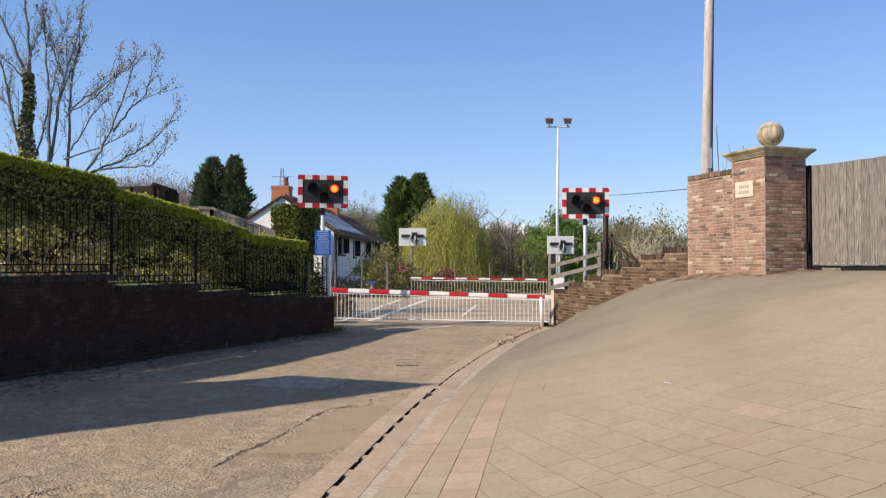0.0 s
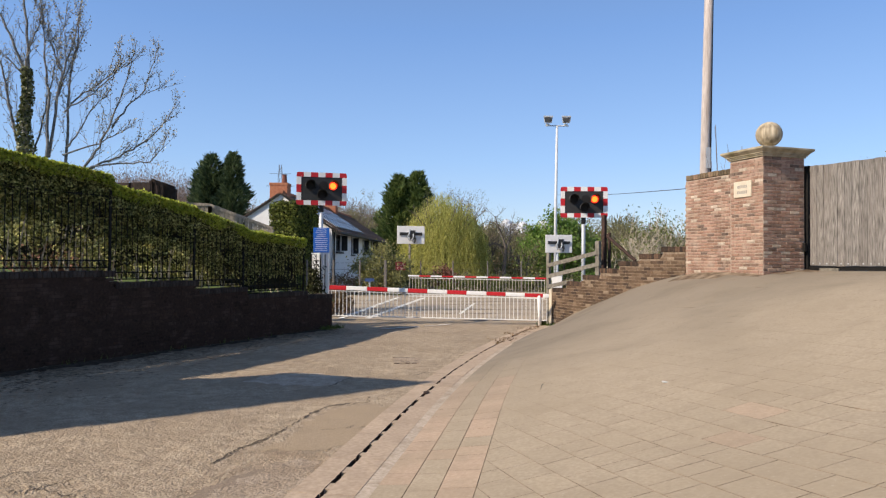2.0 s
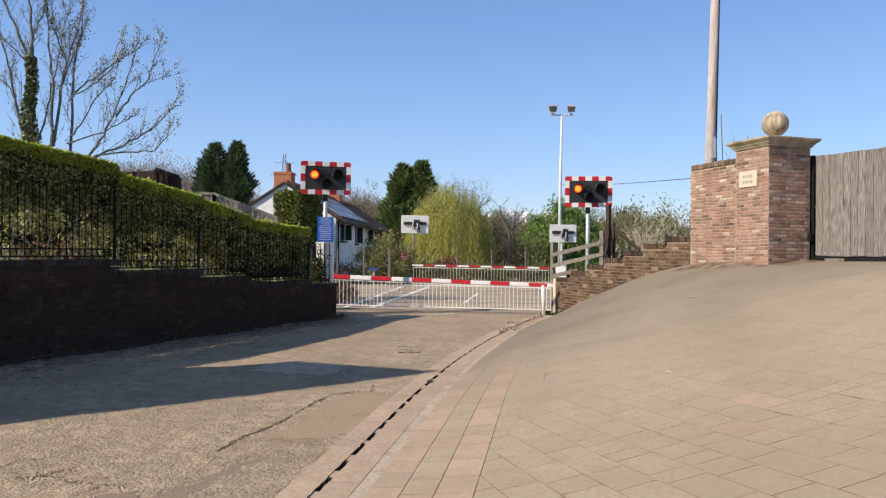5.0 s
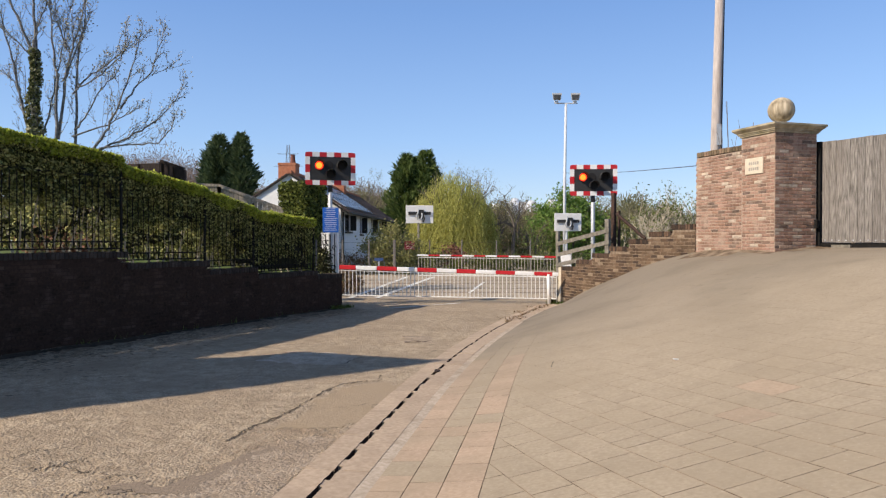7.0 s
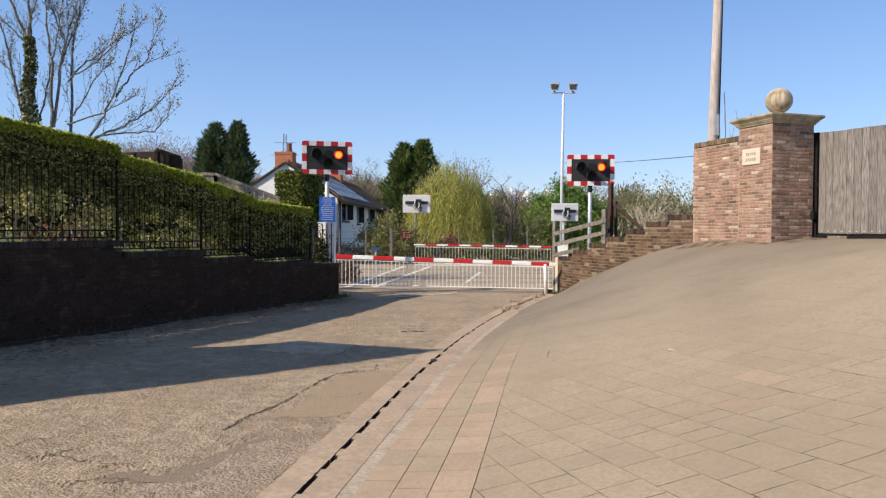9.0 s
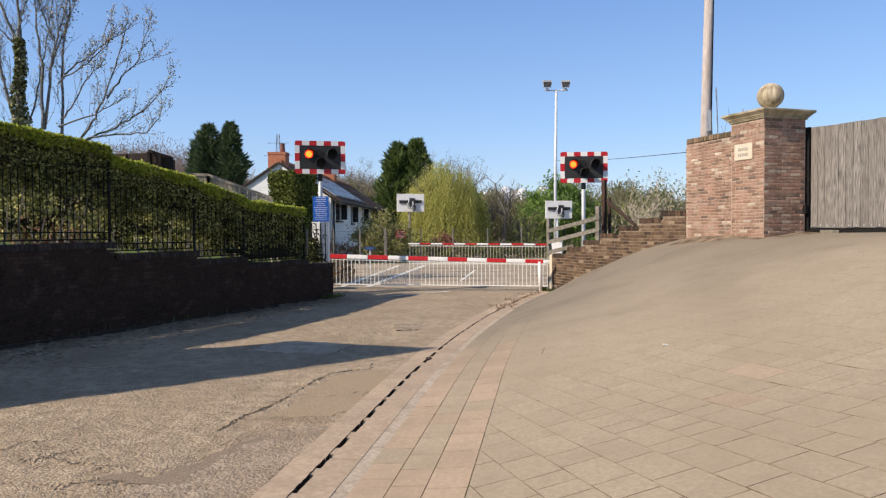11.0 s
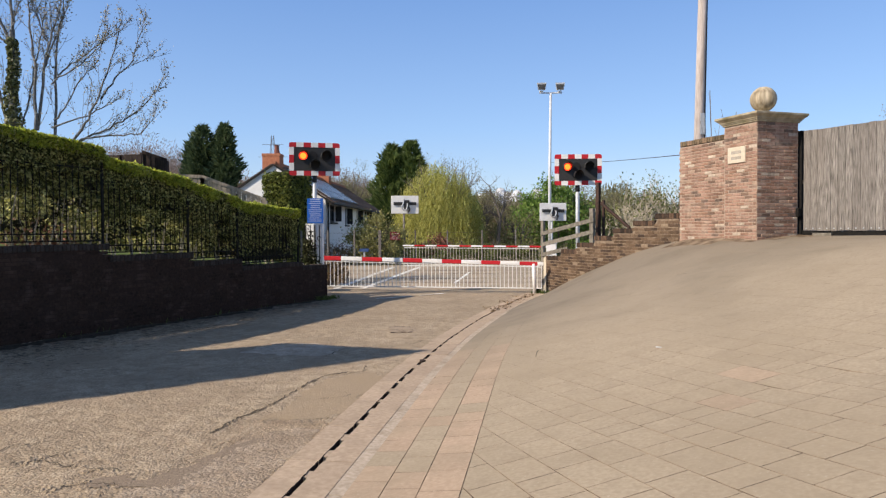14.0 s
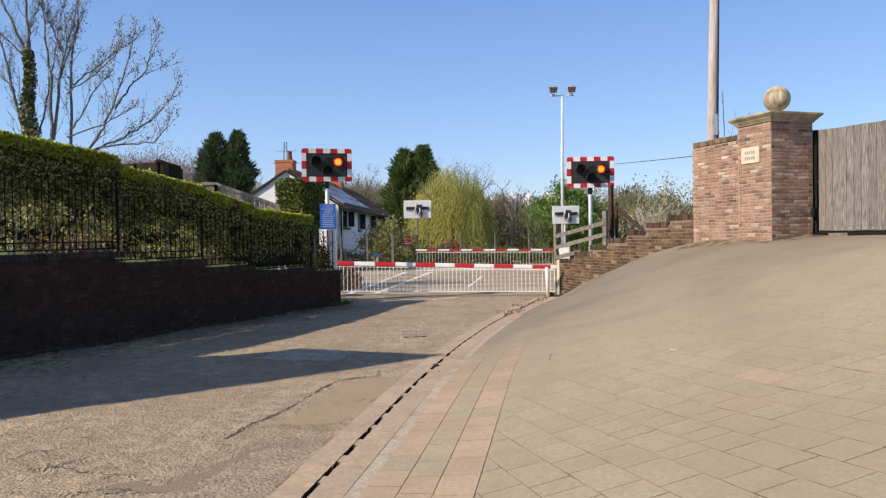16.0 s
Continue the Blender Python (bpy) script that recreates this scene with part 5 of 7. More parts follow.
def white_post():
    ob = thing("end_pier", "white painted pier with black ironwork at the wall end", "pier")
    part("shaft", Geo().box((-3.30, 19.30, 0.85), (0.46, 0.26, 1.98)), WHITE, ob, bevel=0.01)
    rng = random.Random(12)
    for k in range(4):
        x = -3.44 + 0.12 * k
        part("iron_bar", Geo().tube([(x, 18.74, -0.1), (x, 18.74, 1.80)], 0.014 if k != 2 else 0.022, 5), BLACK_IRON, ob)
    g = Geo()
    for k in range(20):
        c = Vector((-3.44 + rng.uniform(0, 0.36), 18.74, rng.uniform(0.85, 1.75)))
        r = rng.uniform(0.04, 0.07)
        g.tube([(c.x + r * math.cos(a), c.y, c.z + r * math.sin(a)) for a in (math.pi * 2 * i / 9 for i in range(8))], 0.011, 4)
    tagged(part("scrollwork", g, BLACK_IRON, ob, "black iron scrollwork"), kind="stuff")


white_post()


def wall_end_creeper():
    rng = np.random.default_rng(77)
    n = 1500
    z = 0.60 + 0.80 * rng.random(n) ** 1.5
    x = -3.30 - 0.10 * (z - 0.6) + rng.normal(0, 0.13, n) * (1.35 - 0.6 * z)
    c = np.stack([x, 18.62 + rng.normal(0, 0.05, n), z], 1)
    ob = thing("creeper", "dark creeper tangled over ironwork at the wall end", "creeper")
    part("foliage", leaves_mesh("foliage", c[:1100], rng.uniform(0.03, 0.06, 1100), DARK_LEAF, rng), None, ob)
    part("foliage", leaves_mesh("foliage", c[1100:], rng.uniform(0.03, 0.05, n - 1100), IVY, rng), None, ob, "glossy young leaves")


wall_end_creeper()


def ranch_fence():
    ob = thing("ranch_fence", "weathered timber post and rail fence above the stepped wall", "fence")
    a, b = Vector((3.06, 20.12, 0)), Vector((4.22, 18.66, 0))
    along = (b - a).normalized()
    turn = Matrix.Rotation(math.atan2(along.y, along.x), 3, "Z")
    part("post", Geo().box((a.x, a.y, 0.80), (0.10, 0.10, 2.2), turn), FENCE_WOOD, ob, bevel=0.006)
    part("post", Geo().box((b.x - 0.06, b.y + 0.07, 1.2), (0.13, 0.10, 2.0), turn), FENCE_WOOD, ob, bevel=0.006)
    for z0, z1, end in ((1.53, 1.90, 1.0), (1.22, 1.59, 1.0), (0.93, 1.12, 0.52)):
        p, q = a + Vector((0, 0, z0)), a.lerp(b, end) + Vector((0, 0, z1))
        n = Vector((along.y, -along.x, 0)) * 0.06
        g = Geo()
        h = Vector((0, 0, 0.055))
        w = n * 0.3
        g.add([tuple(v) for v in (p - h + n - w, p + h + n - w, q + h + n - w, q - h + n - w, p - h + n + w, p + h + n + w, q + h + n + w, q - h + n + w)],
              [(0, 1, 2, 3), (7, 6, 5, 4), (0, 4, 5, 1), (1, 5, 6, 2), (2, 6, 7, 3), (3, 7, 4, 0)])
        part("rail", g, FENCE_WOOD, ob)
    post = thing("rusty_post", "rusty iron post with a diagonal brace", "post")
    part("upright", Geo().box((4.37, 18.95, 1.35), (0.10, 0.10, 3.1), turn), RUST, post)
    part("upright", Geo().box((4.50, 18.9, 1.55), (0.055, 0.06, 1.75), turn), RUST, post)
    part("brace", Geo().tube([(4.43, 18.95, 2.36), (5.02, 18.25, 1.68)], 0.045, 6), RUST, post)


ranch_fence()


def sleeve_pipe():
    solid("pipe_end", Geo().tube([(4.0, 19.9, 1.05), (4.0, 19.6, 1.07)], 0.09, 12), GALV, "short pale concrete pipe end behind the wall", "pipe", smooth=True)


sleeve_pipe()


def floodlight_mast():
    ob = thing("floodlight_mast", "tall slim galvanised mast with two floodlights", "floodlight", pose(6.15, 38, 0))
    part("pole", Geo().tube([(0, 0, -0.3), (0, 0, 4.5), (0.06, 0, 9.0)], [0.10, 0.085, 0.065], 10), MAST, ob, smooth=True)
    part("crossbar", Geo().tube([(-0.55, 0, 9.0), (0.68, 0, 9.0)], 0.035, 6), MAST, ob)
    for x in (-0.45, 0.53):
        tilt = pose(x, -0.05, 9.33, 10, 0, 0)
        shell = Geo()
        front, back = -0.16, 0.12
        rim = [(-0.20, -0.19), (0.20, -0.19), (0.26, 0.20), (-0.26, 0.20)]
        pts = [tilt @ Vector((px * k, y, pz * k)) for y, k in ((front, 1.0), (back, 0.55)) for px, pz in rim]
        shell.add([tuple(p) for p in pts], [(0, 1, 2, 3), (7, 6, 5, 4)] + [(i, 4 + i, 4 + (i + 1) % 4, (i + 1) % 4) for i in range(4)])
        light = part("floodlight", shell, MAST, ob, "pale grey floodlight head")
        lens = [tilt @ Vector((px * 0.82, front - 0.012, pz * 0.70 - 0.02)) for px, pz in rim] + [tilt @ Vector((px * 0.82, front + 0.004, pz * 0.70 - 0.02)) for px, pz in rim]
        part("lens", Geo().add([tuple(p) for p in lens], [(0, 1, 2, 3), (7, 6, 5, 4)] + [(i, 4 + i, 4 + (i + 1) % 4, (i + 1) % 4) for i in range(4)]), LENS_GLASS, light, "dark floodlight glass")
        part("yoke", Geo().box((x, 0.0, 9.06), (0.20, 0.05, 0.12)), MAST, light)


floodlight_mast()


def utility_pole():
    ob = thing("utility_pole", "pale timber utility pole behind the wing wall", "pole", pose(7.84, 21.0, 0))
    part("shaft", Geo().tube([(-0.06, 0, -0.4), (0, 0, 4.4), (0.17, 0, 11.5)], [0.155, 0.14, 0.115], 14), POLE_WOOD, ob, smooth=True)
    part("conduit", Geo().tube([(0.15, -0.04, 0.2), (0.155, -0.04, 5.0), (0.26, -0.02, 11.0)], 0.03, 6), DARK, ob, "dark cable conduit")
    part("plate", Geo().box((0.05, -0.15, 4.75), (0.13, 0.02, 0.62)), GALV, ob, "grey metal cable cover")
    wire = Geo()
    a, b = Vector((7.9, 21.0, 3.9)), Vector((9.9, 62.0, 7.6))
    pts = []
    for k in range(17):
        t = k / 16
        pts.append(a.lerp(b, t) - Vector((0, 0, 0.15 * math.sin(math.pi * t))))
    wire.tube(pts, 0.016, 4)
    solid("overhead_wire", wire, DARK, "thin dark overhead wire from the pole", "wire")


utility_pole()


def paling_fence(name, a, b, z0, z1, high, mats, label, wide=0.14, cap=True):
    """Close boards under a capping from a to b, tops from z0 to z1."""
    ob = thing(name, label, "fence")
    a, b = Vector((*a, 0)), Vector((*b, 0))
    along = (b - a).normalized()
    length = (b - a).length
    turn = Matrix.Rotation(math.atan2(along.y, along.x), 3, "Z")
    n = int(length / wide)
    me = Geo().box((0, 0, -high / 2), (wide - 0.003, 0.022, high)).mesh("board", mats)
    for k in range(n):
        t = (k + 0.5) / n
        p = a.lerp(b, t) + Vector((0, 0, z0 + (z1 - z0) * t))
        part("board", me, None, ob, at=Matrix.Translation(p) @ turn.to_4x4())
    if cap:
        g = Geo().tube([a + Vector((0, 0, z0 + 0.02)), b + Vector((0, 0, z1 + 0.02))], 0.065, 4)
        part("capping", g, mats, ob)
    for t in (0, 0.5, 1):
        p = a.lerp(b, t) + Vector((0, 0, z0 + (z1 - z0) * t - high / 2))
        part("post", Geo().box(p, (0.10, 0.12, high - 0.02), turn), mats, ob)


paling_fence("board_fence", (-7.18, 21.9), (-5.25, 21.9), 3.315, 2.60, 2.2, BOARD_WOOD, "grey close-board timber fence with sloping capping")
paling_fence("board_fence", (-8.10, 21.9), (-7.18, 21.9), 3.365, 3.318, 2.2, BOARD_WOOD, "short level length of grey close-board fence")
DARK_FENCE = surface("dark stained wood", (0.020, 0.013, 0.011), (0.045, 0.027, 0.022), 9, 0.85, spread=0.2, stretch=(4, 4, 0.6))
paling_fence("dark_fence", (-9.05, 22.0), (-8.28, 21.9), 4.10, 3.84, 2.4, DARK_FENCE, "dark stained timber fence panel", wide=0.05)
paling_fence("dark_fence", (-10.6, 22.4), (-9.1, 22.0), 4.05, 4.05, 2.6, DARK_FENCE, "dark red stained timber fence panels", cap=False)


def wire_fence():
    ob = thing("wire_fence", "concrete post and wire fence beyond the railway", "fence")
    xs = [(-6.0, 31.6), (-4.85, 31.8), (-3.68, 32), (-2.53, 32), (-1.0, 34.6), (0.6, 36), (2.4, 36.5), (4.2, 37), (6.2, 37.5), (8.4, 38)]
    for k, (x, y) in enumerate(xs):
        part("post", Geo().box((x, y, 0.80), (0.07 if k < 3 else 0.12 if k == 3 else 0.06, 0.10, 1.75)), OLD_WOOD, ob, bevel=0.01)
    for z in (0.35, 0.65, 0.95, 1.25, 1.55):
        part("wire", Geo().tube([(x, y - 0.07, z) for x, y in xs], 0.005, 3), BARK, ob)
    sign = thing("warning_notice", "small red warning notice on the fence", "sign")
    part("panel", Geo().box((-1.90, 33.0, 1.41), (0.47, 0.02, 0.38)), SIGN_RED, sign)
    for k in range(4):
        part("lettering_bar", Geo().box((-1.90, 32.987, 1.52 - 0.08 * k), (0.34, 0.004, 0.008)), GREY_BACK, sign)
    part("post", Geo().box((-1.90, 33.04, 0.75), (0.035, 0.035, 1.5)), BARK, sign)
    low = thing("small_notice", "small blue notice on a short post", "sign")
    part("panel", Geo().box((-2.86, 28.2, 0.88), (0.36, 0.02, 0.13)), SIGN_DULL, low)
    part("post", Geo().box((-2.86, 28.24, 0.45), (0.06, 0.05, 0.9)), GALV, low)


wire_fence()


# ---- cottages beyond the railway ----
def cottage():
    ob = thing("cottage_row", "white rendered cottage row with brown tiled roof", "house", pose(-5.28, 34.0, 0, 0, 0, -2.6))
    w, length, eave, ridge = 4.98, 19.2, 3.28, 4.92
    # front wall faces the road on the local +x side; local y runs along the row
    openings = [(1.1, 1.5, 2.1, 2.98), (5.4, 0.75, 2.0, 2.98), (9.5, 0.7, 2.1, 2.98), (13.0, 1.1, 2.1, 2.98), (16.4, 1.0, 2.1, 2.98)]
    ys = sorted({0.0, length, *(y0 for y0, *_ in openings), *(y0 + wide for y0, wide, *_ in openings)})
    zs = sorted({-0.4, eave, *(o[2] for o in openings), *(o[3] for o in openings)})

    def is_open(i, k):
        y, z = (ys[i] + ys[i + 1]) / 2, (zs[k] + zs[k + 1]) / 2
        return any(o[0] < y < o[0] + o[1] and o[2] < z < o[3] for o in openings)

    g, nz = Geo(), len(zs)
    count = len(ys) * nz
    faces = []
    for i in range(len(ys) - 1):
        for k in range(nz - 1):
            a0, a1, a2, a3 = i * nz + k, (i + 1) * nz + k, (i + 1) * nz + k + 1, i * nz + k + 1
            if not is_open(i, k):
                faces += [(a0, a1, a2, a3), (count + a3, count + a2, count + a1, count + a0)]
            else:
                faces += [(a0, a1, count + a1, count + a0), (a1, a2, count + a2, count + a1), (a2, a3, count + a3, count + a2), (a3, a0, count + a0, count + a3)]
    g.add([(x, y, z) for x in (0.0, -0.3) for y in ys for z in zs], faces)
    part("front_wall", g, RENDER_WHITE, ob, "white rendered front wall")
    for y0, wide, z0, z1 in openings:
        win = part("window", Geo().box((-0.16, y0 + wide / 2, (z0 + z1) / 2), (0.02, wide, z1 - z0)), GLASS_DARK, ob, "dark casement window")
        f = Geo()
        for yy in (y0 + 0.04, y0 + wide / 2, y0 + wide - 0.04):
            f.box((-0.12, yy, (z0 + z1) / 2), (0.06, 0.07, z1 - z0))
        for zz in (z0 + 0.04, (z0 + z1) / 2 + 0.2, z1 - 0.04):
            f.box((-0.12, y0 + wide / 2, zz), (0.06, wide, 0.07))
        part("frame", f, TIMBER_DARK, win)
        part("sill", Geo().box((0.03, y0 + wide / 2, z0 - 0.05), (0.16, wide + 0.16, 0.08)), TIMBER_DARK, win)
        sh = Geo().box((0.14, y0 + wide + 0.02, (z0 + z1) / 2), (0.32, 0.04, z1 - z0 - 0.1))
        part("casement", sh, TIMBER_DARK, win, "open dark casement")
    gable = [(0, -0.4), (-w, -0.4), (-w, eave), (-w / 2, ridge - 0.05), (0, eave)]
    for name, yy in (("near_gable", 0.0), ("far_gable", length - 0.3)):
        p = Geo()
        p.prism([(x, z) for x, z in gable], 0, 0.3, Matrix(((1, 0, 0, 0), (0, 0, 1, yy + 0.001), (0, 1, 0, 0), (0, 0, 0, 1))))
        part("gable_wall", p, RENDER_WHITE, ob, "white gable wall")
    part("back_wall", Geo().box((-w + 0.15, length / 2, eave / 2 - 0.2), (0.3, length - 0.6, eave + 0.4)), RENDER_WHITE, ob)
    # roof slopes in tile courses
    pitch = math.atan2(ridge - eave, w / 2)
    run = (w / 2 + 0.38) / math.cos(pitch)
    for sgn, name in ((1, "front"), (-1, "back")):
        courses = 16
        for k in range(courses):
            g = Geo()
            u0 = run * k / courses
            a = Vector((-w / 2 + sgn * math.cos(pitch) * u0, 0, ridge + 0.02 - math.sin(pitch) * u0))
            b = Vector((-w / 2 + sgn * math.cos(pitch) * (u0 + run / courses + 0.05), 0, ridge + 0.02 - math.sin(pitch) * (u0 + run / courses + 0.05)))
            lift = Vector((sgn * math.sin(pitch), 0, math.cos(pitch)))
            pts = []
            for yy in (-0.05, length + 0.25):
                for q in (a, a + lift * 0.012, b + lift * 0.05, b + lift * 0.012):
                    pts.append((q.x, yy, q.z))
            g.add(pts, [(0, 1, 2, 3), (7, 6, 5, 4), (0, 4, 5, 1), (1, 5, 6, 2), (2, 6, 7, 3), (3, 7, 4, 0)])
            part("tile_course", g, TILE_BROWN, ob, "brown roof tile course")
    part("ridge_tile", Geo().tube([(-w / 2, -0.05, ridge + 0.03), (-w / 2, length + 0.25, ridge + 0.03)], 0.12, 8), CHIMNEY_BRICK, ob)
    for yy in (-0.06, length + 0.22):
        for sgn in (1, -1):
            q0, q1 = Vector((-w / 2, yy, ridge - 0.06)), Vector((-w / 2 + sgn * (w / 2 + 0.38), yy, ridge - 0.06 - math.sin(pitch) * run))
            part("bargeboard", Geo().tube([q0, q1], 0.055, 4), TIMBER_DARK, ob, "dark bargeboard")
    part("gutter", Geo().tube([(0.40, -0.2, eave - 0.30), (0.40, length + 0.2, eave - 0.30)], 0.07, 6), TIMBER_DARK, ob, "black gutter")
    part("downpipe", Geo().tube([(0.08, 0.25, -0.3), (0.08, 0.25, eave - 0.25)], 0.05, 6), TIMBER_DARK, ob, "black downpipe")
    # solar array on the front slope
    for k in range(5):
        yy = 0.6 + 1.75 * k
        g = Geo()
        lift = Vector((math.sin(pitch), 0, math.cos(pitch))) * 0.11
        pts = []
        for u in (0.55, run - 0.35):
            for v in (yy, yy + 1.68):
                q = Vector((-w / 2 + math.cos(pitch) * u, v, ridge - math.sin(pitch) * u)) + lift
                pts.append(q)
        low = Vector((math.sin(pitch), 0, math.cos(pitch))) * -0.04
        allp = [tuple(q) for q in pts] + [tuple(q + low) for q in pts]
        g.add(allp, [(0, 2, 3, 1), (4, 5, 7, 6), (0, 1, 5, 4), (1, 3, 7, 5), (3, 2, 6, 7), (2, 0, 4, 6)])
        panel = part("solar_panel", g, SOLAR, ob, "blue-grey solar panel")
        up = Vector((math.sin(pitch), 0, math.cos(pitch))) * 0.006
        seam = Geo()
        for t in (0.0, 0.5, 1.0):
            a, b = pts[0].lerp(pts[1], t), pts[2].lerp(pts[3], t)
            seam.tube([a + up, b + up], 0.012, 4)
        for t in (0.0, 0.33, 0.66, 1.0):
            a, b = pts[0].lerp(pts[2], t), pts[1].lerp(pts[3], t)
            seam.tube([a + up, b + up], 0.010, 4)
        part("panel_frame", seam, TIMBER_DARK, panel)
    for y0, z, hh, ww in ((0.5, ridge - 0.35, 0.74, 0.86), (11.5, ridge - 0.3, 0.75, 0.95)):
        x = -w / 2 - (0.17 if y0 < 1 else 0)
        ch = part("chimney", Geo().box((x, y0, z + hh / 2), (ww, 0.7, hh)), CHIMNEY_BRICK, ob, "orange brick chimney", bevel=0.01)
        part("chimney_cap", Geo().box((x, y0, z + hh + 0.05), (ww + 0.035, 0.735, 0.12)), CHIMNEY_BRICK, ch)
        part("chimney_pot", Geo().lathe([(0.15, 0), (0.12, 0.2), (0.11, 0.40), (0.14, 0.44)], (x + 0.2, y0, z + hh + 0.1), 12), POT, ch, "sooty red clay pot")
    return ob


cottage()


def neighbour_house():
    """The house by the lane whose gable throws its shadow over the road."""
    ob = thing("neighbour_house", "tall brick gable wall of a house beside the lane", "house")
    H, h = 8.0, 3.6
    peak = Vector((-0.1 - 1.22 * (H + 0.07), 9.9 - 0.65 * (H + 0.07), 0))
    g = Vector((0.552, 0.789, 0))
    back = Vector((-0.883, -0.470, 0)) * 6.5
    e0, e1 = peak + g * (h + 0.4), peak - g * h
    pts = [e0, e1, e1 + back, e0 + back]
    body = Geo()
    low = [tuple(p + Vector((0, 0, -0.3))) for p in pts]
    high = [tuple(p + Vector((0, 0, H - h))) for p in pts]
    top = [tuple(peak + Vector((0, 0, H))), tuple(peak + back + Vector((0, 0, H)))]
    body.add(low + high + top, [(0, 1, 5, 8, 4), (1, 2, 6, 5), (2, 3, 7, 9, 6), (3, 0, 4, 7), (4, 8, 9, 7), (8, 5, 6, 9), (3, 2, 1, 0)])
    part("walls", body, CHIMNEY_BRICK, ob, "red brick house walls")
    for e in (e0, e1):
        a, b = peak + Vector((0, 0, H + 0.02)), e + Vector((0, 0, H - h + 0.02))
        roof = Geo()
        lift = Vector((0, 0, 0.03))
        c = [a, b, b + back, a + back]
        roof.add([tuple(p) for p in c] + [tuple(p + lift) for p in c], [(0, 1, 2, 3), (7, 6, 5, 4), (0, 4, 5, 1), (1, 5, 6, 2), (2, 6, 7, 3), (3, 7, 4, 0)])
        part("roof_slope", roof, TILE_BROWN, ob, "brown tiled roof slope")
    # unseen lower wing running back from the gable, added to block sky light
    p, q = e1 - g * 0.01, e1 - g * 7
    deep = back * 0.9
    wing = Geo()
    c = [p, q, q + deep, p + deep]
    wing.add([tuple(v + Vector((0, 0, z))) for z in (-0.3, 4.3) for v in c], [(3, 2, 1, 0), (4, 5, 6, 7)] + [(i, (i + 1) % 4, 4 + (i + 1) % 4, 4 + i) for i in range(4)])
    part("sky_block_wing", wing, CHIMNEY_BRICK, ob, "unseen brick wing added to block sky light")


neighbour_house()


# ---- trees and shrubs ----
def grow(g, p, way, length, r, level, rng, tips, rise=0.25, bend=0.35, kids=(3, 5), angle=(25, 55), shrink=0.62, seg=5):
    """One limb and the limbs that fork from it."""
    n = 4
    path, rad = [Vector(p)], [r]
    d = Vector(way).normalized()
    for k in range(n):
        d = (d + Vector((rng.uniform(-1, 1), rng.uniform(-1, 1), rng.uniform(-1, 1))) * bend * 0.35 + Vector((0, 0, rise * 0.35))).normalized()
        path.append(path[-1] + d * length / n)
        rad.append(r * (1 - 0.55 * (k + 1) / n))
    g.tube(path, rad, seg if level > 1 else 3, caps=False)
    if level <= 1:
        tips.extend(path[1:])
    if level == 0:
        return
    for k in range(rng.randint(*kids)):
        t = rng.uniform(0.3, 1.0)
        i = min(int(t * n), n - 1)
        q = path[i].lerp(path[i + 1], t * n - i)
        axis = d.orthogonal().normalized()
        axis.rotate(Matrix.Rotation(rng.uniform(0, 2 * math.pi), 3, d))
        kid = d.copy()
        kid.rotate(Matrix.Rotation(radians(rng.uniform(*angle)), 3, axis))
        grow(g, q, kid, length * shrink * rng.uniform(0.75, 1.15), max(rad[i] * 0.6, 0.006), level - 1, rng, tips, rise, bend, kids, angle, shrink, seg)


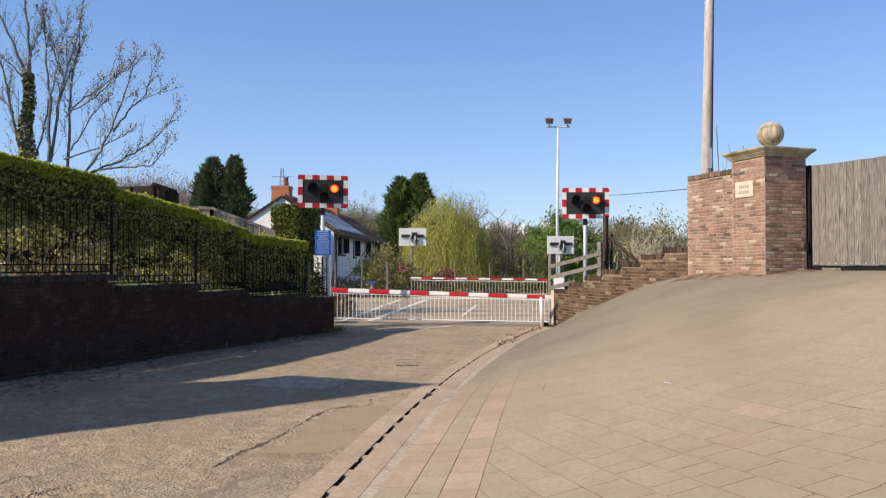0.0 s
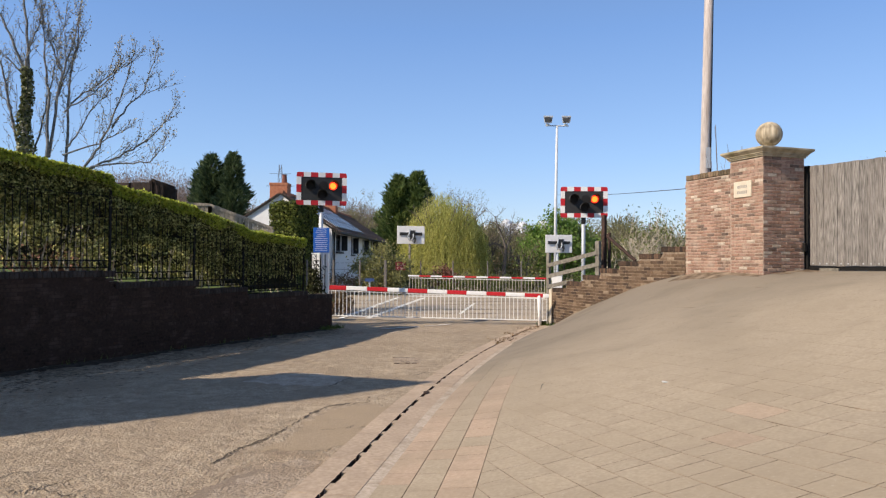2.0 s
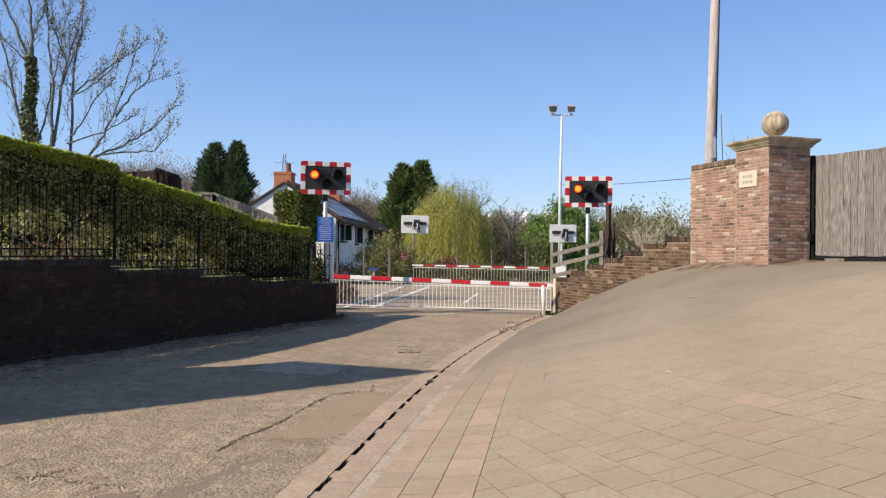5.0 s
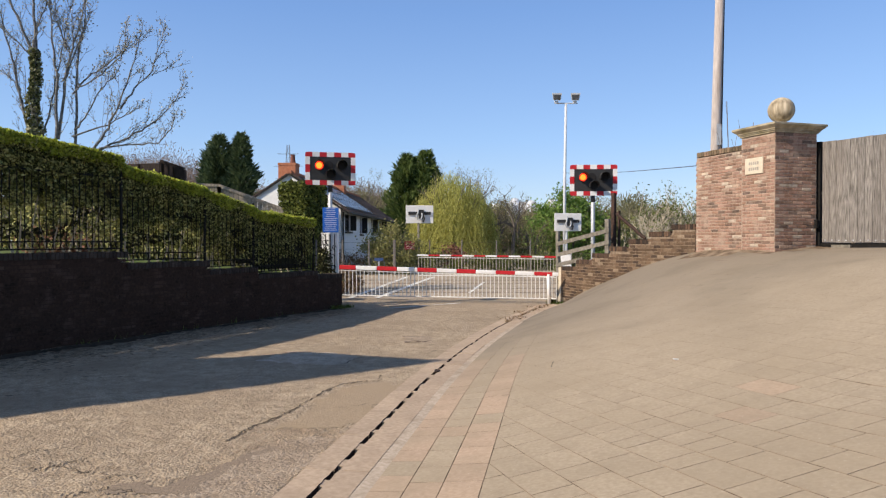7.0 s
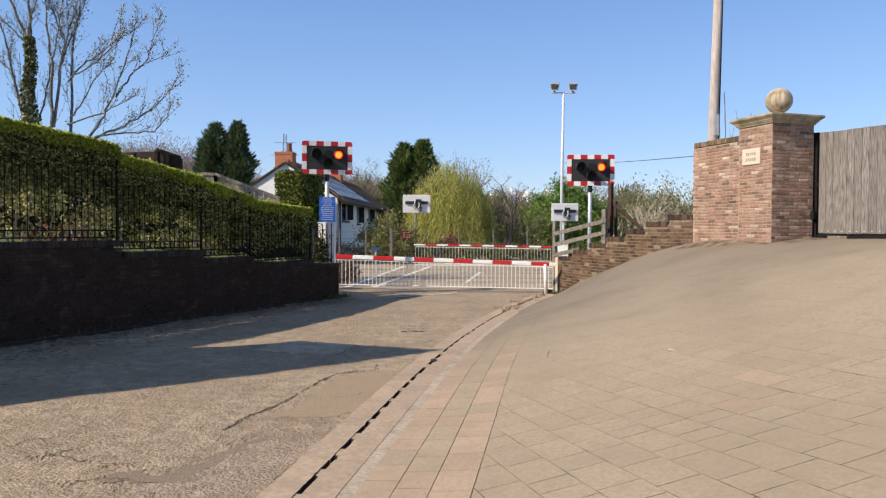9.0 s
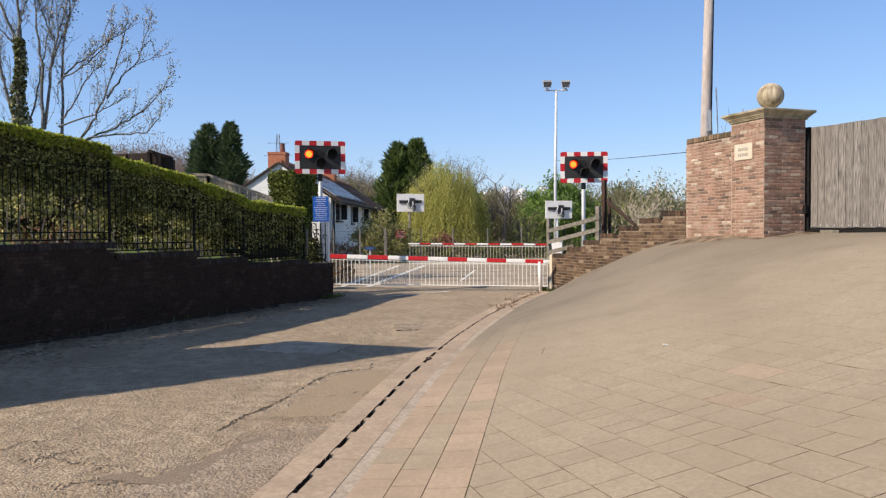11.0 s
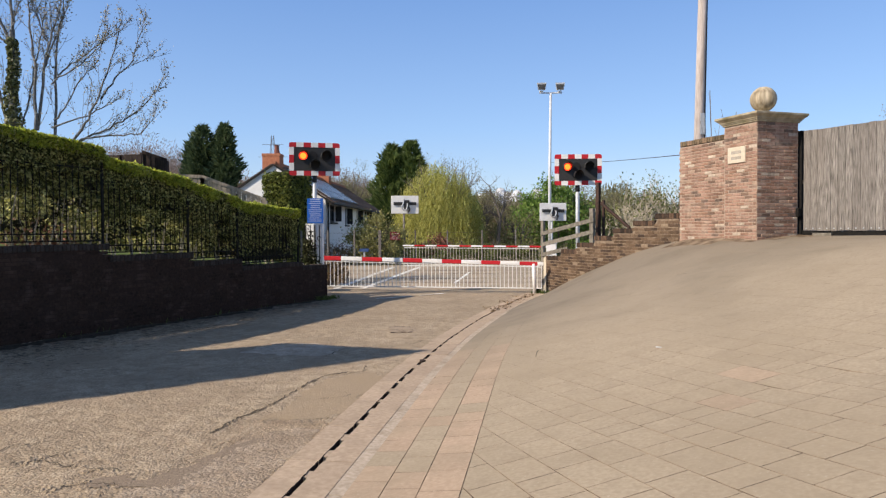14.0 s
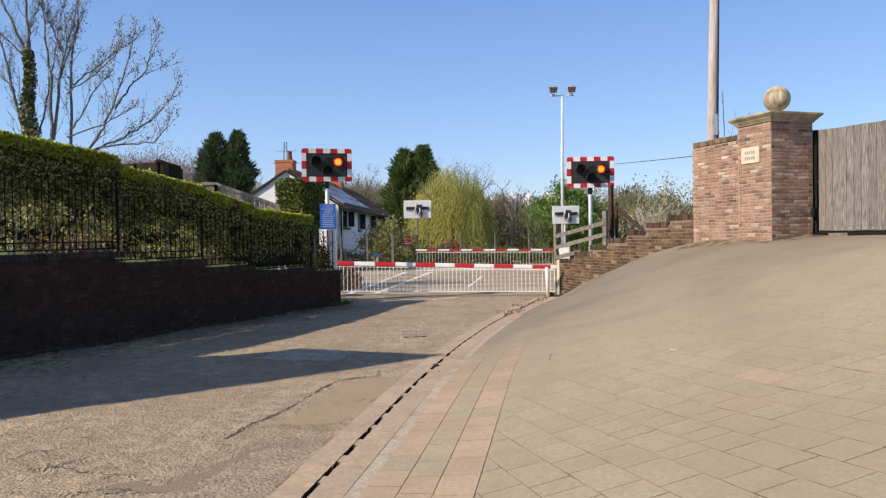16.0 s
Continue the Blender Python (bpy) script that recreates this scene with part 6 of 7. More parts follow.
def budding_tree():
    rng = random.Random(17)
    ob = thing("bare_tree", "bare multi-stemmed tree with pale spring buds behind the hedge", "tree")
    g, tips = Geo(), []
    base = Vector((-10.75, 20.2, 1.2))
    # upright stems, then long limbs arching out over the hedge: base radius and the way in x and z
    arcs = [(0.058, ((-11.0, 1.4), (-11.22, 4.42), (-11.19, 6.21), (-11.3, 7.08), (-11.36, 8.03), (-11.45, 9.6))),
            (0.045, ((-11.22, 4.5), (-11.0, 6.29), (-10.82, 7.08), (-10.55, 7.87), (-10.3, 9.3))),
            (0.026, ((-10.96, 7.13), (-11.16, 7.59), (-11.36, 8.03), (-11.55, 9.0))),
            (0.052, ((-10.8, 1.4), (-10.8, 4.42), (-10.77, 5.98), (-10.73, 6.93), (-10.52, 8.03), (-10.38, 9.6))),
            (0.030, ((-10.75, 6.1), (-10.63, 6.26), (-10.07, 6.61), (-9.59, 7.01), (-9.03, 7.32), (-8.66, 7.68))),
            (0.026, ((-10.76, 5.8), (-10.56, 5.98), (-9.92, 6.37), (-9.35, 6.85), (-9.19, 7.32), (-9.21, 7.84))),
            (0.045, ((-10.75, 3.3), (-10.19, 4.23), (-9.78, 4.86), (-9.49, 5.42), (-9.2, 6.29), (-8.87, 7.24), (-8.75, 7.91))),
            (0.030, ((-9.49, 5.42), (-9.05, 5.98), (-8.56, 6.5), (-8.31, 7.24), (-8.18, 7.8))),
            (0.014, ((-8.6, 6.39), (-8.29, 6.5), (-8.07, 6.74))),
            (0.036, ((-10.7, 3.8), (-9.95, 4.39), (-9.31, 4.63), (-8.83, 4.86), (-8.26, 5.34), (-7.86, 5.82), (-7.68, 6.34))),
            (0.032, ((-10.7, 3.7), (-9.95, 4.28), (-8.92, 4.35), (-8.28, 4.42), (-7.95, 4.78), (-7.82, 5.21))),
            (0.026, ((-10.78, 4.6), (-9.78, 4.94), (-9.3, 5.21), (-8.74, 5.5))),
            (0.026, ((-10.78, 4.8), (-10.41, 5.26), (-10.0, 5.98), (-9.63, 6.32), (-9.4, 6.9))),
            (0.034, ((-11.1, 2.6), (-11.76, 4.63), (-11.49, 5.66), (-11.24, 6.77), (-11.03, 7.87), (-10.82, 8.9))),
            (0.028, ((-11.19, 5.9), (-11.18, 6.23), (-10.9, 6.93), (-10.59, 7.64), (-10.4, 8.5))),
            (0.024, ((-10.75, 6.9), (-10.73, 7.29), (-10.77, 8.05), (-11.05, 8.99))),
            (0.022, ((-10.85, 6.9), (-10.9, 7.05), (-11.02, 7.28), (-11.39, 8.34), (-11.5, 8.9)))]
    for n, (thick, arc) in enumerate(arcs):
        path = []
        for (x0, z0), (x1, z1) in zip(arc, arc[1:]):
            for k in range(4):
                path.append(Vector((x0 + (x1 - x0) * k / 4 + rng.uniform(-0.03, 0.03), 20.2 + 0.09 * (n % 5 - 2) + rng.uniform(-0.02, 0.02), z0 + (z1 - z0) * k / 4 + rng.uniform(-0.03, 0.03))))
        path.append(Vector((arc[-1][0], path[-1].y, arc[-1][1])))
        g.tube(path, [thick * (1 - 0.84 * k / (len(path) - 1)) for k in range(len(path))], 6, caps=False)
        for k in range(4, len(path) - 1):
            d = (path[k + 1] - path[k]).normalized()
            if path[k].z < 3.9:
                continue
            for _ in range(1 + k % 2 if n < 4 or n > 12 else 1 + (k % 3 == 0)):
                way = d + Vector((rng.uniform(-0.8, 0.8), rng.uniform(-0.6, 0.6), rng.uniform(-0.35, 0.7)))
                grow(g, path[k], way, rng.uniform(0.35, 0.95) * (1.3 - 0.9 * k / len(path)), 0.0085, 1, rng, tips, 0.25, 0.3, (1, 3), (20, 50), 0.5, 4)
    g.tube([base - Vector((0, 0, 0.4)), base + Vector((0, 0, 1.6))], [0.2, 0.14], 8)
    part("branchwork", g, BARK_PALE, ob, "pale grey-brown branches")
    r2 = np.random.default_rng(4)
    c = np.array([tuple(t) for t in tips])
    c = c + r2.normal(0, 0.05, c.shape)
    part("crown", leaves_mesh("crown", c, r2.uniform(0.024, 0.05, len(c)), BUD, r2), None, ob, "scattered pale buds")


budding_tree()


def ivy_tree():
    rng = random.Random(23)
    ob = thing("ivy_tree", "bare tree with dark ivy-clad trunk behind the hedge", "tree")
    g, tips = Geo(), []
    g.tube([(-11.83, 20, 0.8), (-11.84, 20, 4.5), (-11.8, 20, 7.3)], [0.12, 0.10, 0.07], 8)
    arcs = [(0.052, ((-11.8, 6.6), (-11.92, 7.14), (-12.32, 8.04), (-12.68, 8.74), (-13.0, 9.6))),
            (0.030, ((-11.85, 6.8), (-12.01, 6.99), (-12.36, 7.34), (-12.66, 7.6), (-13.2, 8.2))),
            (0.050, ((-11.95, 4.2), (-12.03, 4.84), (-12.19, 5.54), (-12.31, 6.12), (-12.44, 6.82), (-12.66, 7.52), (-12.9, 8.6))),
            (0.024, ((-12.2, 5.9), (-12.34, 6.09), (-12.64, 6.35), (-13.2, 6.7))),
            (0.056, ((-11.8, 7.0), (-11.79, 7.23), (-11.82, 8.1), (-11.93, 9.15), (-11.95, 10.0))),
            (0.026, ((-11.79, 7.34), (-11.7, 7.75), (-11.48, 8.28), (-11.3, 8.9))),
            (0.022, ((-12.1, 1.5), (-12.12, 3.6), (-12.02, 5.2), (-12.1, 6.6)))]
    for thick, arc in arcs:
        path = []
        for (x0, z0), (x1, z1) in zip(arc, arc[1:]):
            for k in range(4):
                path.append(Vector((x0 + (x1 - x0) * k / 4 + rng.uniform(-0.02, 0.02), 20 + rng.uniform(-0.03, 0.03), z0 + (z1 - z0) * k / 4)))
        path.append(Vector((arc[-1][0], 20, arc[-1][1])))
        g.tube(path, [thick * (1 - 0.7 * k / (len(path) - 1)) for k in range(len(path))], 6, caps=False)
        for k in range(2, len(path) - 1):
            d = (path[k + 1] - path[k]).normalized()
            if path[k].z < 3.9:
                continue
            for _ in range(1 + (k % 3 == 0)):
                way = d + Vector((rng.uniform(-0.9, 0.9), rng.uniform(-0.6, 0.6), rng.uniform(-0.2, 0.7)))
                grow(g, path[k], way, rng.uniform(0.3, 0.75), 0.0085, 1, rng, tips, 0.3, 0.3, (1, 2), (20, 50), 0.5, 4)
    part("branchwork", g, BARK_PALE, ob, "grey branches")
    r2 = np.random.default_rng(6)
    c = np.array([tuple(t) for t in tips])
    c = c + r2.normal(0, 0.05, c.shape)
    part("crown", leaves_mesh("crown", c, r2.uniform(0.02, 0.04, len(c)), BUD, r2), None, ob, "scattered buds")
    n = 3600
    z = 1.5 + 5.55 * r2.random(n) ** 0.9
    a = r2.uniform(0, 2 * np.pi, n)
    rr = (0.09 + 0.13 * r2.random(n)) * (1 + 0.35 * np.sin(z * 3.1 + a)) * np.interp(z, [1.5, 4.6, 7.05], [1.2, 1.1, 0.62])
    c = np.stack([-11.82 + rr * np.cos(a), 20 + rr * np.sin(a), z], 1)
    part("ivy", leaves_mesh("ivy", c, r2.uniform(0.05, 0.10, n), IVY, r2, long=1.2), None, ob, "dark glossy ivy")


ivy_tree()


def crown_points(rng, centre, radii, clumps, per, tight, shell=0.55, low_cut=-1.0):
    """Leaf places in clumps through an uneven crown."""
    pts = []
    for _ in range(clumps):
        while True:
            d = rng.normal(size=3)
            d /= np.linalg.norm(d)
            if d[2] > low_cut:
                break
        k = shell + (1 - shell) * rng.random() ** 0.5
        k *= 0.82 + 0.32 * (noise.noise(Vector(d * 2.3) + Vector(centre)) + 0.5)
        c = np.array(centre) + d * k * np.array(radii)
        pts.append(c + rng.normal(0, tight, (per, 3)) * np.array([1, 1, 0.8]))
    return np.concatenate(pts)


def topiary():
    rng = np.random.default_rng(9)
    ob = thing("clipped_yew", "tall square-clipped dark evergreen bush", "topiary")
    lo, hi = np.array([-0.72, -0.83, 0.2]), np.array([0.72, 0.83, 4.12])
    turn = np.array(Matrix.Rotation(radians(-25), 3, "Z"))
    spot = np.array([-6.70, 32.2, 0.0])
    n = 15000
    p = rng.random((n, 3))
    side = rng.integers(0, 5, n)
    ax = np.array([0, 0, 1, 1, 2])[side]
    p[np.arange(n), ax] = np.where(np.isin(side, [0, 2]), 0.0, 1.0) + rng.normal(0, 0.02, n)
    c = lo + (hi - lo) * p
    wob = np.array([noise.noise(Vector(q) * 2.4) for q in c])
    c += (c - (lo + hi) / 2) * wob[:, None] * 0.07
    c = c @ turn.T + spot
    part("foliage", leaves_mesh("foliage", c, rng.uniform(0.06, 0.12, n), TOPIARY_LEAF, rng, upward=0.3), None, ob)
    mid = tuple((lo + hi) / 2 + spot)
    # core box in the shade tone, darkening the gaps between leaves
    part("dark_core", Geo().box(mid, tuple((hi - lo) * 0.9), Matrix.Rotation(radians(-25), 3, "Z")), SHADE_CORE, ob, "dark core with the bush's inner shade in its colour")


topiary()


def conifer(leaf, peaks, low, seed, label):
    """A dense conifer of one or more spires: x, y, top, half-width."""
    rng = np.random.default_rng(seed)
    ob = thing("conifer", label, "tree")
    allc, trunk = [], Geo()
    for x, y, top, half in peaks:
        n = 9000
        t = rng.random(n) ** 0.75
        a = rng.uniform(0, 2 * np.pi, n)
        z = top - t * (top - low)
        prof = half * np.minimum(1.0, 0.10 + 1.15 * t ** 0.55) * (1 - 0.25 * np.clip((t - 0.75) / 0.25, 0, 1))
        lobe = np.array([noise.noise(Vector((math.cos(b) * 1.6 + x, math.sin(b) * 1.6, c * 0.8))) for b, c in zip(a, z)])
        saw = 0.16 * np.sin(z * 7 + 5 * np.sin(a * 3))
        r = prof * (0.68 + 0.36 * rng.random(n)) * (1 + 1.05 * lobe + saw) + np.where(rng.random(n) < 0.12, 0.25 * prof * rng.random(n), 0)
        allc.append(np.stack([x + r * np.cos(a), y + r * np.sin(a), z + 0.25 * r], 1))
        trunk.tube([(x, y, -0.3), (x, y, top - 0.6)], [0.28, 0.05], 6)
    c = np.concatenate(allc)
    n = len(c)
    # upward-swept sprays
    mid = np.repeat(np.array([[p[0], p[1], 0] for p in peaks]), 9000, 0)
    away = (c - mid) * np.array([1, 1, 0])
    away /= np.linalg.norm(away, axis=1)[:, None] + 1e-6
    up = rng.normal(0, 0.3, (n, 3)) + away * 0.85 + np.array([0, 0, 0.7])
    up /= np.linalg.norm(up, axis=1)[:, None]
    side = np.cross(up, rng.normal(size=(n, 3)))
    side /= np.linalg.norm(side, axis=1)[:, None]
    s = rng.uniform(0.18, 0.48, n)[:, None]
    q = np.stack([c - up * s * 0.8, c - side * s * 0.17, c + up * s * 0.9, c + side * s * 0.17], 1).reshape(-1, 3)
    part("crown", quads_mesh("crown", q, leaf), None, ob, "dense dark green sprays")
    part("trunk", trunk, BARK, ob)


conifer(CONIFER_LEAF, [(-19.6, 60, 10.6, 1.6), (-20.4, 60.5, 8.8, 1.3), (-18.9, 60.4, 8.9, 1.6), (-17.6, 59.5, 10.7, 1.15)], 0.3, 41, "pair of dark green conifers beyond the gardens")
conifer(CONIFER_LIT, [(-3.8, 62, 9.2, 1.5), (-2.9, 62.4, 8.9, 1.6), (-2.1, 62, 9.5, 1.45)], 0.3, 42, "tall dark conifers behind the willow")


def willow():
    rng = np.random.default_rng(51)
    ob = thing("willow", "weeping willow in yellow-green spring leaf", "tree")
    base = np.array([0.2, 46.0, 0.0])
    g = Geo()
    r = random.Random(5)
    tips = []
    g.tube([(0.5, 46, -0.3), (0.4, 46, 1.2), (0.3, 46, 2.4)], [0.32, 0.26, 0.22], 8)
    for k in range(9):
        a = 2 * math.pi * k / 9
        grow(g, (0.3, 46, 2.0), (math.cos(a) * 0.8, math.sin(a) * 0.8, 1), 2.6, 0.10, 2, r, tips, 0.2, 0.3, (2, 4), (20, 45), 0.6)
    part("branchwork", g, BARK, ob)
    quads = []
    for _ in range(3900):
        d = rng.normal(size=3)
        d[2] = abs(d[2]) * 0.9
        d /= np.linalg.norm(d)
        k = (0.45 + 0.55 * rng.random() ** 0.5) * (0.94 + 0.16 * noise.noise(Vector(d) * 2.5))
        p = base + np.array([0, 0, 2.6]) + d * np.array([3.0, 2.5, 3.6]) * k
        drop = min(p[2] - 0.55, 0.8 + 3.0 * rng.random())
        way = np.array([d[0] * 0.22, d[1] * 0.22, -1.0])
        m = max(4, int(drop / 0.14))
        for i in range(m):
            q = p + way * drop * i / m + rng.normal(0, 0.06, 3)
            ang = math.atan2(d[1], d[0]) + np.pi / 2 + rng.normal(0, 0.6)
            w = np.array([np.cos(ang), np.sin(ang), 0]) * 0.019
            v = np.array([d[0] * 0.03 + rng.normal(0, 0.03), d[1] * 0.03 + rng.normal(0, 0.03), -0.10])
            quads.extend([q - v, q - w, q + v, q + w])
    part("crown", quads_mesh("crown", np.array(quads), WILLOW_LEAF), None, ob, "hanging yellow-green strands")


willow()


def leafy_tree(label, centre, radii, leaf, seed, clumps=90, per=60, size=(0.10, 0.2), name="tree", category="tree", tight=0.35):
    rng = np.random.default_rng(seed)
    ob = thing(name, label, category)
    c = crown_points(rng, centre, radii, clumps, per, tight)
    c = c[c[:, 2] > 0.0]
    part("crown", leaves_mesh("crown", c, rng.uniform(*size, len(c)), leaf, rng), None, ob)
    g, tips = Geo(), []
    r = random.Random(seed)
    x, y, z = centre
    for k in range(4):
        grow(g, (x + r.uniform(-0.2, 0.2), y, -0.3), (r.uniform(-0.3, 0.3), r.uniform(-0.3, 0.3), 1), max(z + radii[2] * 0.6, 1.0), 0.05 * max(radii[2], 1), 2, r, tips, 0.3, 0.3, (3, 5), (25, 50), 0.5)
    part("branchwork", g, BARK, ob)


leafy_tree("fresh green spring tree beside the railway", (8.3, 50, 2.3), (2.6, 2.2, 2.4), SPRING_LEAF, 61, 130, 90, (0.08, 0.17))
leafy_tree("olive green shrub along the railway", (5.4, 47, 1.5), (1.7, 1.4, 1.5), SCRUB_LEAF, 62, 44, 50, (0.05, 0.11), name="shrub", category="shrub")
leafy_tree("olive brown bush in front of the cottages", (-2.8, 33.6, 0.9), (1.4, 1.2, 1.4), OLIVE_LEAF, 63, 90, 90, (0.04, 0.09), name="shrub", category="shrub", tight=0.22)
leafy_tree("tangled brown bush by the cottage garden", (-4.9, 33.2, 0.25), (1.1, 0.8, 0.75), DRY_LEAF, 64, 60, 70, (0.03, 0.07), name="shrub", category="shrub", tight=0.2)
leafy_tree("red-leaved shrub behind the far barrier", (0.2, 38, 0.7), (0.7, 0.5, 0.55), BLOSSOM, 65, 26, 40, (0.06, 0.12), name="shrub", category="shrub", tight=0.15)
leafy_tree("brown thorn scrub behind the willow", (3.6, 50, 0.7), (2.2, 1.6, 0.9), DRY_LEAF, 66, 40, 50, (0.06, 0.14), name="shrub", category="shrub")
leafy_tree("dark evergreen scrub behind the willow", (-1.2, 52, 1.0), (2.6, 1.6, 1.6), YEW_LEAF, 67, 60, 70, (0.10, 0.2), name="shrub", category="shrub")
leafy_tree("olive scrub beyond the far signal", (11.5, 52, 1.8), (2.4, 2.0, 2.0), SCRUB_LEAF, 68, 70, 70, (0.10, 0.18), name="shrub", category="shrub")
leafy_tree("low green bush behind the stepped wall", (5.0, 21.3, 0.6), (0.9, 0.7, 0.8), SPRING_LEAF, 69, 40, 60, (0.04, 0.08), name="shrub", category="shrub", tight=0.16)


spot = lane_wall(1.7, -1.3)
leafy_tree("russet shrub in the garden behind the hedge", (spot.x, spot.y, 1.55), (0.55, 0.45, 0.32), BLOSSOM, 71, 30, 40, (0.03, 0.07), name="shrub", category="shrub", tight=0.12)
leafy_tree("dry brown weeds behind the barrier end", (-3.3, 22.3, 0.25), (0.42, 0.4, 0.42), DRY_LEAF, 70, 30, 60, (0.03, 0.07), name="weeds", category="weeds", tight=0.12)


for s, out, high, leaf, seed in ((1.2, -5.0, 1.1, YEW_LEAF, 103), (3.4, -4.0, 1.15, SCRUB_LEAF, 104), (5.2, -3.4, 1.0, YEW_LEAF, 105), (7.2, -3.2, 0.9, SCRUB_LEAF, 106)):
    spot = lane_wall(s, out)
    leafy_tree("dark garden shrub behind the hedge", (spot.x, spot.y, 1.3 + high * 0.25), (1.35, 1.1, high * 0.75), leaf, seed, 60, 60, (0.05, 0.11), name="shrub", category="shrub", tight=0.2)


for x, seed in ((-0.6, 121), (1.3, 122), (3.1, 123), (4.9, 124), (6.6, 125)):
    leafy_tree("low dark bramble scrub behind the far barrier", (x, 37.6, 0.35), (1.25, 0.6, 0.55), YEW_LEAF, seed, 40, 50, (0.05, 0.10), name="shrub", category="shrub", tight=0.16)


def scrub_thicket():
    rng = random.Random(71)
    r2 = np.random.default_rng(72)
    for k, high in enumerate((1.7, 2.1, 2.45, 2.6, 2.45, 2.25, 2.1, 2.5, 2.7)):
        x, y = 5.75 + 0.33 * k, 23.6 + rng.uniform(-0.7, 0.7)
        ob = thing("scrub_bush", "bare scrubby bush with pale stems and small leaves", "shrub", group="scrub behind the stepped wall")
        g, tips = Geo(), []
        for _ in range(3):
            grow(g, (x + rng.uniform(-0.2, 0.2), y, 0.0), (rng.uniform(-0.25, 0.25), rng.uniform(-0.2, 0.2), 1), high * rng.uniform(0.82, 1.0), 0.046, 2, rng, tips, 0.3, 0.4, (5, 7), (22, 55), 0.42)
        part("branchwork", g, HAZEL, ob, "pale bare stems")
        c = np.array([tuple(t) for t in tips])
        c = np.concatenate([c[::3], c[c[:, 2] > high]])
        c = c + r2.normal(0, 0.10, c.shape)
        part("crown", leaves_mesh("crown", c, r2.uniform(0.03, 0.06, len(c)), SCRUB_GREEN, r2), None, ob)


scrub_thicket()


def side_tree(x, y, high, seed, label):
    rng = random.Random(seed)
    r2 = np.random.default_rng(seed)
    ob = thing("bare_tree", label, "tree")
    g, tips = Geo(), []
    g.tube([(x, y, -0.3), (x, y, high * 0.25)], [0.2, 0.15], 7)
    for k in range(5):
        a = 2 * math.pi * k / 5
        grow(g, (x, y, high * 0.22), (math.cos(a) * 0.5, math.sin(a) * 0.5, 1), high * 0.5, 0.09, 3, rng, tips, 0.2, 0.3, (3, 5), (25, 50), 0.55)
    part("branchwork", g, BARK, ob)
    c = np.array([tuple(t) for t in tips])
    c = np.repeat(c, 2, 0) + r2.normal(0, 0.15, (2 * len(c), 3))
    part("crown", leaves_mesh("crown", c, r2.uniform(0.04, 0.08, len(c)), FAR_GREEN, r2), None, ob, "hazy budding twigs")


side_tree(3.6, 56, 5.0, 81, "bare budding tree between willow and green tree")
side_tree(-8.2, 66, 8.2, 82, "bare rounded tree behind the cottages")
side_tree(5.9, 62, 5.2, 83, "bare budding tree between willow and green tree")
side_tree(29.2, 40, 9.6, 84, "bare tree beyond the gate")
side_tree(1.6, 58, 7.6, 87, "pale budding tree behind the willow")
side_tree(11.5, 60, 6.2, 85, "bare tree beyond the railway")
side_tree(15.5, 62, 5.2, 86, "bare tree beyond the railway")


def crooked_tree():
    """A dark crooked trunk with one limb up and one arching over."""
    rng = random.Random(91)
    ob = thing("bare_tree", "dark crooked bare tree beside the willow", "tree")
    g, tips = Geo(), []
    y = 46.0
    g.tube([(4.1, y, -0.2), (4.08, y, 1.25), (4.2, y, 2.5)], [0.16, 0.13, 0.10], 7)
    arcs = (((4.2, 2.5), (3.95, 3.3), (3.64, 4.1), (3.5, 4.6)), ((4.2, 2.5), (3.5, 2.85), (2.8, 2.6), (2.2, 1.6)), ((4.2, 2.5), (4.5, 3.3), (4.55, 4.2)))
    for arc in arcs:
        path = [Vector((x, y + rng.uniform(-0.2, 0.2), z)) for x, z in arc]
        g.tube(path, [0.085 * (1 - 0.7 * k / (len(arc) - 1)) for k in range(len(arc))], 6)
        for k in range(9):
            t = rng.uniform(0.3, len(path) - 1.01)
            p = path[int(t)].lerp(path[int(t) + 1], t - int(t))
            grow(g, p, (rng.uniform(-1, 1), rng.uniform(-0.5, 0.5), rng.uniform(0.1, 1)), 0.9, 0.022, 1, rng, tips, 0.2, 0.4, (4, 6), (25, 55), 0.6)
    part("branchwork", g, BARK, ob, "dark bare branches")


crooked_tree()


def sapling():
    rng = random.Random(88)
    ob = thing("sapling", "thin leafless sapling behind the wing wall", "tree")
    g, tips = Geo(), []
    for k in range(3):
        grow(g, (7.16 + 0.07 * k, 18.0, 1.0), (rng.uniform(-0.05, 0.12), 0, 1), 4.2 - 0.5 * k, 0.022, 1, rng, tips, 0.3, 0.25, (3, 4), (15, 30), 0.35)
    part("branchwork", g, BARK, ob)


sapling()


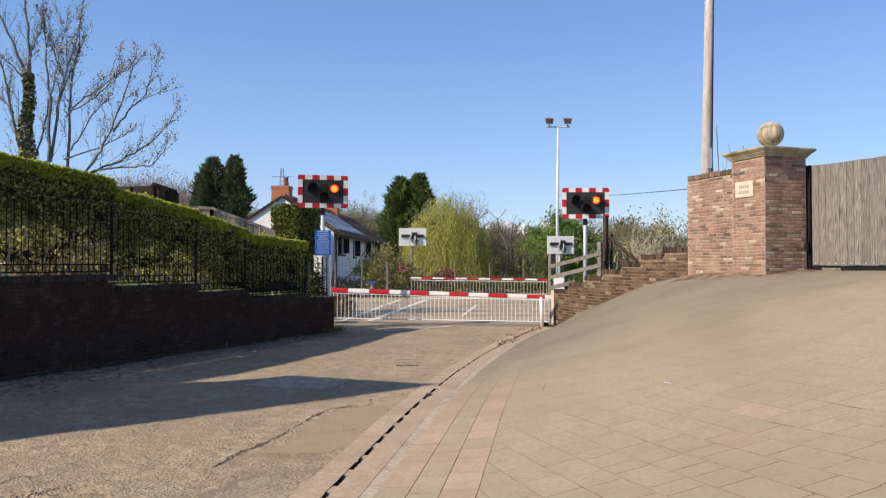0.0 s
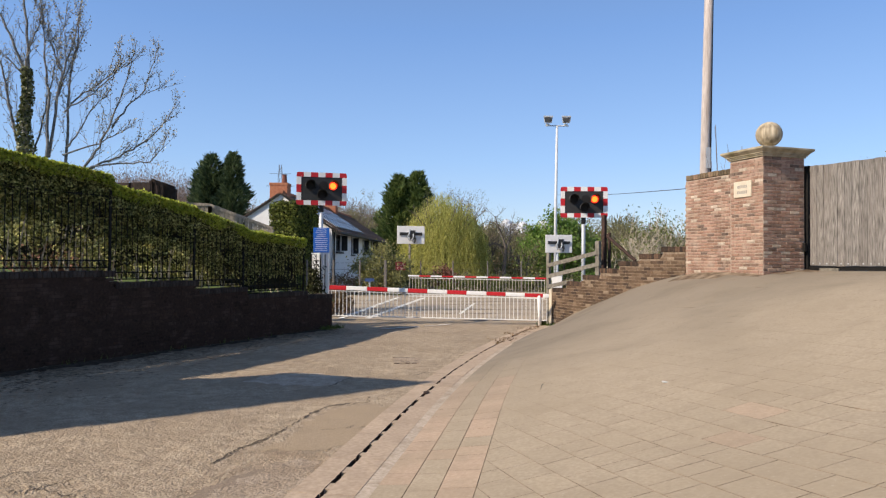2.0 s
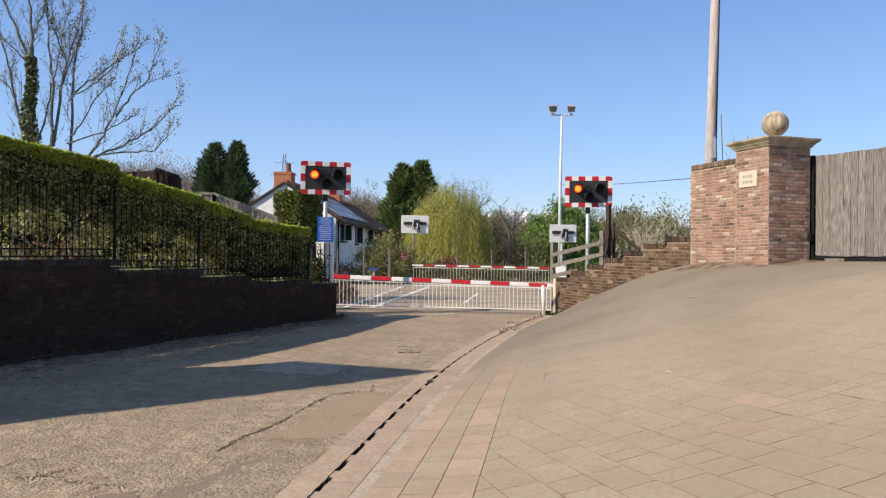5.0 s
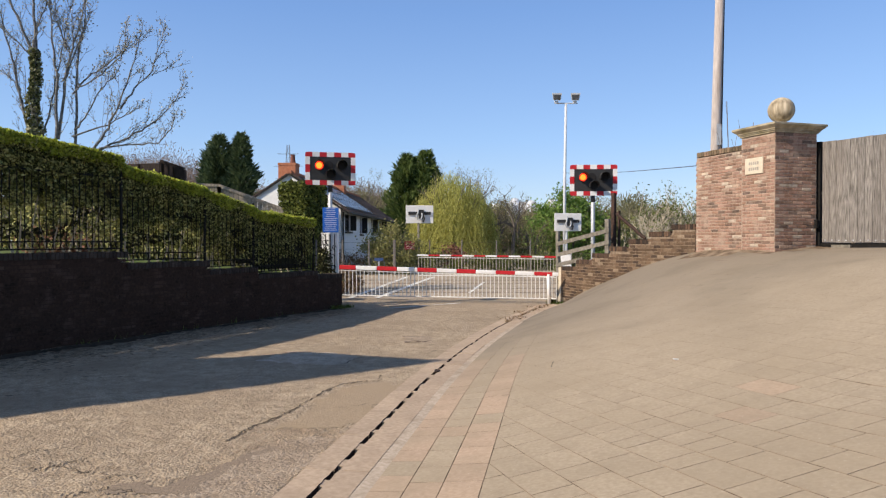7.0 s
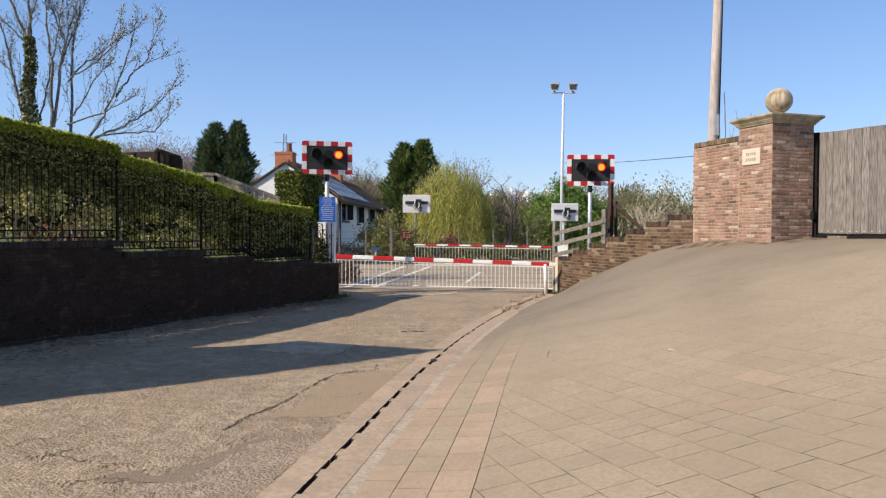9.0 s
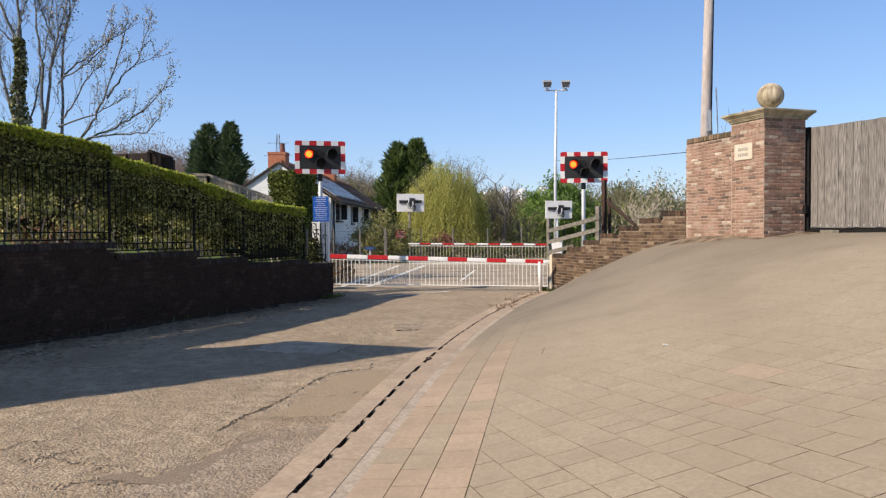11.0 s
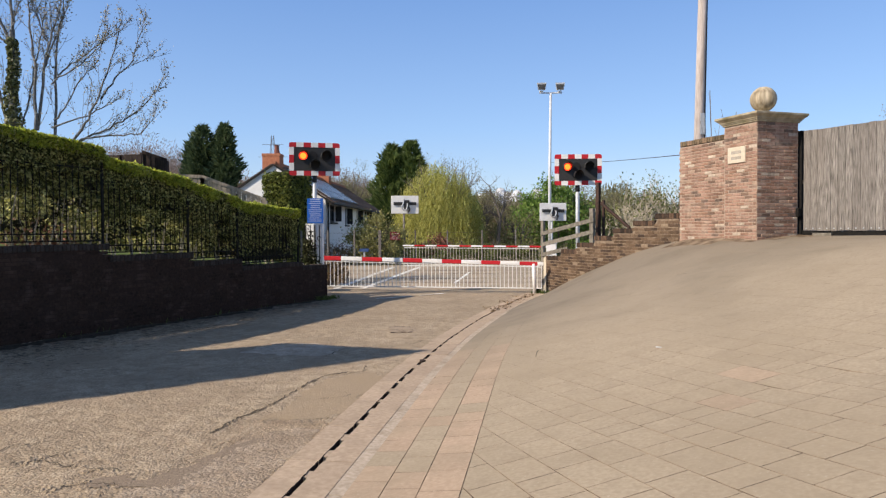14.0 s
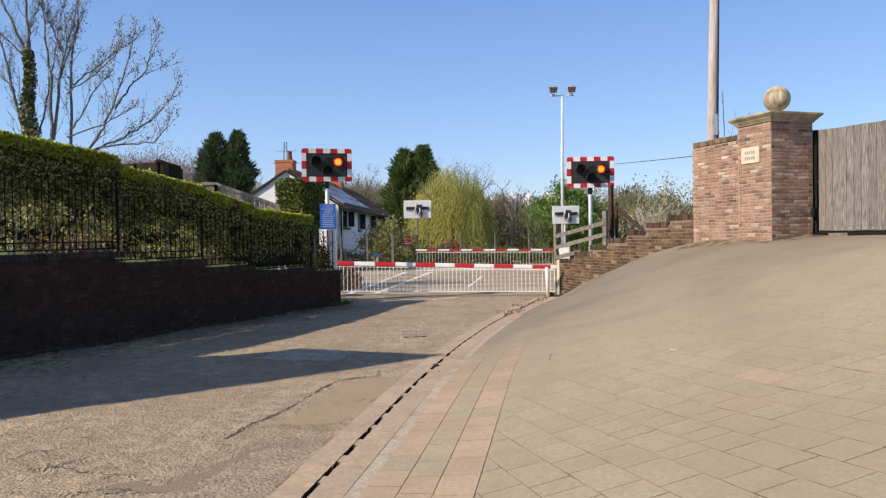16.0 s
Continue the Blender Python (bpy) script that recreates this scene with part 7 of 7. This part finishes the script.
def far_woodland():
    """Leafless woods on the rising ground; each tree a fan of fine twigs."""
    for seed, mats, xs, ys, hs, count, label in ((91, FAR_TWIG, (-78, -41), (110, 150), (14, 18.5), 160, "brown leafless woodland on the far slope"),
                                                 (94, FAR_TWIG, (-42, -12), (110, 140), (9, 12.5), 85, "grey-brown leafless woodland behind the cottages"),
                                                 (92, FAR_GREEN, (-30, 60), (75, 120), (4.6, 7.2), 190, "hazy budding woodland beyond the railway"),
                                                 (93, FAR_TWIG, (-10, 90), (120, 170), (5.5, 9), 190, "brown leafless woodland in the distance")):
        rng = np.random.default_rng(seed)
        quads = []
        thin = 0.036 if seed in (91, 94) else 0.055
        for _ in range(count):
            x, y, h = rng.uniform(*xs), rng.uniform(*ys), rng.uniform(*hs)
            wide = h * rng.uniform(0.28, 0.42)
            n = 1700 if seed in (91, 94) else 900
            d = rng.normal(size=(n, 3))
            d /= np.linalg.norm(d, axis=1)[:, None]
            k = rng.random(n) ** 0.6
            c = np.array([x, y, h * 0.56]) + d * k[:, None] * np.array([wide, wide, h * 0.46])
            up = d * np.array([1.0, 1.0, 0.8]) + np.array([0, 0, 0.35]) + rng.normal(0, 0.45, (n, 3))
            up /= np.linalg.norm(up, axis=1)[:, None]
            side = np.cross(up, np.array([0, 1.0, 0]) + rng.normal(0, 0.3, (n, 3)))
            side /= np.linalg.norm(side, axis=1)[:, None]
            s = rng.uniform(0.15, 0.4, n)[:, None]
            root = np.array([x, y, 0.0]) + rng.normal(0, 0.1, (26, 3)) * np.array([1, 1, 0])
            tip = c[:26]
            quads.append(np.stack([root - [0.06, 0, 0], root + [0.06, 0, 0], tip + [0.02, 0, 0], tip - [0.02, 0, 0]], 1).reshape(-1, 3))
            quads.append(np.stack([c - up * s, c - side * thin, c + up * s, c + side * thin], 1).reshape(-1, 3))
        solid("far_woodland", quads_mesh("far_woodland", np.concatenate(quads), mats), None, label, "woodland", kind="stuff")


far_woodland()


def pylon():
    ob = thing("pylon", "distant grey lattice pylon above the chimney", "pylon", pose(-91.5, 400, 0))
    g = Geo()
    for sx in (-1, 1):
        for sy in (-1, 1):
            g.tube([(sx * 3.5, sy * 3.5, 0), (sx * 0.6, sy * 0.6, 56)], 0.14, 4)
    part("leg_frame", g, PYLON_STEEL, ob)
    g = Geo()
    for k in range(10):
        z = 5.5 * k
        w, w2 = 3.5 - 2.9 * z / 56, 3.5 - 2.9 * (z + 5.5) / 56
        for s in (-1, 1):
            g.tube([(s * w, -w, z), (-s * w2, -w2, z + 5.5)], 0.08, 3)
    part("bracing", g, PYLON_STEEL, ob)
    for z, w in ((37, 7.0), (44, 8.0), (51, 6.0)):
        part("cross_arm", Geo().tube([(-w, 0, z), (w, 0, z)], 0.14, 4), PYLON_STEEL, ob)


pylon()


def distant_clouds():
    """A bank of cumulus low over the horizon, past the trees."""
    rng = random.Random(64)
    ob = thing("cloud_bank", "low white cumulus clouds far beyond the trees", "cloud", kind="structure")
    for cx, wide, high in ((300, 80, 40), (415, 95, 62), (540, 110, 50), (655, 90, 56), (760, 90, 44)):
        bm = bmesh.new()
        for _ in range(16):
            x = rng.gauss(0, 0.42) * wide
            r = rng.uniform(0.26, 0.6) * high
            top = max(0.0, 1 - (x / wide) ** 2)
            m = Matrix.Translation((cx + x, 4500 + rng.uniform(-40, 40), 184 + rng.random() * top * high))
            bmesh.ops.create_icosphere(bm, subdivisions=3, radius=r, matrix=m)
        for v in bm.verts:
            d = noise.noise(v.co * 0.05) * 9 + noise.noise(v.co * 0.13) * 4
            v.co += Vector((d, 0, d * 0.8))
        for f in bm.faces:
            f.smooth = True
        me = bpy.data.meshes.new("cloud")
        bm.to_mesh(me)
        bm.free()
        me.materials.append(CLOUD)
        part("cloud", me, None, ob)


distant_clouds()


# ---- lane surface: cracks, patches, cover ----
def crack(points, wide, seed):
    rng = random.Random(seed)
    pts, f = [], []
    fine = []
    for (x0, y0), (x1, y1) in zip(points, points[1:]):
        for k in range(8):
            t = k / 8
            fine.append((x0 + (x1 - x0) * t + rng.uniform(-0.022, 0.022), y0 + (y1 - y0) * t + rng.uniform(-0.035, 0.035)))
    fine.append(points[-1])
    for i, (x, y) in enumerate(fine):
        a, b = fine[max(i - 1, 0)], fine[min(i + 1, len(fine) - 1)]
        d = Vector((b[0] - a[0], b[1] - a[1], 0)).normalized()
        w = wide * max(0.4, 0.7 + 1.2 * noise.noise(Vector((x * 5, y * 5, seed)))) * rng.uniform(0.3, 1.0) * (0.3 if i in (0, len(fine) - 1) else 1)
        for s in (-1, 1):
            q = Vector((x, y, 0)) + Vector((-d.y, d.x, 0)) * w * s
            pts.append((q.x, q.y, road_surface(x, y) + 0.006))
    f = [(2 * i, 2 * i + 1, 2 * i + 3, 2 * i + 2) for i in range(len(fine) - 1)]
    solid("road_crack", Geo().add(pts, f), CRACK, "dark open crack across the asphalt", "crack", kind="structure")


crack([(-1.87, 5.78), (-1.82, 6.09), (-1.765, 6.32), (-1.64, 6.61), (-1.55, 6.93), (-1.50, 7.35), (-1.45, 7.69), (-1.31, 8.16), (-1.11, 8.37), (-0.85, 8.44), (-0.89, 8.81)], 0.017, 1)
crack([(-1.84, 5.84), (-1.79, 6.1), (-1.73, 6.34), (-1.60, 6.64), (-1.52, 6.98)], 0.008, 21)
crack([(-3.09, 7.17), (-2.92, 7.39)], 0.008, 2)
crack([(-2.95, 5.0), (-2.90, 5.19), (-2.76, 5.35)], 0.014, 3)
crack([(-1.5, 9.53), (-1.40, 9.9), (-1.31, 10.26)], 0.012, 4)
crack([(-2.19, 4.83), (-2.55, 4.97), (-2.78, 5.05), (-3.0, 5.19)], 0.014, 5)
crack([(-3.36, 5.31), (-3.29, 5.49), (-3.11, 5.57)], 0.010, 15)
crack([(-2.5, 4.55), (-2.3, 4.6), (-2.1, 4.57)], 0.012, 16)
crack([(-1.2, 7.0), (-1.0, 7.05), (-0.85, 7.2)], 0.006, 17)
crack([(-0.35, 10.6), (-0.2, 10.9), (0.1, 11.0)], 0.008, 18)


def broken_edge(points, seed, count, big):
    """Crumbled lumps of asphalt along a broken edge."""
    rng = random.Random(seed)
    g = Geo()
    for _ in range(count):
        k = rng.randrange(len(points) - 1)
        t = rng.random()
        x = points[k][0] + (points[k + 1][0] - points[k][0]) * t + rng.gauss(0, 0.03)
        y = points[k][1] + (points[k + 1][1] - points[k][1]) * t + rng.gauss(0, 0.05)
        r = rng.uniform(0.25, 1.0) ** 2 * big * 0.85
        z = road_surface(x, y)
        ring = []
        for i in range(6):
            a = i * math.pi / 3 + rng.uniform(-0.3, 0.3)
            q = r * rng.uniform(0.7, 1.25)
            ring.append((x + q * math.cos(a), y + q * math.sin(a)))
        pts = [(px, py, z - 0.006) for px, py in ring] + [(x + (px - x) * 0.6, y + (py - y) * 0.6, z + r * rng.uniform(0.12, 0.42)) for px, py in ring]
        g.add(pts, [tuple(range(6, 12))] + [(i, (i + 1) % 6, 6 + (i + 1) % 6, 6 + i) for i in range(6)])
    solid("broken_asphalt", g, ASPHALT, "crumbled asphalt lumps along a broken edge", "rubble", kind="stuff")


broken_edge([(-1.87, 5.78), (-1.765, 6.32), (-1.55, 6.93), (-1.45, 7.69), (-1.31, 8.16), (-1.11, 8.37), (-0.85, 8.44)], 31, 130, 0.028)
broken_edge([(-3.0, 5.02), (-2.88, 5.16), (-2.72, 5.38)], 32, 70, 0.04)
broken_edge([(-2.75, 5.02), (-2.52, 4.95), (-2.25, 4.85)], 33, 70, 0.036)
broken_edge([(-2.55, 4.5), (-2.4, 4.62), (-2.2, 4.58)], 34, 60, 0.038)
broken_edge([(-1.45, 5.9), (-1.15, 6.05), (-0.95, 6.3)], 35, 60, 0.024)


def inside(outline, x, y):
    hit = False
    for (x0, y0), (x1, y1) in zip(outline, outline[1:] + outline[:1]):
        if (y0 > y) != (y1 > y) and x < (x1 - x0) * (y - y0) / (y1 - y0) + x0:
            hit = not hit
    return hit


def road_patch(outline, mats, lift, label, seed):
    """A worn patch with a ragged edge, laid over the lane's own bumps."""
    step = 0.03
    x0, x1 = min(p[0] for p in outline), max(p[0] for p in outline)
    y0, y1 = min(p[1] for p in outline), max(p[1] for p in outline)
    nx, ny = int((x1 - x0) / step) + 1, int((y1 - y0) / step) + 1
    index, pts, faces = {}, [], []

    def corner(i, j):
        if (i, j) not in index:
            x, y = x0 + i * step, y0 + j * step
            index[i, j] = len(pts)
            pts.append((x + noise.noise(Vector((x * 20, y * 20, seed))) * 0.02, y + noise.noise(Vector((x * 20, y * 20, seed + 5))) * 0.02, road_surface(x, y) + lift))
        return index[i, j]

    for i in range(nx):
        for j in range(ny):
            x, y = x0 + (i + 0.5) * step, y0 + (j + 0.5) * step
            if inside(outline, x + noise.noise(Vector((x * 5, y * 5, seed))) * 0.12, y + noise.noise(Vector((x * 5, y * 5, seed + 3))) * 0.16):
                faces.append((corner(i, j), corner(i + 1, j), corner(i + 1, j + 1), corner(i, j + 1)))
    solid("road_patch", Geo().add(pts, faces), mats, label, "road patch", kind="structure", smooth=True)


road_patch([(-1.55, 5.70), (-1.2, 5.95), (-0.98, 5.9), (-1.06, 5.0), (-1.15, 3.9), (-2.3, 3.9), (-1.95, 4.5), (-1.78, 4.75), (-1.62, 5.15)], ASPHALT_PATCH, 0.004, "coarse broken asphalt patch beside the drain", 7)
road_patch([(-2.75, 9.95), (-2.47, 10.68), (-1.9, 10.72), (-1.33, 10.3), (-1.48, 9.55), (-2.15, 9.6)], LIT_PATCH, 0.004, "rough asphalt patch in the lane, paled for the sun it catches", 8)
road_patch([(-2.35, 4.58), (-2.0, 4.48), (-1.80, 4.56), (-1.66, 4.86), (-1.55, 5.25), (-1.38, 5.66), (-1.47, 5.74), (-1.66, 5.32), (-1.78, 4.98), (-1.92, 4.76), (-2.05, 4.70), (-2.3, 4.76)], TAR_BAND, 0.005, "smooth grey tar seam across the lane", 9)


road_patch([(-1.56, 6.2), (-1.40, 6.95), (-1.34, 7.7), (-1.15, 8.15), (-0.7, 8.3), (-0.55, 8.2), (-0.72, 7.2), (-0.88, 6.35)], SMOOTH_ROAD, 0.003, "smooth worn asphalt between crack and drain", 17)


# strip along the wall foot; its colour also paints the wall's shade
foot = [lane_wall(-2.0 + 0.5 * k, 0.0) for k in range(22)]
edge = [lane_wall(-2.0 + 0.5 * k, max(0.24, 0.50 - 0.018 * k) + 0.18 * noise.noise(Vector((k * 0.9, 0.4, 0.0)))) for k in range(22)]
road_patch([(p.x, p.y) for p in foot] + [(p.x, p.y) for p in reversed(edge)], FOOT_DIRT_SHADE, 0.0075, "dark strip along the foot of the wall, dirt with the wall's shade", 12)


def wall_dirt_shade():
    """Dark flakes of dirt that also paint the wall's shade, thinning out across the lane."""
    rng = random.Random(58)
    g = Geo()
    for _ in range(4500):
        along = rng.uniform(-2.2, 8.6)
        away = 0.2 + abs(rng.gauss(0, 0.85 - 0.05 * along))
        p = lane_wall(along, away)
        if p.x > slot_x(p.y) - 0.4:
            continue
        r = 0.006 + 0.026 * rng.random() ** 2
        turn, n = rng.uniform(0, 6.28), 5
        ring = []
        for i in range(n):
            t = turn + 2 * math.pi * i / n
            q = r * rng.uniform(0.6, 1.3)
            ring.append((p.x + 1.6 * q * math.cos(t), p.y + q * math.sin(t)))
        z = road_surface(p.x, p.y) + rng.uniform(0.004, 0.007)
        g.add([(x, y, z) for x, y in ring], [tuple(range(n))])
    solid("wall_dirt_shade", g, ROAD_DIRT_SHADE, "dark flakes thinning out from the wall, dirt and painted shade", "dirt", kind="stuff")


wall_dirt_shade()


def loose_gravel():
    """Small stones worn out of the surface, thickest on the broken patch."""
    rng = random.Random(44)
    g = Geo()

    def stone(x, y, r):
        z = road_surface(x, y) + r * 0.25
        a = rng.uniform(0, 6.28)
        sx, sy = r * rng.uniform(0.7, 1.2), r * rng.uniform(0.7, 1.2)
        c, s = math.cos(a), math.sin(a)
        pts = [(x + c * sx, y + s * sx, z), (x - s * sy, y + c * sy, z), (x - c * sx, y - s * sx, z), (x + s * sy, y - c * sy, z), (x + rng.uniform(-0.3, 0.3) * r, y + rng.uniform(-0.3, 0.3) * r, z + r * rng.uniform(0.5, 0.9)), (x, y, z - r * 0.8)]
        g.add(pts, [(0, 1, 4), (1, 2, 4), (2, 3, 4), (3, 0, 4), (1, 0, 5), (2, 1, 5), (3, 2, 5), (0, 3, 5)])

    made = 0
    while made < 12000:
        y = 3.6 + 2.6 * rng.random()
        x = slot_x(y) - 0.24 - abs(rng.gauss(0, 0.42))
        if rng.random() < 0.35 + 0.9 * noise.noise(Vector((x * 3, y * 3, 1.0))) + 0.3:
            stone(x, y, rng.uniform(0.003, 0.0085))
        made += 1
    for _ in range(8000):
        y = 3.4 + 5.5 * rng.random() ** 1.3
        x = slot_x(y) - 0.24 - 2.6 * rng.random()
        if noise.noise(Vector((x * 1.7, y * 1.7, 4.0))) > -0.05:
            stone(x, y, rng.uniform(0.0025, 0.006))
    for _ in range(260):
        y = 3.4 + 9 * rng.random()
        x = slot_x(y) + rng.choice((-0.215, -0.05, 0.19, 0.10)) + rng.gauss(0, 0.02)
        r = rng.uniform(0.003, 0.007)
        stone(x, y, r)
    solid("loose_gravel", g, PEBBLE, "small loose stones worn out of the lane", "gravel", kind="stuff")


loose_gravel()


def manhole():
    ob = thing("manhole_cover", "worn rectangular iron manhole cover set in the lane", "manhole cover", pose(-0.58, 12.2, road_surface(-0.58, 12.2) + 0.004, 0, 0, 3))
    part("plate", Geo().box((0, 0, 0), (0.46, 0.66, 0.012)), ASPHALT_PATCH, ob)
    rng = random.Random(6)
    for x0, y0, x1, y1 in ((-0.25, 0.34, 0.25, 0.34), (-0.22, -0.34, 0.26, -0.33), (-0.12, 0.02, 0.2, -0.02), (-0.1, -0.16, 0.05, -0.17)):
        for k in range(5):
            if rng.random() < 0.3:
                continue
            t = (k + 0.5) / 5
            long = math.hypot(x1 - x0, y1 - y0) / 5 * rng.uniform(0.6, 1.0)
            at = pose(x0 + (x1 - x0) * t + rng.uniform(-0.012, 0.012), y0 + (y1 - y0) * t + rng.uniform(-0.015, 0.015), 0.003, 0, 0, math.degrees(math.atan2(y1 - y0, x1 - x0)) + rng.uniform(-7, 7))
            part("frame_bar", Geo().box((0, 0, 0), (long, rng.uniform(0.014, 0.034), 0.010)), RUST, ob, at=at)


manhole()


def litter():
    p = (2.2, 6.95)
    solid("paper_scrap", Geo().prism([(-0.03, -0.014), (0.026, -0.02), (0.032, 0.014), (-0.02, 0.02)], 0, 0.008, pose(p[0], p[1], drive_z(*p) + 0.006, 4, 6, 20)), WHITE, "small white paper scrap on the drive", "litter")
    q = (1.13, 8.0)
    g = Geo()
    z = drive_z(*q)
    g.tube([(q[0], q[1], z), (q[0] + 0.01, q[1], z + 0.05), (q[0] + 0.03, q[1], z + 0.07)], 0.005, 4)
    solid("dry_twig", g, FENCE_WOOD, "small dry twig standing in a joint", "twig")


litter()


def verge_grass():
    rng = np.random.default_rng(33)
    quads = []
    spots = [(8.2 + 0.9 * rng.random(), 0.04 + 0.30 * rng.random() ** 2) for _ in range(260)] + [(rng.uniform(-1, 8.8), 0.03 + 0.06 * rng.random()) for _ in range(50)]
    places = [lane_wall(s, out) for s, out in spots] + [Vector((2.95 + rng.normal(0, 0.10), 19.75 + rng.normal(0, 0.16), 0)) for _ in range(110)]
    for p in places:
        h = rng.uniform(0.03, 0.12)
        z = road_z(p.y)
        ang = rng.uniform(0, np.pi)
        w = np.array([np.cos(ang), np.sin(ang), 0]) * 0.008
        b = np.array([p.x, p.y, z])
        t = b + np.array([rng.normal(0, 0.03), rng.normal(0, 0.03), h])
        quads.extend([b - w, b + w, t + w * 0.2, t - w * 0.2])
    solid("verge_grass", quads_mesh("verge_grass", np.array(quads), GRASS), None, "thin weeds along the foot of the wall", "grass", kind="stuff")


verge_grass()


def leaf_litter():
    rng = np.random.default_rng(52)
    n = 420
    y = rng.uniform(14.8, 19.4, n)
    x = np.array([slot_x(v) for v in y]) + rng.normal(-0.05, 0.16, n) * (0.6 + 0.5 * np.sin(y * 4.1))
    z = np.array([max(road_z(b), drive_z(a, b)) for a, b in zip(x, y)]) + 0.016
    c = np.stack([x, y, z], 1)
    solid("leaf_litter", leaves_mesh("leaf_litter", c, rng.uniform(0.015, 0.04, n), DRY_LEAF, rng, upward=2.0), None, "dry brown leaves drifted along the drain", "leaf litter", kind="stuff")


leaf_litter()


# ---- pavers: border strips along the drain, then the field ----
def clip(poly, d_min):
    """Cut a plan outline to the side of the border strips away from the drain."""
    out = []
    n = len(poly)
    val = [x - slot_x(y) - d_min for x, y in poly]
    for i in range(n):
        a, b, va, vb = poly[i], poly[(i + 1) % n], val[i], val[(i + 1) % n]
        if va >= 0:
            out.append(a)
        if va * vb < 0:
            t = va / (va - vb)
            out.append((a[0] + (b[0] - a[0]) * t, a[1] + (b[1] - a[1]) * t))
    return out


def paver(poly, lift, gap=0.0045):
    """One paver drawn in from its joints and laid to the slope."""
    n = len(poly)
    turn = sum(poly[i][0] * poly[(i + 1) % n][1] - poly[(i + 1) % n][0] * poly[i][1] for i in range(n))
    if turn < 0:
        poly = poly[::-1]
    top = []
    for i in range(n):
        p, a, c = Vector(poly[i]), Vector(poly[i - 1]), Vector(poly[(i + 1) % n])
        u, v = (p - a), (c - p)
        if u.length < 1e-5 or v.length < 1e-5:
            top.append((p.x, p.y))
            continue
        u, v = u.normalized(), v.normalized()
        n1, n2 = Vector((-u.y, u.x)), Vector((-v.y, v.x))
        m = (n1 + n2) / max(1 + n1.dot(n2), 0.35)
        q = p + m * gap
        top.append((q.x, q.y))
    pts = [(x, y, drive_z(x, y) + 0.002 + lift - drop) for drop in (0.0, 0.026) for x, y in top]
    g = Geo().add(pts, [tuple(range(n))] + [((i + 1) % n, i, n + i, n + (i + 1) % n) for i in range(n)])
    g.m = [0] + [1] * n
    return g


def gather(into, g):
    marks = g.m
    into.add(g.v, g.f)
    into.m[-len(marks):] = marks


def paving():
    rng = random.Random(99)
    base = thing("paving", "buff and pink concrete pavers of the sloping drive", "paving", kind="structure")
    rest = Geo()
    for d0, d1, pink in ((0.345, 0.597, True), (0.597, 0.840, False), (0.840, 1.110, True)):
        y = -5.8
        while y < 17.5:
            long = rng.uniform(0.26, 0.46)
            e = -0.0004
            quad = [(slot_x(yy) + d, yy + (e if yy <= y + 0.02 else -e)) for d, yy in ((d0, y), (d1, y - 0.10 * (d1 - d0) / 0.25), (d1, y + long - 0.10 * (d1 - d0) / 0.25), (d0, y + long))]
            g = paver(quad, rng.uniform(0.0, 0.001) * (0.4 if y > 9 else 1), float(np.interp(y, [6, 8.5, 12], [0.0030, 0.0020, 0.0007])))
            if 3.0 < y < 9.5:
                part("paver", g, [PAVER_PINK if rng.random() < (0.85 if pink else 0.1) else PAVER, JOINT], base)
            else:
                gather(rest, g)
            y += long
    far = Vector((0.25, -0.968))
    across = Vector((0.968, 0.25))
    field = []
    for i in range(-16, 46):
        s = -16 + rng.uniform(0, 0.4)
        while s < 12:
            long = rng.choice((0.20, 0.265, 0.36, 0.40, 0.44))
            o = Vector((0.35, 5.5)) + across * (0.2655 * i)
            corners = [o + across * 0.0 + far * s, o + across * 0.2655 + far * s, o + across * 0.2655 + far * (s + long), o + far * (s + long)]
            s += long
            poly = clip([(c.x, c.y) for c in corners][::-1], 1.1104)
            if len(poly) < 3:
                continue
            mx, my = sum(p[0] for p in poly) / len(poly), sum(p[1] for p in poly) / len(poly)
            if my < -5.5 or my > 17 or mx > 9.5:
                continue
            if my > 14.6 and mx > 4.9 - (my - 14.91) * 0.4:
                continue
            if my > 12.55 and mx > 5.5 - (my - 12.8) * 0.33:
                continue
            field.append((my + 0.35 * abs(mx - 1.2) if my > 3.0 else 60 - my, poly))
    field.sort(key=lambda e: e[0])
    for k, (order, poly) in enumerate(field):
        worn = min(1.0, k / 330) if order < 50 else 0.2
        g = paver(poly, rng.uniform(0.0, 0.0008 - 0.0005 * worn), 0.0031 - 0.0024 * worn ** 1.2 + rng.uniform(-0.0004, 0.0004) * (1 - worn))
        if k < 300:
            pink = rng.random() < 0.08 * (1 - worn)
            part("paver", g, [PAVER_PINK if pink else PAVER, JOINT], base)
        else:
            gather(rest, g)
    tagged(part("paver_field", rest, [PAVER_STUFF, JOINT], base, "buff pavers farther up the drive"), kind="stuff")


paving()


# ---- what moves: an added dark disc hides each lamp while off; it slides off in turn, along the board, and back ----
FIRST, HALF = 1.81, 11.478


def motions():
    for shutter, x, z in FLASHING:
        shut, clear = x, x - math.copysign(0.25, x)
        lit = x > 0
        rows = [(0.0, clear if lit else shut)]
        for n in range(42):
            lit = not lit
            f = round(FIRST + n * HALF + (0.0 if lit else 0.25))
            rows += [(f / FPS, shut if lit else clear), ((f + 1) / FPS, clear if lit else shut)]
        rows = [r for r in rows if r[0] < 16.0]
        rows.append((16.0, rows[-1][1]))
        walk(shutter, [(t, pose(at, -0.026, z)) for t, at in rows])


motions()
